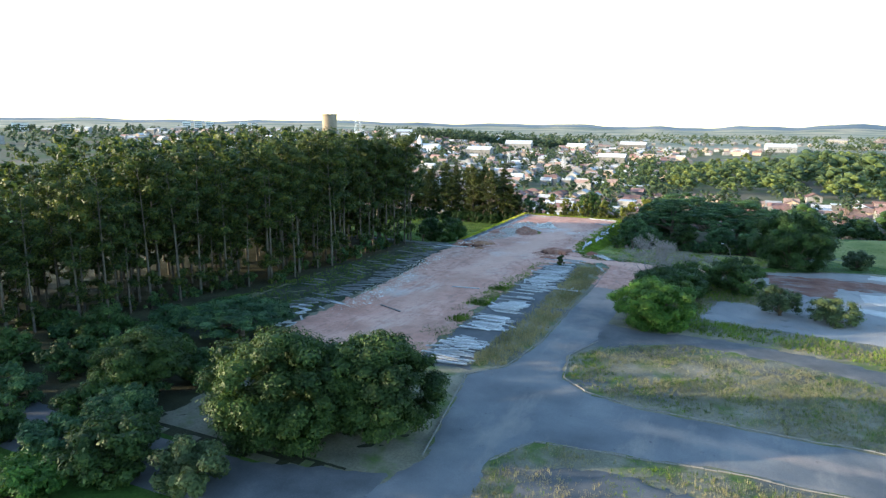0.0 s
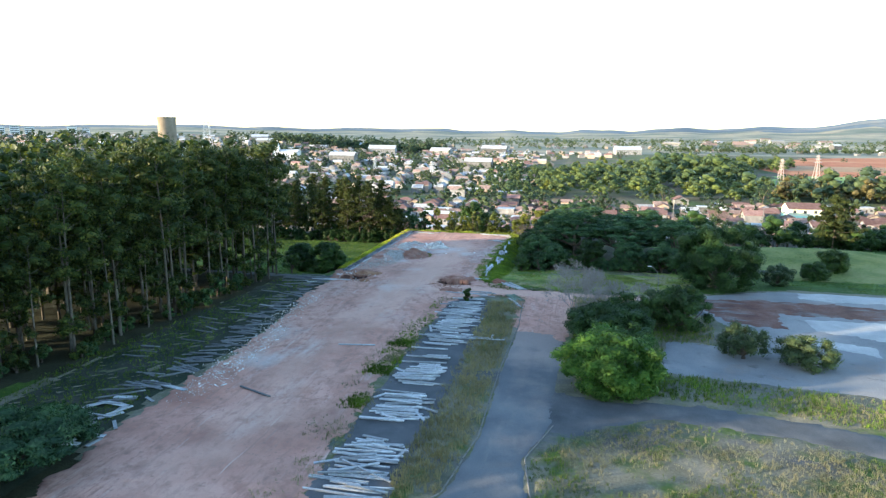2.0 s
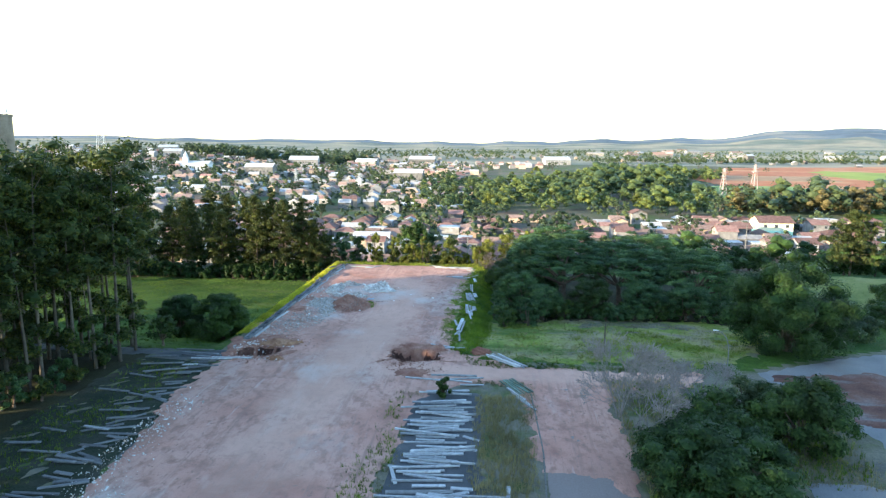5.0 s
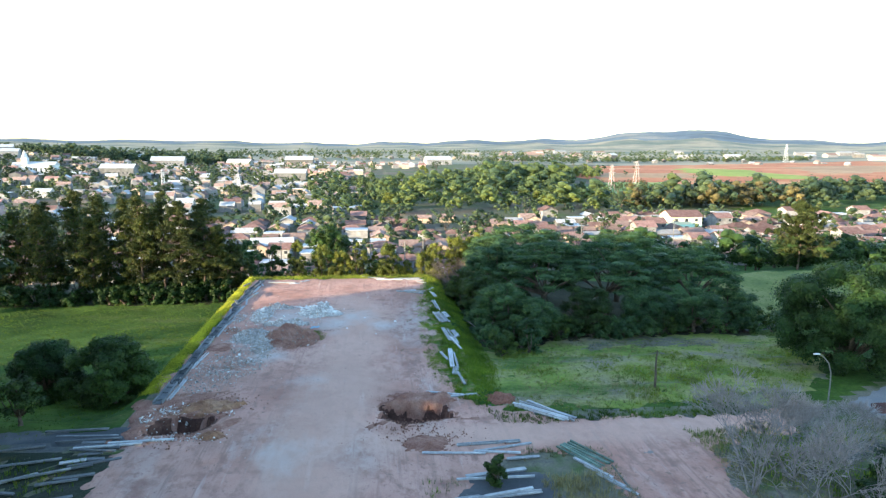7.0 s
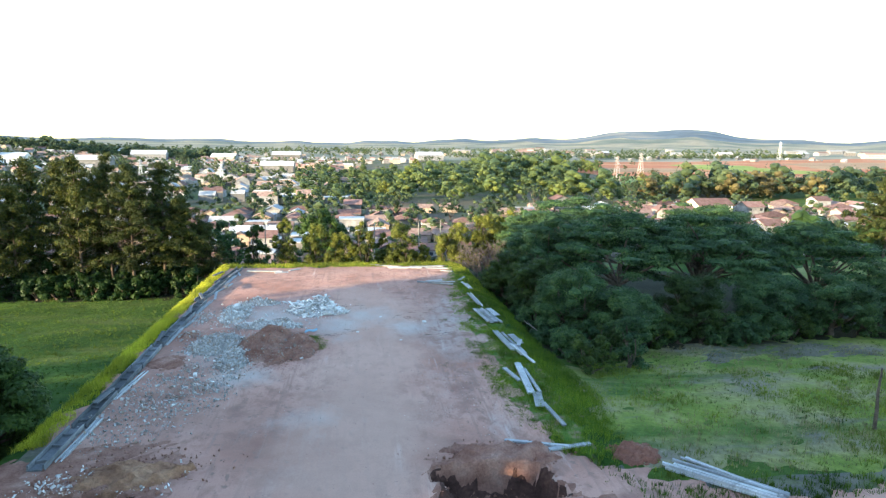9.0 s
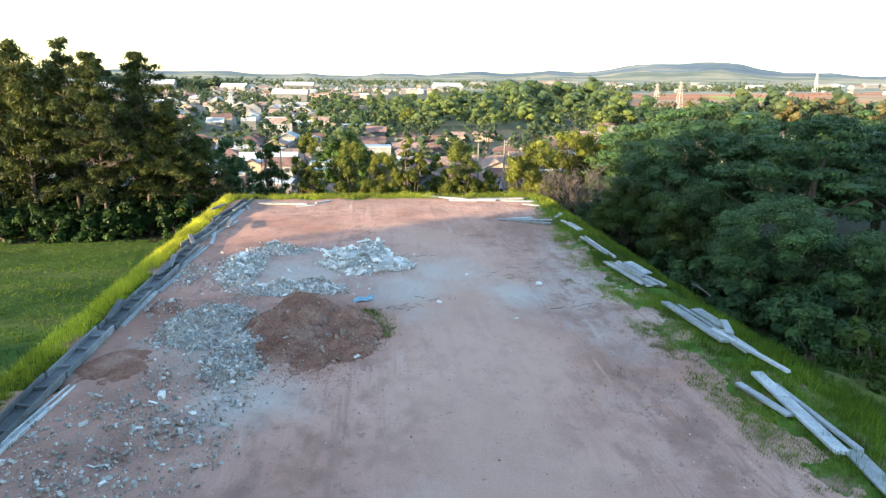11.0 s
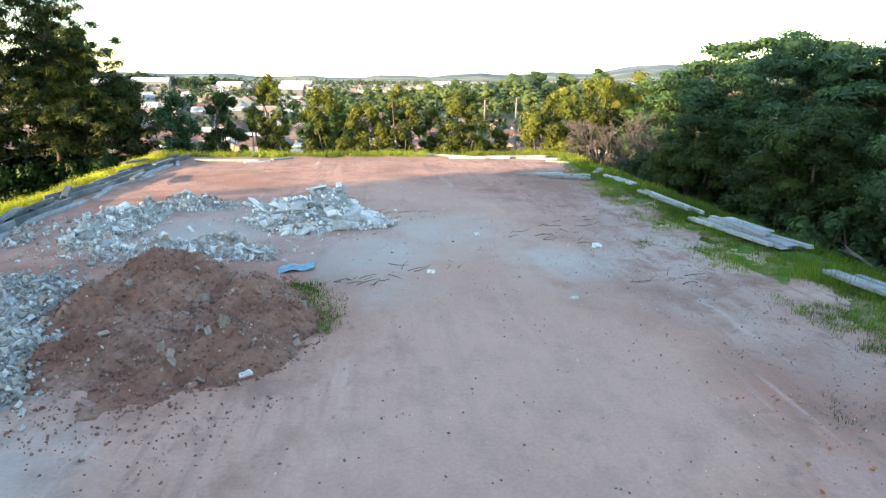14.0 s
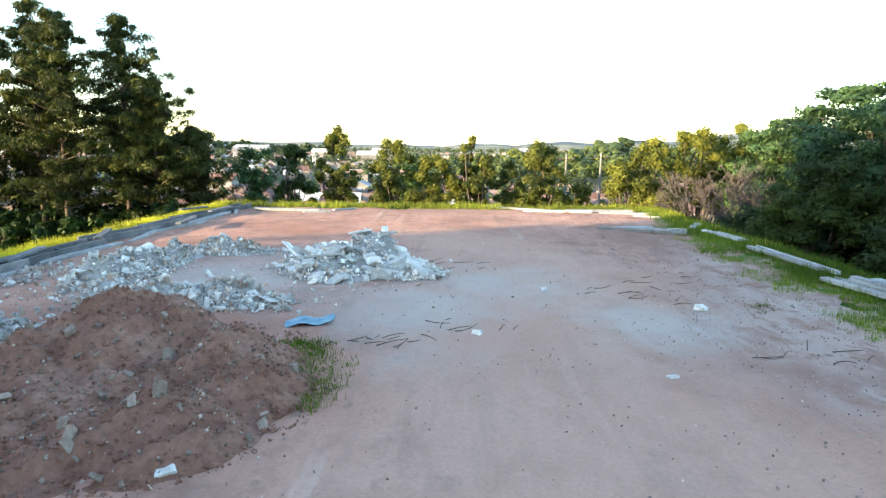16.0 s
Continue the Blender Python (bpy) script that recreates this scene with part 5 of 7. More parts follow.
# sunlit crowns of the belt, with the sun put into the leaf colour
woods("sunlit_wood", [(-60, 400), (110, 395), (120, 540), (200, 760), (120, 880), (-60, 640)], 80, 8.5, M["leaf_yellow"], "crowns among the woodland, coloured yellowish as if sunlit", 406, 1.1, 10)
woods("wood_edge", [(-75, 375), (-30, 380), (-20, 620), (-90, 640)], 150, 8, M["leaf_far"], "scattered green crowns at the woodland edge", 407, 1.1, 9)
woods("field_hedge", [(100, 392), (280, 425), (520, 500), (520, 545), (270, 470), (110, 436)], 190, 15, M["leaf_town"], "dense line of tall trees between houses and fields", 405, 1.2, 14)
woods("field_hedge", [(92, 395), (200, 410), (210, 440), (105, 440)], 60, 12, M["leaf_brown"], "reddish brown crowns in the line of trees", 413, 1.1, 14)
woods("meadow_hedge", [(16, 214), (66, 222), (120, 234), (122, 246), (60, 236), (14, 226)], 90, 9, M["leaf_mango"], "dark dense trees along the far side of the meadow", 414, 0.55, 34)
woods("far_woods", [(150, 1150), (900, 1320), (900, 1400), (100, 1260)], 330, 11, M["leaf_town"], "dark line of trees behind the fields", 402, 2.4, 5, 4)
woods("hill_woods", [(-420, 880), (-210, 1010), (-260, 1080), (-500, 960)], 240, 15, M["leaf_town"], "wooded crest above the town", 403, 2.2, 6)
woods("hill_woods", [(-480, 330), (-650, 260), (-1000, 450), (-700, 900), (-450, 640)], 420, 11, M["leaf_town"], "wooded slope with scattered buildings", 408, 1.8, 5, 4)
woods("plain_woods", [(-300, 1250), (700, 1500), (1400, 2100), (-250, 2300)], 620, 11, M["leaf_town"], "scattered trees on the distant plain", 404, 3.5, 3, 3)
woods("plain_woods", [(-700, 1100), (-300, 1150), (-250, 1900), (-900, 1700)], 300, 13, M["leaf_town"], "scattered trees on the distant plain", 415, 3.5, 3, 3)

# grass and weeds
grass("verge_grass", [(-61.8, 146), (-60.3, 146), (-60.3, 196.2), (-61.2, 198.8), (-62.0, 198.8)], 60, 10, 0.36, 0.012, M["blade_gold"], "tall grass along the terrace edge, coloured yellow-green as if sunlit", 501, 0.5, -0.7)
grass("verge_grass", [(-62.0, 196.4), (-30, 196.4), (-28.6, 199.5), (-62.0, 199.5)], 40, 10, 0.40, 0.012, M["blade_lime"], "tall yellow-green grass along the far edge", 515, 0.7, -0.35)
grass("verge_grass", [(-31.7, 143), (-29.0, 141), (-26.6, 150), (-26.6, 190), (-29.0, 197.5), (-30.9, 197), (-31.2, 184), (-31.7, 168), (-31.9, 155)], 36, 11, 0.36, 0.012, M["blade_green"], "green grass along the terrace edge", 502, 0.5, -0.6)
grass("verge_grass", [(-30.2, 180), (-28.0, 180), (-28.0, 198), (-30.8, 198)], 16, 6, 0.42, 0.022, M["blade_gold"], "grass at the terrace corner, coloured yellow-green as if sunlit", 516, 0.5, -0.5)
grass("weed_patch", [(-33.2, 147), (-31.4, 143), (-30.2, 192), (-32.4, 188), (-33.0, 176), (-34.1, 164), (-33.9, 155)], 105, 14, 0.19, 0.010, M["blade_green"], "low green weeds creeping onto the bare earth", 517, 0.9, -0.05)
grass("weed_patch", [(-36.4, 150), (-33.0, 146), (-32.4, 186), (-34.6, 172), (-36.8, 160)], 40, 12, 0.10, 0.010, M["blade_meadow"], "scattered weeds on the bare earth", 525, 0.9, 0.62)
grass("weed_patch", [(-60.4, 146), (-58.9, 147), (-59.0, 160), (-59.2, 190), (-60.4, 190)], 20, 7, 0.13, 0.03, M["blade_green"], "low green weeds beside the edge channels", 518, 0.9, 0.3)
grass("dry_weeds", [(-16.9, 77), (-16.0, 70), (-13, 67.2), (-9, 66), (14, 65.3), (55, 66), (55, 80.5), (17, 82.5), (8, 85.5), (-5, 87), (-13, 82)], 15, 8, 0.42, 0.014, M["blade_dry"], "dry yellow-grey weeds on the traffic island", 503, 0.32, -0.02)
grass("green_weeds", [(-16.9, 77), (-16.0, 70), (-13, 67.2), (-9, 66), (14, 65.3), (55, 66), (55, 80.5), (17, 82.5), (8, 85.5), (-5, 87), (-13, 82)], 10, 7, 0.36, 0.018, M["blade_meadow"], "green weeds on the traffic island", 504, 0.4, 0.12)
grass("dry_weeds", [(-13, 94), (-10, 92), (0, 93.5), (17, 90), (55, 85), (55, 98), (20, 98), (-3, 100.5), (-2, 113), (5, 113), (7, 121), (3, 134), (-13.5, 134), (-13.8, 115)], 10, 7, 0.45, 0.016, M["blade_dry"], "dry weeds beside the lane", 505, 0.35, 0.0)
grass("green_weeds", [(-13, 94), (-10, 92), (0, 93.5), (17, 90), (55, 85), (55, 98), (20, 98), (-3, 100.5), (-2, 113), (5, 113), (7, 121), (3, 134), (-13.5, 134), (-13.8, 115)], 10, 6, 0.5, 0.028, M["blade_green"], "green weeds beside the lane", 506, 0.3, -0.2)
grass("dry_weeds", [(-17, 42), (-17.4, 48), (-14.7, 53), (-9.5, 53.8), (12, 55), (12, 30), (-16, 30)], 13, 7, 0.42, 0.015, M["blade_dry"], "dry weeds on the corner plot", 507, 0.4, 0.05)
grass("green_weeds", [(-17, 42), (-17.4, 48), (-14.7, 53), (-9.5, 53.8), (12, 55), (12, 30), (-16, 30)], 7, 6, 0.36, 0.02, M["blade_meadow"], "green weeds on the corner plot", 508, 0.4, 0.1)
grass("dry_weeds", [(-28, 68), (-24, 70.5), (-22.6, 80), (-22.7, 97), (-22.1, 116), (-22.8, 128), (-27.6, 128), (-27.2, 100)], 14, 7, 0.62, 0.02, M["blade_dry"], "tall dry grass between beams and road", 509, 0.35, -0.45)
grass("dry_weeds", [(-38.0, 66), (-34.0, 66), (-33.6, 90), (-33.8, 128), (-36, 128), (-38.2, 106), (-39, 92)], 9, 6, 0.4, 0.02, M["blade_dry"], "dry weeds at the edge of the bare earth", 519, 0.5, 0.1)
grass("green_weeds", [(-38.6, 92), (-34.4, 93), (-34.4, 118), (-36, 128), (-37.5, 106)], 16, 6, 0.4, 0.03, M["blade_green"], "patches of weeds at the edge of the bare earth", 510, 0.6, 0.1)
grass("meadow_grass", [(-120, 139), (-67, 137), (-62.5, 144), (-62.5, 199), (-120, 199)], 6, 6, 0.2, 0.024, M["blade_meadow"], "green meadow grass below the terrace", 511, 0.15, -0.35)
grass("meadow_grass", [(-28, 138), (0, 138.5), (25, 150), (70, 152), (70, 205), (14, 205), (14, 165), (-24, 162), (-28, 150)], 5, 6, 0.22, 0.024, M["blade_meadow"], "green meadow grass east of the terrace", 512, 0.15, 0.25)
grass("dry_weeds", [(-28, 139), (0, 139.5), (14, 150), (14, 165), (-24, 165), (-28, 150)], 8, 6, 0.32, 0.02, M["blade_dry"], "dry weeds in the meadow", 513, 0.3, 0.1)
grass("green_weeds", [(-28, 139), (0, 139.5), (10, 150), (12, 158), (-2, 157), (-16, 157), (-24, 160), (-28, 150)], 22, 7, 0.30, 0.02, M["blade_lime"], "yellow-green weeds in the meadow", 524, 0.5, 0.0)
grass("verge_grass", [(-28.5, 136.6), (-22, 136.6), (-4.2, 136.6), (-4.2, 138.4), (-28.5, 138.6), (-31.5, 143.5), (-30.5, 141)], 16, 7, 0.34, 0.024, M["blade_meadow"], "ragged grass along the dirt track", 521, 0.6, -0.8)
grass("verge_grass", [(-14.9, 112), (-13.6, 112), (-13.6, 133), (-5, 134.8), (-5, 133.4), (-12.6, 131.8), (-13, 112)], 16, 7, 0.4, 0.022, M["blade_dry"], "ragged dry grass along the dirt track", 522, 0.6, -0.8)
grass("verge_grass", [(-28.4, 132.0), (-22.0, 131.8), (-21.6, 122), (-22.6, 122), (-22.8, 130.6), (-28.4, 130.8)], 16, 7, 0.36, 0.022, M["blade_dry"], "ragged dry grass along the dirt track", 523, 0.6, -0.6)
grass("dry_weeds", [(-72, 64), (-58, 62), (-58, 80), (-62, 100), (-61, 134), (-69, 134), (-72, 100), (-74, 88)], 5, 6, 0.4, 0.022, M["blade_meadow"], "thin weeds between planting and beams", 514, 0.3, -0.4)


# ---- concrete pieces left from the demolished buildings ----
rnd = random.Random(77)


def beam_mesh(L, w, h, kind):
    """A precast piece: plain plank, channel or ribbed slab, with chipped ends."""
    bm = bmesh.new()
    if kind == "plank":
        box(bm, (0, 0, h / 2), (L, w, h), 0, min(w, h) * 0.12)
    elif kind == "trough":
        box(bm, (0, 0, 0.04), (L, w, 0.08), 0, 0.012)
        for s in (-1, 1):
            box(bm, (0, s * (w / 2 - 0.05), h * 0.5 + 0.04), (L, 0.1, h - 0.06), 0, 0.015)
        for x in (-0.34, 0.02, 0.3):
            box(bm, (x * L, 0.05, h * 0.45), (0.14, w * 0.74, h * 0.5), rnd.uniform(-25, 25), 0.012)
    elif kind == "channel":
        box(bm, (0, 0, h * 0.2), (L, w, h * 0.4), 0, 0.012)
        for s in (-1, 1):
            box(bm, (0, s * (w / 2 - 0.035), h * 0.71), (L, 0.07, h * 0.6), 0, 0.012)
    else:
        box(bm, (0, 0, h * 0.85), (L, w, h * 0.3), 0, 0.012)
        for s in (-1, 1):
            box(bm, (0, s * w * 0.3, h * 0.35), (L * 0.99, w * 0.16, h * 0.7), 0, 0.012)
    for v in bm.verts:
        if abs(v.co.x) > L * 0.46:
            v.co.x += rnd.uniform(-0.05, 0.03)
            v.co.z += rnd.uniform(-0.015, 0.0)
    me = bpy.data.meshes.new("concrete_beam")
    bm.to_mesh(me)
    bm.free()
    me.materials.append(M["trough"] if kind == "trough" else M["beam"])
    return me


BEAMS = [beam_mesh(L, w, h, k) for L, w, h, k in ((4.9, 0.22, 0.13, "plank"), (5.2, 0.34, 0.14, "channel"), (3.6, 0.26, 0.12, "plank"), (2.6, 0.30, 0.12, "plank"), (4.6, 0.42, 0.16, "ribbed"), (1.7, 0.34, 0.10, "plank"), (5.6, 0.16, 0.16, "plank"), (5.6, 0.50, 0.14, "plank"), (4.95, 0.86, 0.32, "trough"), (2.4, 0.62, 0.08, "plank"))]
BEAM_TEXT = ("long grey precast concrete plank lying on the ground", "grey concrete channel beam lying on the ground", "grey concrete plank lying on the ground", "short grey concrete plank lying on the ground",
             "ribbed pale concrete slab strip lying on the ground", "broken piece of grey concrete plank", "thin square concrete post lying on the ground", "wide pale concrete slab strip lying on grass", "dark grey concrete trough laid along the terrace edge", "thin pale panel lying on the ground")


def lay(k, x, y, ang, lift=0.0, tip=0.0, group="beams from the demolished halls"):
    return tagged(piece("concrete_beam", BEAMS[k], None, "", pose(x, y, hz(x, y) + 0.045 + lift, rnd.uniform(-3, 3) if k != 8 else 0.0, tip, ang)), BEAM_TEXT[k], "concrete beam", group)


# the row beside the road: beams close together, most of them lying across it
y = 67.5
while y < 129.5:
    gap = 0.30 + 0.5 * rnd.random()
    dense = 1.0 if (67 < y < 78 or 80 < y < 88 or 90 < y < 97 or 106 < y < 124) else 0.35
    if rnd.random() < dense:
        k = rnd.choice((0, 0, 1, 1, 2, 4, 6, 3))
        lay(k, -30.9 + rnd.gauss(0, 0.55), y, 3 + rnd.gauss(0, 5), rnd.choice((0, 0, 0, 0.12)), rnd.uniform(-1.2, 1.2))
        if rnd.random() < 0.45:
            lay(rnd.choice((2, 3, 5, 6)), -30.9 + rnd.gauss(0, 1.1), y + 0.15, 5 + rnd.gauss(0, 14), 0.15, rnd.uniform(-2, 2))
        if rnd.random() < 0.2:
            lay(rnd.choice((3, 5)), -31 + rnd.choice((-2.6, 2.8)) + rnd.gauss(0, 0.3), y, rnd.gauss(20, 40), 0.0)
    y += gap * (1.0 if dense == 1.0 else 1.6)
for x, yy, a in ((-27.0, 108.4, 2), (-24.6, 109.1, 88), (-25.2, 107.9, 3)):
    lay(0 if a < 50 else 5, x, yy, a, 0.05)
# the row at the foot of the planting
# darker copies: the planting's shade is put into the beams' colour
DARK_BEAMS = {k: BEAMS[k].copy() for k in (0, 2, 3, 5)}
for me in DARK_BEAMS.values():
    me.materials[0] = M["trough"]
for k in range(104):
    t = rnd.random()
    yy = 72 + 64 * t
    edge = -60.4 + 2.3 * math.exp(-((yy - 98) / 16) ** 2)
    kind = rnd.choice((2, 3, 3, 5, 5, 2, 0))
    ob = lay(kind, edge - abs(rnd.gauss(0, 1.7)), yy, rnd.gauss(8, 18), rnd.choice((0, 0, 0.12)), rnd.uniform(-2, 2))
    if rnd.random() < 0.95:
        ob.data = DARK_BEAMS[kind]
for k in range(16):
    kind = rnd.choice((2, 3, 5, 2))
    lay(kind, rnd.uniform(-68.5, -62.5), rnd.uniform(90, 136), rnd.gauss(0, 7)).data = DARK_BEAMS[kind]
for x, yy, a in ((-64.2, 138.6, 2), (-63.0, 137.6, -3), (-62.4, 136.5, 4), (-58.2, 135.9, 3), (-60.5, 135.6, -2), (-65.5, 133, 12), (-64, 131, 20), (-47.5, 84.5, -22), (-41.8, 101.5, 10)):
    ob = lay(0 if a != -22 else 6, x, yy, a, rnd.choice((0, 0.1)))
    if x < -60 or a == -22:
        ob.data = DARK_BEAMS[0]
# a bundle of long posts by the crossing
for k in range(9):
    lay(6 if k % 2 else 0, -24.6 + 0.32 * (k % 5) - 0.4, 138.5 + 0.12 * (k % 5), -46 + rnd.gauss(0, 5), 0.16 * (k // 5), rnd.uniform(-1, 1), "bundle of posts")
for x, yy, k, a in ((-33.6, 131.8, 0, -6), (-30.6, 133.2, 1, 3), (-29.6, 132.4, 0, 12), (-30.2, 131.7, 2, -10), (-28.4, 130.6, 3, 4), (-33.0, 143.6, 2, -18), (-31.2, 143.1, 3, 10)):
    lay(k, x, yy, a, 0.03)
MOSSY = BEAMS[6].copy()
MOSSY.materials[0] = M["mossy"]
for k in range(6):
    tagged(piece("wooden_post", MOSSY, None, "", pose(-24.3 + 0.28 * k, 130.2 + 0.16 * k, 0.08 + 0.05 * (k % 2), 0, rnd.uniform(-1, 1), -58 + rnd.gauss(0, 3)) @ Matrix.Diagonal((0.75, 1, 1, 1))), "mossy grey-green post lying beside the track", "post", "bundle of green posts")
for k in range(3):
    lay(2, -23.6 + 0.5 * k, 128.6 - 1.1 * k, -62 + rnd.gauss(0, 6), 0.0)

# troughs laid end to end along the terrace's west edge, broken up at the far end
y = 145.9
while y < 194:
    mess = 1.0 if y > 180 else 0.12
    lay(8, -59.4 + rnd.gauss(0, 0.16 * mess + 0.03), y, 90 + rnd.gauss(0, 5 * mess), 0.0, rnd.uniform(-1, 1), "edge troughs")
    if rnd.random() < 0.55:
        lay(rnd.choice((1, 0, 2)), -58.72 + rnd.gauss(0, 0.1), y + rnd.uniform(-1, 1), 90 + rnd.gauss(0, 3 + 5 * mess), 0.0, rnd.uniform(-1, 1), "edge channels")
    if rnd.random() < 0.4 or mess > 0.5:
        lay(rnd.choice((2, 3, 5)), -59.3 + rnd.gauss(0, 0.25 + 0.5 * mess), y + rnd.uniform(-2, 2), 90 + rnd.gauss(0, 4 + 14 * mess), 0.30, rnd.uniform(-2, 2), "edge channels").data = DARK_BEAMS[3]
    y += 5.0 if mess < 0.5 else 4.2
# slabs along the far edge and the east edge
for x, yy, k, a in ((-55.3, 193.9, 4, -6), (-53.1, 193.0, 5, 20), (-51.6, 194.8, 5, 40), (-39.6, 196.6, 0, -28), (-37.0, 195.0, 4, -3), (-34.0, 195.6, 4, 3), (-32.4, 194.6, 2, -8),
                    (-34.0, 185.4, 4, -24), (-33.2, 186.2, 2, -12), (-33.8, 186.8, 5, 10), (-31.6, 192.6, 5, -30)):
    lay(k, x, yy, a, 0.03, 0, "edge slabs")
# groups of slabs on the grass of the east edge
for x, yy, k, a, up in ((-31.2, 170.4, 0, 96, 0.12), (-30.9, 170.2, 1, 97, 0.12), (-30.5, 170.0, 4, 98, 0.12), (-30.1, 169.9, 0, 99, 0.12), (-30.6, 170.6, 2, 94, 0.28), (-29.8, 171.4, 9, 100, 0.15),
                        (-30.7, 162.2, 7, 94, 0.16), (-30.15, 162.0, 0, 95, 0.12), (-29.6, 162.6, 9, 97, 0.14), (-29.7, 160.8, 5, 70, 0.34), (-30.0, 159.6, 9, 96, 0.14), (-30.1, 158.4, 0, 98, 0.26),
                        (-31.2, 153.4, 7, 86, 0.14), (-30.75, 153.0, 0, 88, 0.12), (-31.9, 154.3, 3, 102, 0.10), (-31.2, 149.6, 9, 80, 0.12), (-30.9, 147.2, 2, 94, 0.1),
                        (-30.8, 177.0, 0, 94, 0.12), (-30.5, 176.6, 6, 93, 0.12), (-30.5, 183.6, 2, 96, 0.12), (-30.2, 183.2, 3, 97, 0.12), (-30.4, 187.4, 5, 60, 0.1)):
    lay(k, x, yy, a, up, rnd.uniform(-1.5, 1.5), "edge slabs")


# ---- heaps ----
def heap(name, cx, cy, rx, ry, h, material, seed, lumps=(), rough=0.16, n=44, parent=None, ragged=0.13):
    """An uneven pile with a ragged foot. Returns it and a function that gives its height over the ground."""
    xs = np.linspace(-1.25, 1.25, n)
    X, Y = np.meshgrid(xs, xs)
    R = np.hypot(X, Y) + ragged * (wave(X, Y, 3.2, seed) + 0.6 * wave(X, Y, 8.3, seed + 2))
    Z = h * np.clip(1 - R, 0, 1) ** 0.9 * (1 - 0.25 * np.clip(1 - R, 0, 1))
    for lx, ly, lr, lh in lumps:
        Z = np.maximum(Z, lh * ss(-0.15, 0.95, 1 - np.hypot(X - lx, Y - ly) / lr))
    Z = Z + (rough * h * wave(X * rx, Y * ry, 1.6, seed) + 0.5 * rough * h * wave(X * rx, Y * ry, 4.7, seed + 1)) * ss(0.0, 0.3, Z / h)
    WX, WY = cx + X * rx, cy + Y * ry
    Z = np.where(Z < 0.02 * h, -0.12, Z)
    V = np.stack([WX, WY, height(WX, WY) + 0.03 + Z], -1)
    i = (np.arange(n - 1)[:, None] * n + np.arange(n - 1)[None, :]).ravel()
    F = np.stack([i, i + 1, i + n + 1, i + n], 1)
    top = Z.reshape(-1)[F].max(1) > -0.1

    def over(x, y):
        i, j = ((y - cy) / ry + 1.25) / 2.5 * (n - 1), ((x - cx) / rx + 1.25) / 2.5 * (n - 1)
        return float(max(0.0, Z[int(round(i)), int(round(j))])) if 0 <= i <= n - 1 and 0 <= j <= n - 1 else 0.0

    return piece(name, mesh_of(name, V.reshape(-1, 3), F[top], material, True), parent), over


def chunk_mesh(seed, flat):
    """An angular broken lump."""
    rng = np.random.default_rng(seed)
    bm = bmesh.new()
    bmesh.ops.create_cube(bm, size=0.8)
    for v in bm.verts:
        v.co = Vector((v.co.x * float(rng.uniform(0.6, 1.3)), v.co.y * float(rng.uniform(0.55, 1.2)), v.co.z * flat * float(rng.uniform(0.6, 1.2))))
    bmesh.ops.bevel(bm, geom=bm.edges[:], offset=0.05, segments=1, affect="EDGES", profile=0.5)
    me = bpy.data.meshes.new("chunk")
    bm.to_mesh(me)
    bm.free()
    me.materials.append(M["rubble"])
    return me


CHIP_V = np.array(((0.5, 0.05, 0), (-0.45, 0.1, 0.03), (0.02, 0.45, 0), (0.06, -0.42, 0.02), (0, 0.04, 0.3), (0.03, 0, -0.25)))
CHIP_F = np.array(((0, 2, 4), (2, 1, 4), (1, 3, 4), (3, 0, 4), (2, 0, 5), (1, 2, 5), (3, 1, 5), (0, 3, 5)))
CHUNKS = [chunk_mesh(600 + k, f) for k, f in enumerate((1.0, 0.45, 0.7, 0.3, 0.9, 0.5))]
STONES = [me.copy() for me in CHUNKS]
for me in STONES:
    me.name = "stone"
    me.materials[0] = M["stone"]
slab_bit = bmesh.new()
box(slab_bit, (0, 0, 0), (1.25, 0.55, 0.11), 0, 0.015)
SLAB = bpy.data.meshes.new("slab_piece")
slab_bit.to_mesh(SLAB)
slab_bit.free()
SLAB.materials.append(M["rubble"])


def flat_top(x, y):
    return 0.0


def box_arrays(rng, s):
    """A small flat broken piece: vertices, with quads given by triangles."""
    w = (s * rng.uniform(0.5, 1.0), s * rng.uniform(0.3, 0.6), s * rng.uniform(0.10, 0.35))
    V = np.array([(sx * w[0] * rng.uniform(0.75, 1.1), sy * w[1] * rng.uniform(0.7, 1.1), sz * w[2]) for sx in (-0.5, 0.5) for sy in (-0.5, 0.5) for sz in (-0.5, 0.5)])
    return V


BOX_F = np.array(((0, 1, 3), (0, 3, 2), (4, 6, 7), (4, 7, 5), (0, 4, 5), (0, 5, 1), (2, 3, 7), (2, 7, 6), (0, 2, 6), (0, 6, 4), (1, 5, 7), (1, 7, 3)))


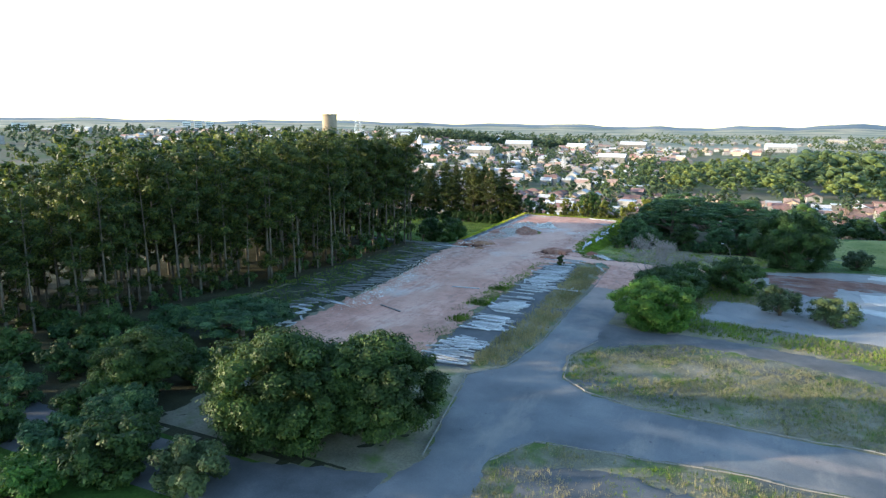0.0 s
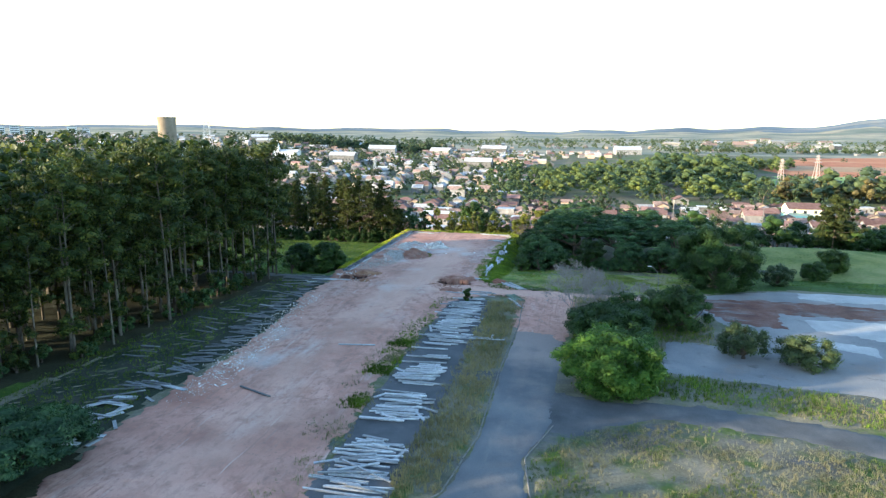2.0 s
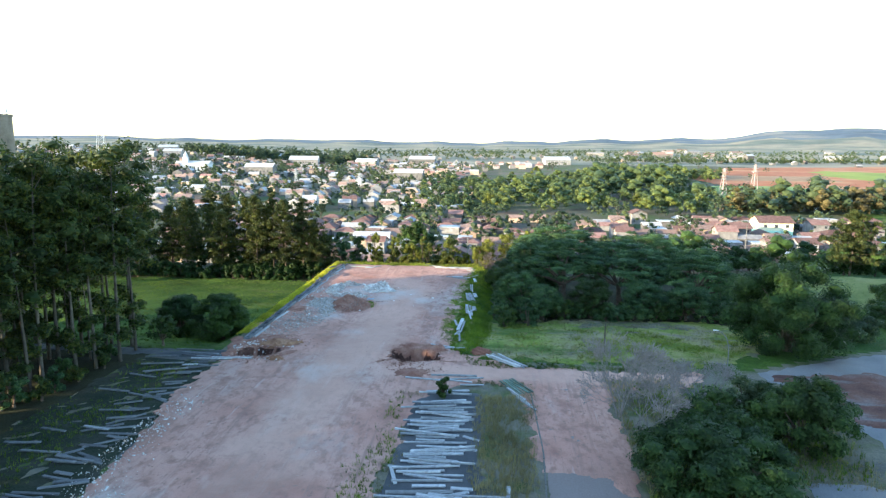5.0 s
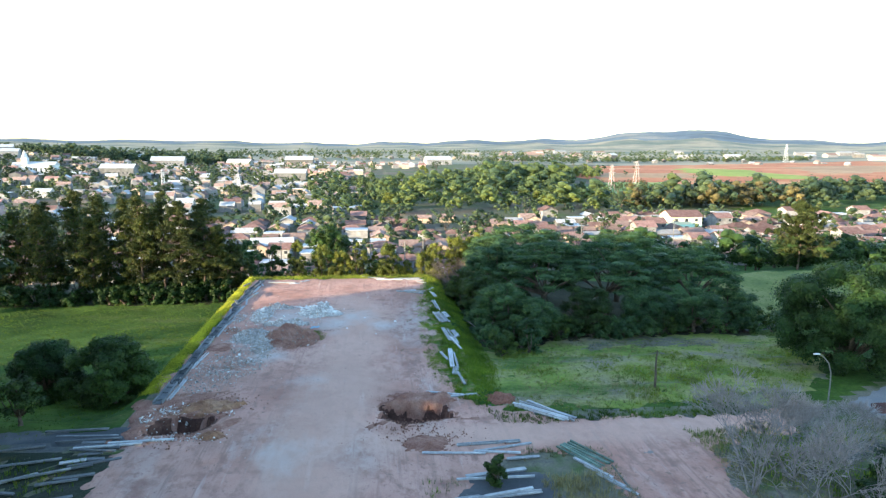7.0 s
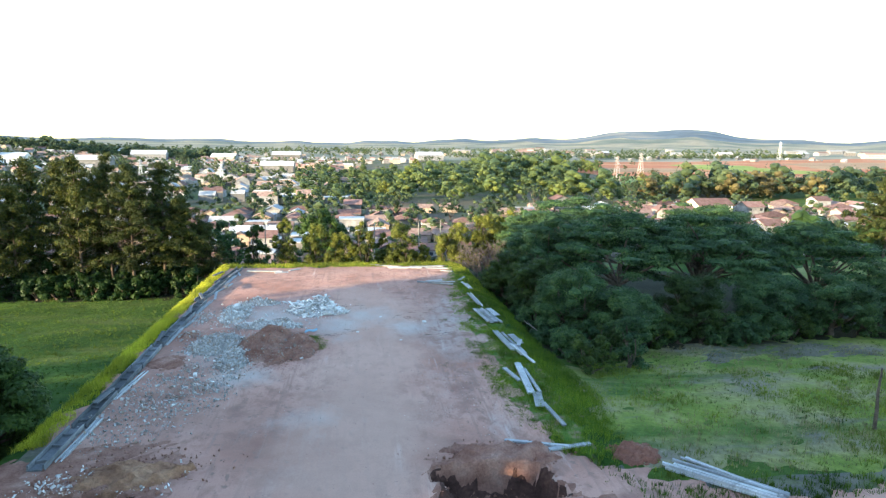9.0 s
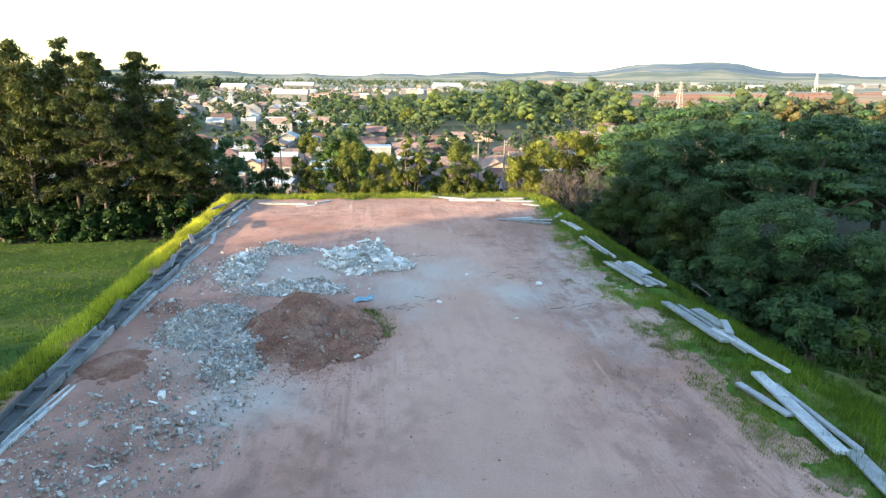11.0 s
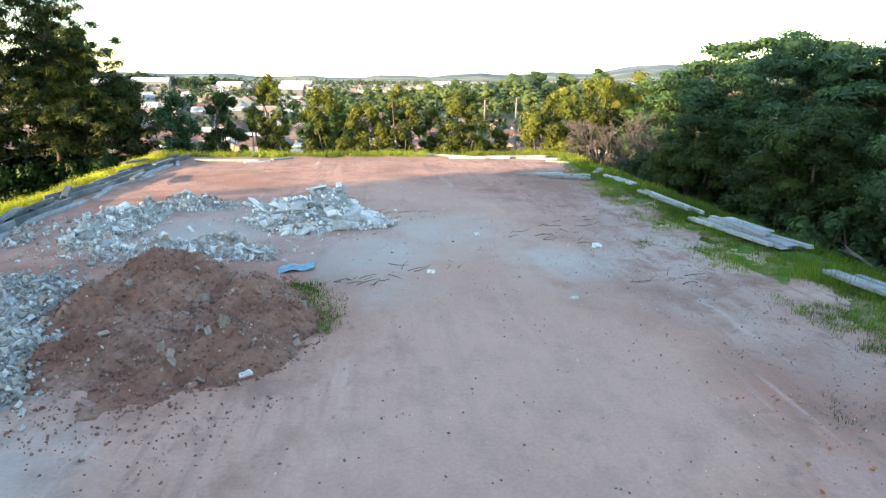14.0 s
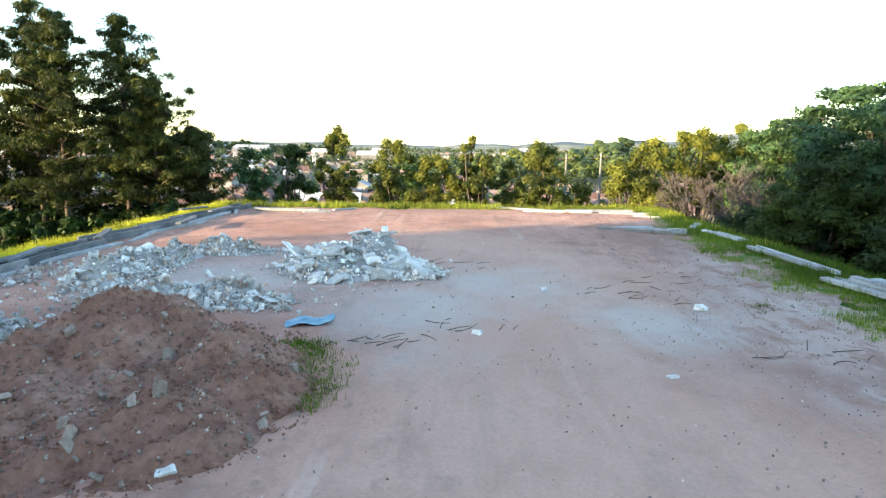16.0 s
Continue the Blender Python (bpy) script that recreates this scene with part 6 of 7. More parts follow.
def rubble(label, blobs, count, seed, smallest=0.08, largest=0.36, fines=1500, stray=0.2, bed="bed"):
    """Broken concrete: uneven heaps under separate chunks, with small fragments over all and strays round about."""
    rng = random.Random(seed)
    top = thing("rubble_pile", label, "rubble pile")
    tops = []
    for j, (cx, cy, rx, ry, h) in enumerate(blobs):
        if h > 0.15:
            lumps = [(rng.uniform(-0.55, 0.55), rng.uniform(-0.55, 0.55), rng.uniform(0.25, 0.45), h * rng.uniform(0.5, 1.0)) for _ in range(5)] if h > 0.4 else ()
            ob, f = heap("debris_bed", cx, cy, rx, ry, h * 0.7, M[bed], seed + j, lumps, 0.35, 40, top, 0.28)
        else:
            f = flat_top
        tops.append((cx, cy, rx, ry, f))
    area = [b[2] * b[3] for b in blobs]

    def spot():
        j = rng.choices(range(len(blobs)), area)[0]
        cx, cy, rx, ry, f = tops[j]
        a, r = rng.random() * 6.283, math.sqrt(rng.random()) * 1.02
        if rng.random() < stray:
            r *= 1 + abs(rng.gauss(0, 0.35))
        x, y = cx + rx * r * math.cos(a), cy + ry * r * math.sin(a)
        return x, y, hz(x, y) + 0.045 + max(g(x, y) for *_, g in tops) * 0.96

    for k in range(count):
        x, y, z = spot()
        s = smallest + (largest - smallest) * rng.random() ** 3.6
        me = CHUNKS[rng.randrange(6)] if rng.random() < 0.55 else SLAB
        piece("chunk" if me is not SLAB else "slab_piece", me, top, "", pose(x, y, z + s * 0.15, rng.uniform(-26, 26), rng.uniform(-26, 26), rng.uniform(0, 360)) @ Matrix.Diagonal((s * rng.uniform(0.8, 1.6), s * rng.uniform(0.7, 1.1), s * rng.uniform(0.6, 1.1), 1)))
    Vs, Fs, o = [], [], 0
    for k in range(fines):
        x, y, z = spot()
        s = rng.uniform(0.025, 0.07) + 0.2 * rng.random() ** 6
        q = np.array(Euler((rng.random() * 6, rng.random() * 6, rng.random() * 6)).to_matrix())
        V, F = (CHIP_V * s, CHIP_F) if k % 2 else (box_arrays(rng, 1.5 * s), BOX_F)
        Vs.append(V @ q.T + (x, y, z + 0.03 + 0.1 * s))
        Fs.append(F + o)
        o += len(V)
    ob = piece("fine_debris", mesh_of("fine_debris", np.concatenate(Vs), np.concatenate(Fs), M["rubble"]), top)
    tagged(ob, kind="stuff")
    return top


rubble("heap of broken grey concrete and plaster on bare earth", [(-55.1, 173.2, 1.35, 3.6, 1.0), (-51.4, 168.8, 2.9, 1.1, 0.75), (-53.2, 177.2, 1.9, 1.0, 0.55)], 290, 701, smallest=0.06, largest=0.5, fines=11000)
rubble("tall heap of pale broken concrete slabs on bare earth", [(-47.9, 174.3, 2.3, 2.8, 1.35), (-45.4, 173.4, 1.2, 1.3, 0.3)], 280, 702, smallest=0.10, largest=0.85, fines=4200, stray=0.12)
rubble("low spread heap of grey rubble beside the soil mound", [(-54.8, 163.6, 2.2, 2.8, 0.9), (-52.7, 160.0, 1.3, 3.0, 0.38)], 240, 703, smallest=0.05, largest=0.36, fines=9000)
rubble("low spread of gravelly debris and bricks on bare earth", [(-54.0, 157.0, 2.4, 3.0, 0.14), (-56.3, 153.6, 2.4, 2.6, 0.14), (-56.6, 149.0, 2.4, 3.0, 0.10), (-53.6, 152.6, 1.8, 2.4, 0.10)], 150, 704, smallest=0.05, largest=0.26, fines=3400, stray=0.7, bed="mound")
rubble("low hump of broken brick and brown soil", [(-57.6, 166.4, 0.9, 1.1, 0.45), (-58.0, 172.0, 0.8, 2.0, 0.12)], 30, 707, smallest=0.06, largest=0.3, fines=700, stray=0.5, bed="mound")
rubble("line of small rubble at the foot of the earth edge", [(-55.2, 98.0, 2.2, 9.0, 0.10), (-57.6, 115.0, 1.7, 9.0, 0.10), (-54.0, 87.0, 2.0, 6.0, 0.10)], 150, 705, smallest=0.10, largest=0.45, fines=2300, stray=0.5)

mound_top = thing("soil_mound", "mound of red-brown soil with stones on bare earth", "soil mound")
MC = (-49.6, 162.6, 3.2, 3.8)
_, mound_over = heap("soil", *MC, 0.5, M["mound"], 711, ((-0.30, 0.36, 0.60, 1.40), (-0.05, 0.46, 0.5, 1.2), (-0.6, 0.12, 0.5, 0.85), (0.50, 0.16, 0.46, 0.82), (0.64, -0.08, 0.40, 0.66), (-0.35, -0.42, 0.5, 0.5), (0.05, -0.55, 0.5, 0.42), (0.42, -0.45, 0.5, 0.52)), 0.38, 120, mound_top, 0.24)
rng_m = random.Random(712)
for k in range(230):
    a, r = rng_m.random() * 6.283, math.sqrt(rng_m.random()) * 1.02
    x, y = MC[0] + MC[2] * r * math.cos(a), MC[1] + MC[3] * r * math.sin(a) - 0.3
    s = 0.04 + 0.30 * rng_m.random() ** 4.5
    piece("stone", STONES[rng_m.randrange(6)], mound_top, "", pose(x, y, hz(x, y) + 0.05 + mound_over(x, y) + 0.1 * s, rng_m.uniform(0, 90), rng_m.uniform(0, 90), rng_m.uniform(0, 360)) @ Matrix.Diagonal((s, s * 0.8, s * 0.7, 1)))


def specks(name, label, n, spot, sizes, material, seed, parent=None):
    """Loose crumbs strewn over the ground, in one mesh."""
    rng = random.Random(seed)
    Vs = []
    Fs = []
    for k in range(n):
        x, y, z = spot(rng)
        q = np.array(Euler((rng.random() * 6, rng.random() * 6, rng.random() * 6)).to_matrix())
        Vs.append(CHIP_V @ q.T * (sizes[0] + (sizes[1] - sizes[0]) * rng.random() ** 2.5) + (x, y, z))
        Fs.append(CHIP_F + len(CHIP_V) * k)
    return tagged(piece(name, mesh_of(name, np.concatenate(Vs), np.concatenate(Fs), material), parent), label, "" if parent else "loose soil", kind="stuff")


def on_mound(rng):
    a, r = rng.random() * 6.283, math.sqrt(rng.random()) * 1.15
    x, y = MC[0] + MC[2] * r * math.cos(a), MC[1] + MC[3] * r * math.sin(a)
    return x, y, hz(x, y) + 0.05 + mound_over(x, y)


def by_turf(rng):
    x, y = rng.gauss(-35.4, 1.7), rng.uniform(145, 180)
    return x, y, hz(x, y) + 0.07


def by_lit_clods(rng):
    cx, cy = rng.choice(((-36.8, 155.6), (-34.4, 156.6), (-37.2, 154.1), (-35.2, 157.0), (-37.0, 157.6), (-36.0, 153.4), (-53.6, 178.4), (-57.0, 184.0)))
    x, y = rng.gauss(cx, 0.7), rng.gauss(cy, 0.4)
    return x, y, hz(x, y) + 0.08


def by_pits(rng):
    cx, cy = rng.choice(((-55.5, 142.0), (-54.5, 143.5), (-35.5, 142.4), (-55.8, 136.6), (-36.5, 137.2), (-35.2, 134.4)))
    x, y = rng.gauss(cx, 1.8), rng.gauss(cy, 0.9)
    return x, y, hz(x, y) + 0.12


def below_mound(rng):
    x, y = rng.gauss(-49.5, 2.6), 158.6 - abs(rng.gauss(0, 1.3))
    return x, y, hz(x, y) + 0.05


specks("gravel", "", 1500, on_mound, (0.03, 0.13), M["stone"], 713, mound_top)
specks("loose_soil", "", 2600, on_mound, (0.04, 0.16), M["mound"], 714, mound_top)
specks("loose_clods", "reddish clods strewn beside the grassy edge", 2600, by_turf, (0.02, 0.065), M["stone"], 715)
# crumbs coloured orange where sun catches the clods
specks("broken_brick", "clods beside the turf, coloured orange as if sunlit", 260, by_lit_clods, (0.03, 0.13), M["lit_clod"], 718)
specks("loose_clods", "clods and crumbs of red soil round the pits", 2200, by_pits, (0.04, 0.26), M["mound"], 716)
specks("loose_clods", "crumbs of soil fallen from the mound", 500, below_mound, (0.03, 0.12), M["mound"], 717)
grass("weed_tuft", [(-47.7, 165.5), (-46.9, 165.1), (-45.8, 163.5), (-45.7, 162.2), (-46.1, 161.6), (-46.5, 162.7), (-47.1, 164.2)], 260, 10, 0.17, 0.014, M["blade_green"], "green weeds on the side of the soil mound", 520, 0.9, -0.5)
grass("weed_tuft", [(-53.1, 164.9), (-52.3, 164.7), (-52.2, 164.0), (-52.9, 164.1)], 90, 10, 0.15, 0.016, M["blade_meadow"], "green weeds between mound and rubble", 526, 0.9, -0.5)
for j, poly in enumerate(([(-38.2, 103), (-36.6, 105.6), (-34.8, 104.6), (-35.2, 102.2)], [(-38.0, 92.6), (-36.8, 95.4), (-34.8, 95.4), (-34.8, 92.4)], [(-37.6, 83), (-36.4, 87), (-34.8, 87), (-34.6, 83)], [(-37, 97), (-35.6, 101), (-34.6, 100), (-35, 96.6)])):
    grass("weed_patch", poly, 30, 8, 0.42, 0.03, M["blade_meadow"] if j != 3 else M["blade_dry"], "clump of weeds at the edge of the bare earth", 530 + j, 0.6, -0.6)
heap_a, _ = heap("soil_bank", -54.4, 142.4, 2.9, 1.5, 0.7, M["orange_soil"], 721, (), 0.35, 40, None, 0.24)
tagged(heap_a, "low heap of red soil dug from the pit", "soil heap")
heap_e, _ = heap("soil_bank", -53.0, 136.6, 1.1, 0.8, 0.55, M["orange_soil"], 725, (), 0.35, 34, None, 0.2)
tagged(heap_e, "small heap of soil beside the pit, coloured orange as if lit", "soil heap")
heap_f, _ = heap("soil_bank", -57.6, 159.6, 1.5, 1.7, 0.45, M["mound"], 726, (), 0.35, 34, None, 0.28)
tagged(heap_f, "low hump of dark red soil beside the edge troughs", "soil heap")
for x, yy, a, tp in ((-56.2, 138.0, 8, 7), (-34.6, 138.6, 6, -6)):
    lay(6, x, yy, a, 0.75, tp, "beams fallen into the pits")
heap_b, _ = heap("soil_bank", -35.4, 142.6, 3.4, 1.4, 0.7, M["mound"], 722, (), 0.35, 40, None, 0.24)
tagged(heap_b, "low bank of red soil behind the pit", "soil heap")
heap_c, _ = heap("soil_bank", -27.8, 142.0, 1.4, 1.3, 0.8, M["red_soil"], 723, (), 0.35, 40, None, 0.24)
tagged(heap_c, "small heap of reddish soil by the crossing", "soil heap")
heap_d, _ = heap("soil_bank", -35.6, 133.6, 2.0, 1.6, 0.5, M["mound"], 724, (), 0.35, 40, None, 0.24)
tagged(heap_d, "low heap of reddish soil by the track", "soil heap")
for cx, cy, hx, hy in ((-56.0, 138.9, 2.6, 1.8), (-35.8, 139.7, 3.2, 1.9)):
    sheet("pit_floor", [(cx - hx, cy - hy), (cx + hx, cy - hy), (cx + hx, cy + hy), (cx - hx, cy + hy)], 0.2, 0.1, 0.35, M["pit_soil"], "red-brown soil inside a dug pit, coloured dark for the pit's shade", "pit", 0.06, 2.2)

# loose stones over the bare earth, a few larger ones by themselves
rng_s = random.Random(731)
Vs, Fs = [], []
base, tri = CHIP_V, CHIP_F
for k in range(4200):
    x, y = rng_s.uniform(-59, -32), rng_s.uniform(80, 196)
    s = rng_s.uniform(0.02, 0.065) * (1 + 1.2 * (rng_s.random() < 0.06))
    q = np.array(Euler((rng_s.random() * 6, rng_s.random() * 6, rng_s.random() * 6)).to_matrix())
    Vs.append(base @ q.T * s + (x, y, hz(x, y) + 0.055))
    Fs.append(tri + len(base) * k)
tagged(piece("pebbles", mesh_of("pebbles", np.concatenate(Vs), np.concatenate(Fs), M["stone"])), "small stones scattered over the bare earth", "pebbles", kind="stuff")
# a finer strew of stones, crumbs and dead twigs where the terrace is widest
def on_terrace(rng):
    x, y = rng.uniform(-58.5, -32.5), 147 + 42 * rng.random()
    return x, y, hz(x, y) + 0.06


def on_rough_side(rng):
    x, y = -33.5 - abs(rng.gauss(0, 3.6)), rng.uniform(146, 186)
    return x, y, hz(x, y) + 0.06


specks("pebbles", "pale stones scattered over the bare earth", 2200, on_terrace, (0.015, 0.075), M["stone"], 732)
specks("loose_clods", "dark clods scattered over the bare earth", 700, on_terrace, (0.015, 0.06), M["mound"], 733)
specks("loose_clods", "reddish clods and bits beside the rough edge", 1500, on_rough_side, (0.015, 0.08), M["stone"], 734)
rt = np.random.default_rng(735)
TWIGS = []
for cx, cy, n, sp in ((-45.4, 165.4, 9, 0.5), (-43.4, 166.4, 7, 0.6), (-38.6, 170.6, 10, 1.0), (-36.4, 172.6, 8, 0.9), (-36.0, 164.8, 6, 0.8), (-44.4, 174.8, 7, 0.8)):
    for k in range(n):
        x, y, a, L = cx + rt.normal() * sp, cy + rt.normal() * sp * 0.5, rt.normal() * 0.5 + 0.3, rt.uniform(0.25, 0.9)
        z = hz(x, y) + 0.085
        TWIGS.append(limb(rt, (x, y, z), (x + L * math.cos(a), y + L * math.sin(a), z + rt.uniform(0.0, 0.06)), 0.012, 0.006, 0.1, 4, 5))
tagged(piece("twigs", mesh_of("twigs", *join_arrays(TWIGS), M["bark"], True)), "dead twigs and roots lying on bare earth", "twigs", kind="stuff")
for x, y, s in ((-47.55, 159.5, 0.34), (-47.0, 160.6, 0.26), (-47.3, 161.2, 0.3), (-43.2, 166.2, 0.26), (-54.8, 156.5, 0.34), (-53.3, 155.2, 0.26), (-36.9, 169.0, 0.3), (-41.0, 171.0, 0.24), (-39.5, 163.5, 0.2)):
    tagged(piece("stone_block", CHUNKS[rng_s.randrange(6)], None, "", pose(x, y, hz(x, y) + 0.03 + s * 0.2 + (0.1 if s > 0.61 else 0.0), 10, 8, rng_s.uniform(0, 360)) @ Matrix.Diagonal((s * 1.2, s, s * 0.9, 1))), "pale broken concrete lump lying on bare earth", "stone", "loose lumps")
bm = bmesh.new()
bmesh.ops.create_grid(bm, x_segments=7, y_segments=5, size=0.5)
for v in bm.verts:
    v.co = Vector((v.co.x * 1.1 + 0.1 * math.sin(5 * v.co.y), v.co.y * 0.65, 0.07 + 0.05 * math.sin(9 * v.co.x) * math.cos(7 * v.co.y)))
bmesh.ops.solidify(bm, geom=bm.faces[:], thickness=0.012)
blue = part("plastic_sheet", bm, M["blue_plastic"], None)
blue.matrix_basis = pose(-47.35, 166.9, 0.05, 0, 0, 20)
tagged(blue, "crumpled blue plastic piece lying on bare earth", "plastic sheet")

# ---- posts ----
lamp = thing("street_lamp", "pale curved street lamp post beside the yard", "street lamp", at(0.4, 135.6))
curve_pts = [(0, 0, -0.2), (0, 0, 3.2), (-0.05, 0, 4.2), (-0.35, 0, 5.1), (-0.95, 0, 5.75), (-1.35, 0, 5.95)]
piece("pole", mesh_of("pole", *tube_arrays(curve_pts, [0.065, 0.06, 0.055, 0.05, 0.045, 0.045], 10), M["kerb"], True), lamp)
bm = bmesh.new()
box(bm, (-1.6, 0, 5.98), (0.6, 0.2, 0.12), 0, 0.04)
part("lamp_head", bm, M["steel"], lamp)
pole = thing("dead_trunk", "thin dark dead trunk standing in the meadow", "post", at(-12.1, 143.3))
rp = np.random.default_rng(741)
piece("trunk", mesh_of("trunk", *join_arrays([tube_arrays([(0, 0, -0.2), (0.03, 0, 1.2), (-0.03, 0.03, 2.4), (0.02, 0, 3.9)], [0.13, 0.11, 0.09, 0.05], 8)] + [limb(rp, (0, 0, z), (d, 0.1, z + 0.4), 0.02, 0.006) for z, d in ((1.6, -0.35), (2.3, 0.3), (2.9, -0.25), (3.2, 0.2))]), M["bark"], True), pole)


def utility_pole(x, y, H, arm=1.6):
    p = thing("utility_pole", "slim concrete utility pole with a crossarm", "utility pole", at(x, y, 12), "utility poles")
    piece("pole", mesh_of("pole", *tube_arrays([(0, 0, -0.3), (0, 0, H)], [0.16, 0.10], 8), M["kerb"], True), p)
    b = bmesh.new()
    box(b, (0, 0, H - 0.5), (arm, 0.1, 0.12), 0, 0.02)
    arm_ob = part("crossarm", b, M["bark"], p)
    for s in (-0.42, 0.0, 0.42):
        b = bmesh.new()
        bmesh.ops.create_cone(b, cap_ends=True, segments=8, radius1=0.06, radius2=0.04, depth=0.2, matrix=Matrix.Translation((s * arm, 0, H - 0.36)))
        part("insulator", b, M["pane"], arm_ob)
    return p


for x, y, H in ((-33.4, 214, 8.4), (-29.4, 217, 9.0), (-40.5, 225, 9.0), (-62, 240, 10), (-12, 232, 11), (20, 262, 11), (52, 270, 11)):
    utility_pole(x, y, H)


def pylon(x, y, H, mat, label):
    p = thing("power_pylon", label, "power pylon", at(x, y, 20), "pylons")
    w0, w1 = H * 0.10, H * 0.018
    for sx in (-1, 1):
        for sy in (-1, 1):
            piece("leg", mesh_of("leg", *tube_arrays([(sx * w0, sy * w0, -0.5), (sx * w1, sy * w1, H)], [0.22, 0.14], 5), mat), p)
    br = []
    for k in range(9):
        t0, t1 = k / 9, (k + 1) / 9
        a, b = w0 + (w1 - w0) * t0, w0 + (w1 - w0) * t1
        for s in (-1, 1):
            br += [tube_arrays([(-a, s * a, H * t0), (b, s * b, H * t1)], [0.09, 0.09], 4), tube_arrays([(s * a, a, H * t0), (s * b, -b, H * t1)], [0.09, 0.09], 4)]
    tagged(piece("bracing", mesh_of("bracing", *join_arrays(br), mat), p), kind="stuff")
    for f, L in ((0.72, 0.17), (0.84, 0.14), (0.95, 0.11)):
        piece("crossarm", mesh_of("crossarm", *join_arrays([tube_arrays([(-H * L, 0, H * f), (H * L, 0, H * f)], [0.16, 0.16], 4), tube_arrays([(-H * L, 0, H * f), (0, 0, H * f + 1.2), (H * L, 0, H * f)], [0.1, 0.12, 0.1], 4)]), mat), p)
    return p


pylon(168, 571, 20.5, M["red_white"], "faded lattice power pylon among the fields")
pylon(128, 520, 19, M["red_white"], "faded lattice power pylon behind the houses")
pylon(-128, 515, 13, M["steel"], "pale lattice power pylon among the roofs")
pylon(-190, 560, 13, M["steel"], "pale lattice power pylon among the roofs")
pylon(760, 1250, 34, M["steel"], "tall lattice mast on the far rise")

pylon(-345, 548, 45 - hz(-345, 548), M["steel"], "slim lattice mast above the town")

tower = thing("water_tower", "tall brown-stained concrete water tower behind the planting", "water tower", pose(-131, 190, hz(-131, 190)))
bm = bmesh.new()
bmesh.ops.create_cone(bm, cap_ends=True, segments=28, radius1=2.5, radius2=2.5, depth=32.4, matrix=Matrix.Translation((0, 0, 18.8)))
part("shaft", bm, M["tank"], tower, smooth=False)
bm = bmesh.new()
bmesh.ops.create_cone(bm, cap_ends=True, segments=28, radius1=2.7, radius2=2.7, depth=0.5, matrix=Matrix.Translation((0, 0, 34.8)))
part("rim", bm, M["tank"], tower)
for x, h in ((-1.2, 1.4), (0.6, 0.9), (1.6, 1.2)):
    bm = bmesh.new()
    box(bm, (x, 0.4, 35.0 + h / 2), (0.35, 0.35, h), 0, 0.02)
    part("antenna", bm, M["steel"], tower)

# ---- the town ----
def house(name, label, w, d, h, roof, wall, storeys=1, hip=False, flat=False, m=None, group="houses of the town", category="house"):
    top = thing(name, label, category, m, group)
    b = bmesh.new()
    H = h * storeys
    box(b, (0, 0, H / 2 - 0.6), (w, d, H + 1.2))
    if not flat and not hip:
        for s in (-1, 1):
            a = [b.verts.new((s * w / 2, -d / 2, H)), b.verts.new((s * w / 2, d / 2, H)), b.verts.new((s * w / 2, 0, H + d * 0.22))]
            b.faces.new(a if s > 0 else a[::-1])
    part("wall", b, wall, top)
    b = bmesh.new()
    o, t = 0.5, 0.16
    if flat:
        box(b, (0, 0, H + 0.15), (w + 0.3, d + 0.3, 0.3), 0, 0.03)
    elif hip:
        e = [b.verts.new((sx * (w / 2 + o), sy * (d / 2 + o), H)) for sx, sy in ((-1, -1), (1, -1), (1, 1), (-1, 1))]
        r = [b.verts.new((s * max(0.2, w / 2 - d / 2), 0, H + d * 0.24)) for s in (-1, 1)]
        for f in ((e[0], e[1], r[1], r[0]), (e[2], e[3], r[0], r[1]), (e[1], e[2], r[1]), (e[3], e[0], r[0]), (e[3], e[2], e[1], e[0])):
            b.faces.new(f)
    else:
        for s in (-1, 1):
            q = [(-w / 2 - o, s * (d / 2 + o), H - o * 0.44), (w / 2 + o, s * (d / 2 + o), H - o * 0.44), (w / 2 + o, 0, H + d * 0.22 + 0.02), (-w / 2 - o, 0, H + d * 0.22 + 0.02)]
            lo_v = [b.verts.new(p) for p in q]
            hi_v = [b.verts.new((p[0], p[1], p[2] + t)) for p in q]
            for i in range(4):
                j = (i + 1) % 4
                b.faces.new((lo_v[i], lo_v[j], hi_v[j], hi_v[i]))
            b.faces.new(hi_v)
            b.faces.new(lo_v[::-1])
        bmesh.ops.recalc_face_normals(b, faces=b.faces[:])
    part("roof", b, roof, top)
    for st in range(storeys):
        for x in np.linspace(-w * 0.32, w * 0.32, max(2, int(w / 4))):
            b = bmesh.new()
            box(b, (x, -d / 2 - 0.02, h * st + h * 0.55), (1.2, 0.1, 1.1))
            win = part("window", b, M["pane"], top)
            if category == "house" and storeys == 2:
                b = bmesh.new()
                box(b, (x, -d / 2 - 0.08, h * st + h * 0.55 - 0.6), (1.4, 0.2, 0.08))
                part("sill", b, M["kerb"], win)
    b = bmesh.new()
    box(b, (w * 0.05, -d / 2 - 0.03, 1.05), (0.9, 0.1, 2.1))
    part("door", b, M["bark"], top)
    return top


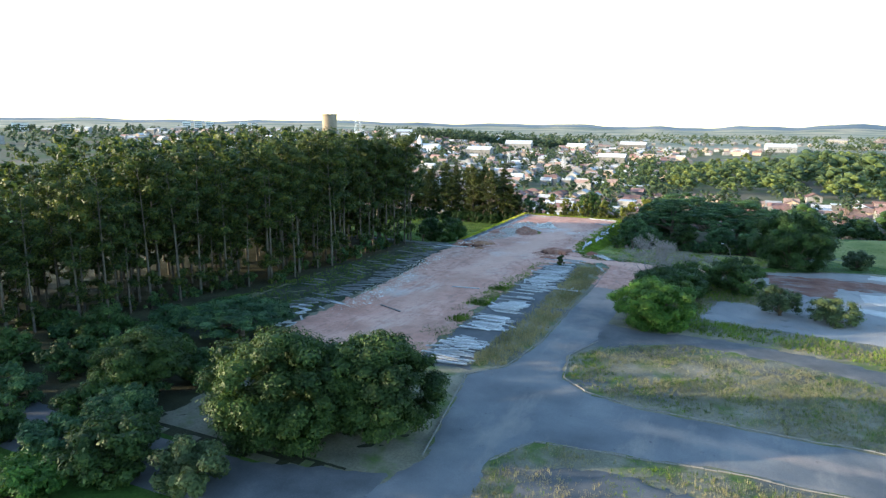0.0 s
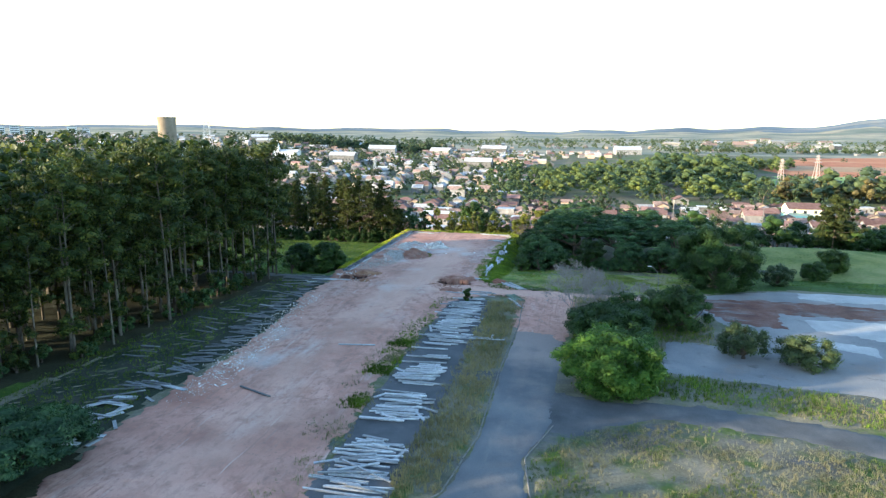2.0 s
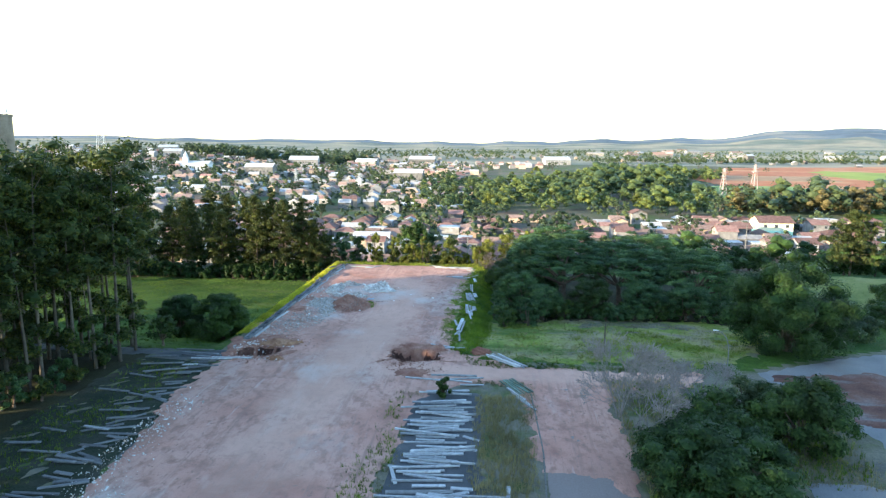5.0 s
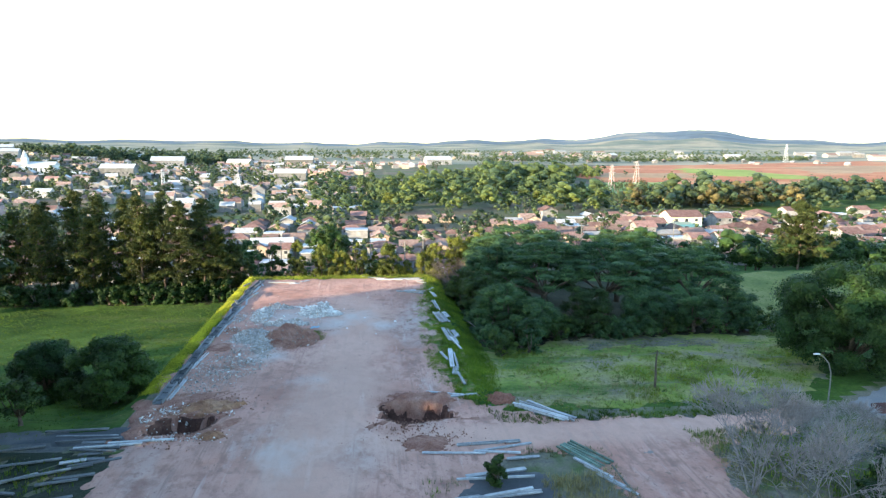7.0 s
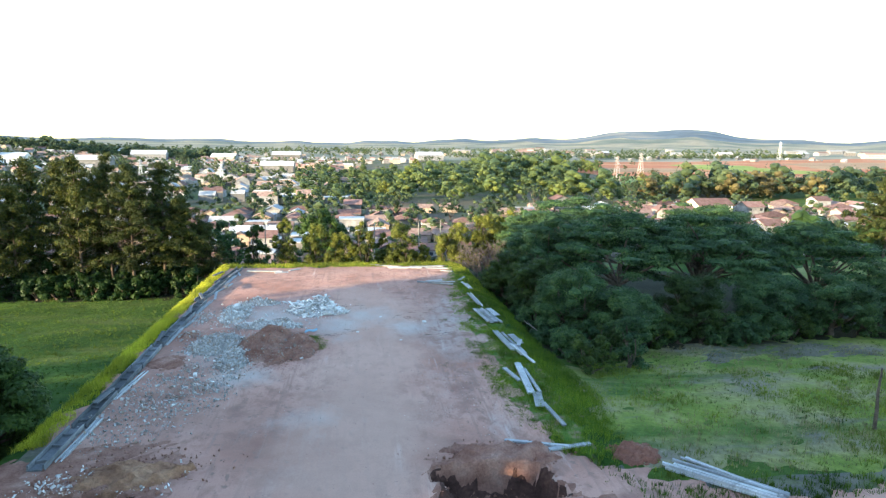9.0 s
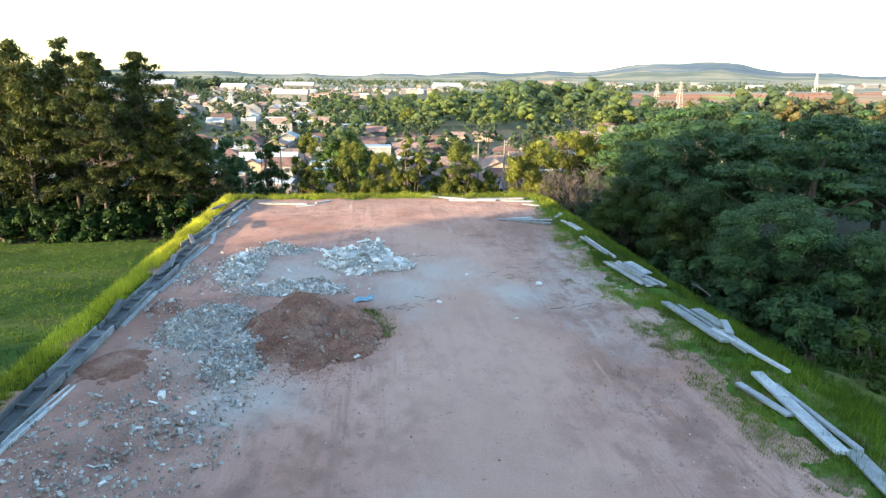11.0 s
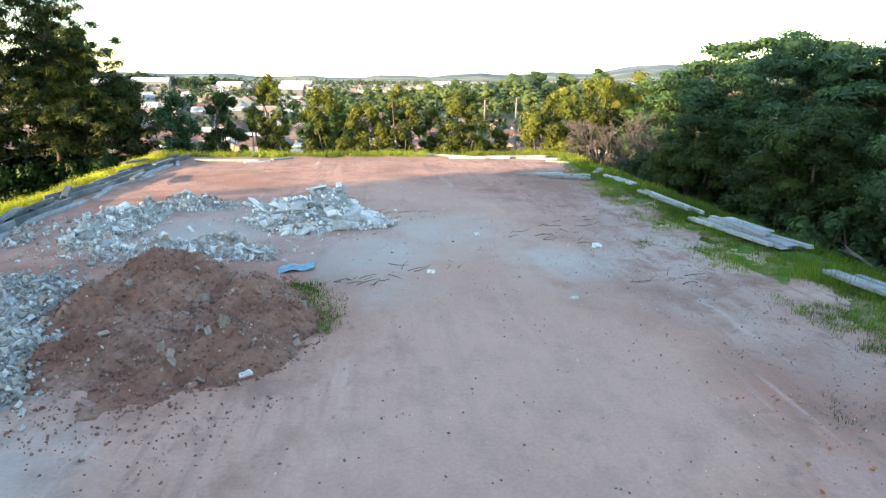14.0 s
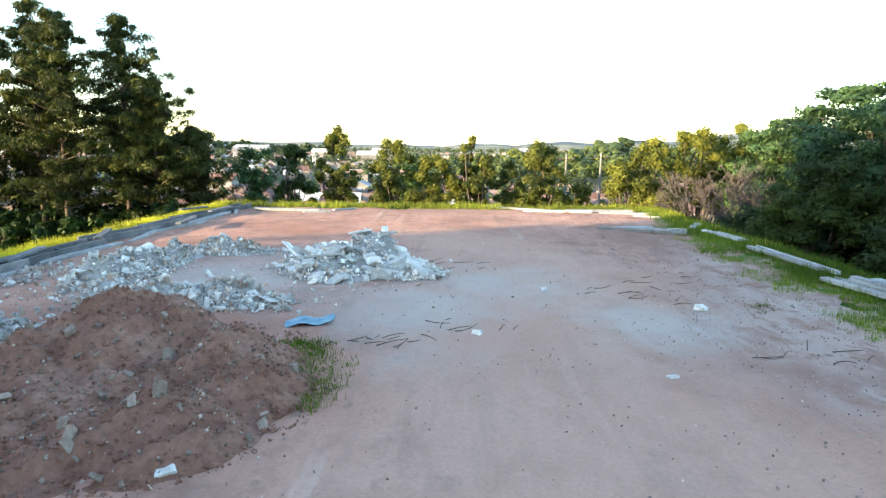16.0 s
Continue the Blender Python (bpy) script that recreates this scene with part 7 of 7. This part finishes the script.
KINDS = [house("house", "low house with a red clay tile roof", 10, 7, 3.0, M["tile"], M["plaster"]),
         house("house", "low house with a hipped clay tile roof", 11, 8, 3.0, M["tile"], M["plaster"], hip=True),
         house("house", "low house with a weathered brown roof", 9, 7, 3.0, M["tile_old"], M["ochre"]),
         house("house", "low house with a grey sheet roof", 10, 6, 3.1, M["sheet_roof"], M["plaster"]),
         house("house", "two-storey plastered house with a tile roof", 8, 8, 2.9, M["tile"], M["plaster"], 2),
         house("house", "white house with a flat roof", 9, 7, 3.2, M["white_roof"], M["plaster"], flat=True)]
rng_h = random.Random(801)
LOTS = []
for row in range(10):
    for col in range(42):
        x = -140 + col * 9.3 + rng_h.uniform(-1.2, 1.2)
        yy = 250 + row * 11.5 + rng_h.uniform(-1.5, 1.5) + 0.08 * x
        if math.hypot(x + 52.5, yy - 260) < 9 or math.hypot(x - 82, yy - 323) < 12 or math.hypot(x - 57, yy - 219) < 8 or (row > 5 and x > -20 and x < 40 and rng_h.random() < 0.5):
            continue
        if rng_h.random() < 0.84:
            LOTS.append((x, yy, rng_h.choice((0, 180, 90)) + rng_h.uniform(-3, 3), rng_h.uniform(0.66, 0.88)))
for k, (x, yy, rz, s) in enumerate(LOTS):
    kind = rng_h.choice((0, 0, 1, 1, 2, 2, 3, 4, 5))
    if k < 6:
        KINDS[k].matrix_basis = at(x, yy, rz, s)
    else:
        copy_thing(KINDS[kind], Matrix()).matrix_basis = at(x, yy, rz, s)


def far_town(n, seed, lo, hi, a0, a1, skip):
    """Roofs and walls too far off to be told apart, in one mesh."""
    rng = random.Random(seed)
    V, F, I = [], [], []
    for k in range(n):
        r, a = lo + (hi - lo) * rng.random() ** 0.9, radians(rng.uniform(a0, a1))
        x, y = -40 + r * math.sin(a), 80 + r * math.cos(a)
        if skip(x, y):
            continue
        w, d, h, t = rng.uniform(2.8, 5.4), rng.uniform(2.4, 4.2), rng.uniform(2.4, 4.6), rng.choice((0.1, 1.67)) + rng.uniform(-0.15, 0.15)
        z, c, s = hz(x, y), math.cos(t), math.sin(t)
        o = len(V)
        rise = rng.choice((0.2, 1.6, 1.9, 2.1))
        for px, py, pz in ((-w, -d, -1), (w, -d, -1), (w, d, -1), (-w, d, -1), (-w, -d, h), (w, -d, h), (w, d, h), (-w, d, h), (-w, 0, h + rise), (w, 0, h + rise)):
            V.append((x + c * px - s * py, y + s * px + c * py, z + pz))
        wall = rng.choice((0, 0, 0, 1))
        roof = rng.choice((2, 2, 3, 3, 4, 5)) if rise > 1 else rng.choice((4, 5))
        for f, m in (((0, 1, 5), wall), ((0, 5, 4), wall), ((1, 2, 6), wall), ((1, 6, 5), wall), ((2, 3, 7), wall), ((2, 7, 6), wall), ((3, 0, 4), wall), ((3, 4, 7), wall), ((5, 6, 9), wall), ((7, 4, 8), wall),
                     ((4, 5, 9), roof), ((4, 9, 8), roof), ((6, 7, 8), roof), ((6, 8, 9), roof)):
            F.append(tuple(o + i for i in f))
            I.append(m)
    me = mesh_of("distant_town", V, F, [M[q] for q in ("plaster", "ochre", "tile", "tile_old", "sheet_roof", "white_roof")], False, I)
    return tagged(piece("distant_town", me), "crowded low roofs and pale walls of a distant town", "town", kind="stuff")


far_town(900, 805, 300, 1050, -54, 5, lambda x, y: x > -45 and 370 < y < 900 or (y < 372 and x > -145))
far_town(90, 806, 1150, 1500, -15, 40, lambda x, y: False)
big = house("apartment_house", "pale yellow and mint two-storey house with a clay tile roof", 13, 9, 3.0, M["tile"], M["cream"], 2, False, False, at(81.5, 324, 2), category="house")
bm = bmesh.new()
box(bm, (0, 0, 1.2), (13.06, 9.06, 3.4))
part("lower_wall", bm, M["mint"], big, "mint green lower storey")


def hall(x, y, w, d, h, rz, label, roof="white_roof", wall="plaster"):
    return house("hall", label, w, d, h, M[roof], M[wall], 1, False, False, at(x, y, rz), "large buildings", "building")


for x, y, w, d, h, rz in ((-290, 900, 38, 20, 8, 8), (-215, 950, 30, 18, 7, -6), (-420, 800, 20, 12, 8, 15), (-250, 640, 26, 14, 9, 4), (-110, 640, 26, 14, 8, 0), (60, 1080, 40, 22, 8, 10), (-150, 1060, 40, 20, 8, 0), (-70.5, 281, 12, 7, 3.6, 4), (-480, 900, 24, 14, 8, 20), (-360, 1000, 28, 14, 7, -10)):
    hall(x, y, w, d, h, rz, "large white hall with a pale sheet roof", wall="plaster")
for k in range(34):
    r, a = rng_h.uniform(1500, 2300), radians(rng_h.uniform(8, 46))
    hall(-40 + r * math.sin(a), 80 + r * math.cos(a), rng_h.uniform(14, 44), rng_h.uniform(10, 20), rng_h.uniform(5, 10), rng_h.uniform(-20, 20), "distant pale industrial hall on the plain", rng_h.choice(("white_roof", "sheet_roof", "sheet_roof", "tile_old")))
for k in range(22):
    r, a = rng_h.uniform(700, 1100), radians(rng_h.uniform(-68, -42))
    hall(-40 + r * math.sin(a), 80 + r * math.cos(a), rng_h.uniform(8, 16), rng_h.uniform(6, 10), rng_h.uniform(4, 8), rng_h.uniform(-20, 20), "pale building on the town's hill", "sheet_roof")

# a white church with a slim tower and taller blocks on the town's skyline
church = thing("church", "white church with a slim pointed tower", "church", at(-312, 640, 6))
bm = bmesh.new()
box(bm, (0, 0, 3.5), (26, 12, 8), 0, 0.1)
part("nave", bm, M["bright_wall"], church)
bm = bmesh.new()
box(bm, (-9, -3, 6.5), (4.4, 4.4, 14), 0, 0.1)
bell = part("tower", bm, M["bright_wall"], church)
bm = bmesh.new()
bmesh.ops.create_cone(bm, cap_ends=True, segments=8, radius1=2.6, radius2=0.1, depth=6, matrix=Matrix.Translation((-9, -3, 16.5)))
part("spire", bm, M["bright_wall"], bell)
bm = bmesh.new()
for q in ((-13.5, -6.6), (13.5, -6.6), (13.5, 6.6), (-13.5, 6.6), (-13.5, 0), (13.5, 0)):
    bm.verts.new((q[0], q[1], 7.4 if q[1] else 10.2))
bm.verts.ensure_lookup_table()
for f in ((0, 1, 5, 4), (2, 3, 4, 5), (0, 4, 3), (1, 2, 5), (3, 2, 1, 0)):
    bm.faces.new([bm.verts[k] for k in f])
part("roof", bm, M["white_roof"], church)
for k in range(5):
    bm = bmesh.new()
    box(bm, (-4 + 3.6 * k, -6.05, 3.6), (1.1, 0.2, 3.0))
    part("window", bm, M["pane"], church)


def block(x, y, w, h, rz):
    top = thing("apartment_block", "pale many-storeyed block on the skyline", "building", at(x, y, rz), "blocks on the skyline")
    b = bmesh.new()
    box(b, (0, 0, h / 2 - 1), (w, w * 0.7, h + 2), 0, 0.1)
    part("wall", b, M["bright_wall"], top)
    b = bmesh.new()
    box(b, (0, 0, h + 0.4), (w + 0.6, w * 0.7 + 0.6, 0.8), 0, 0.1)
    part("roof", b, M["sheet_roof"], top)
    for st in range(int(h // 3.2)):
        b = bmesh.new()
        box(b, (0, -w * 0.35 - 0.05, 2 + 3.2 * st), (w * 0.84, 0.16, 1.2))
        part("window_band", b, M["pane"], top)


for px, r, w, h in ((-46.4, 1300, 14, 15), (-45.5, 1310, 14, 17), (-44.6, 1320, 14, 15), (-41.9, 1350, 15, 15), (-41.0, 1350, 12, 13), (-58.0, 1100, 20, 11), (-55.0, 1150, 16, 10)):
    block(r * math.sin(radians(px)), r * math.cos(radians(px)), w, h, -px)

# thin panels heaped beside the planting
for k in range(16):
    lay(rnd.choice((9, 9, 5, 3, 7)), -58.6 + rnd.gauss(0, 1.5), 76.0 + rnd.gauss(0, 3.2), rnd.gauss(15, 35), rnd.choice((0.0, 0.0, 0.12, 0.2)), rnd.uniform(-4, 4), "panels beside the planting")
# broken bricks and roots round the western pit
rubble("scatter of broken bricks and clods round the dug pit", [(-55.6, 142.0, 3.0, 1.6, 0.1), (-58.2, 140.6, 1.6, 1.8, 0.1), (-55.0, 136.4, 3.0, 0.8, 0.1)], 70, 706, smallest=0.10, largest=0.34, fines=900, stray=0.4)
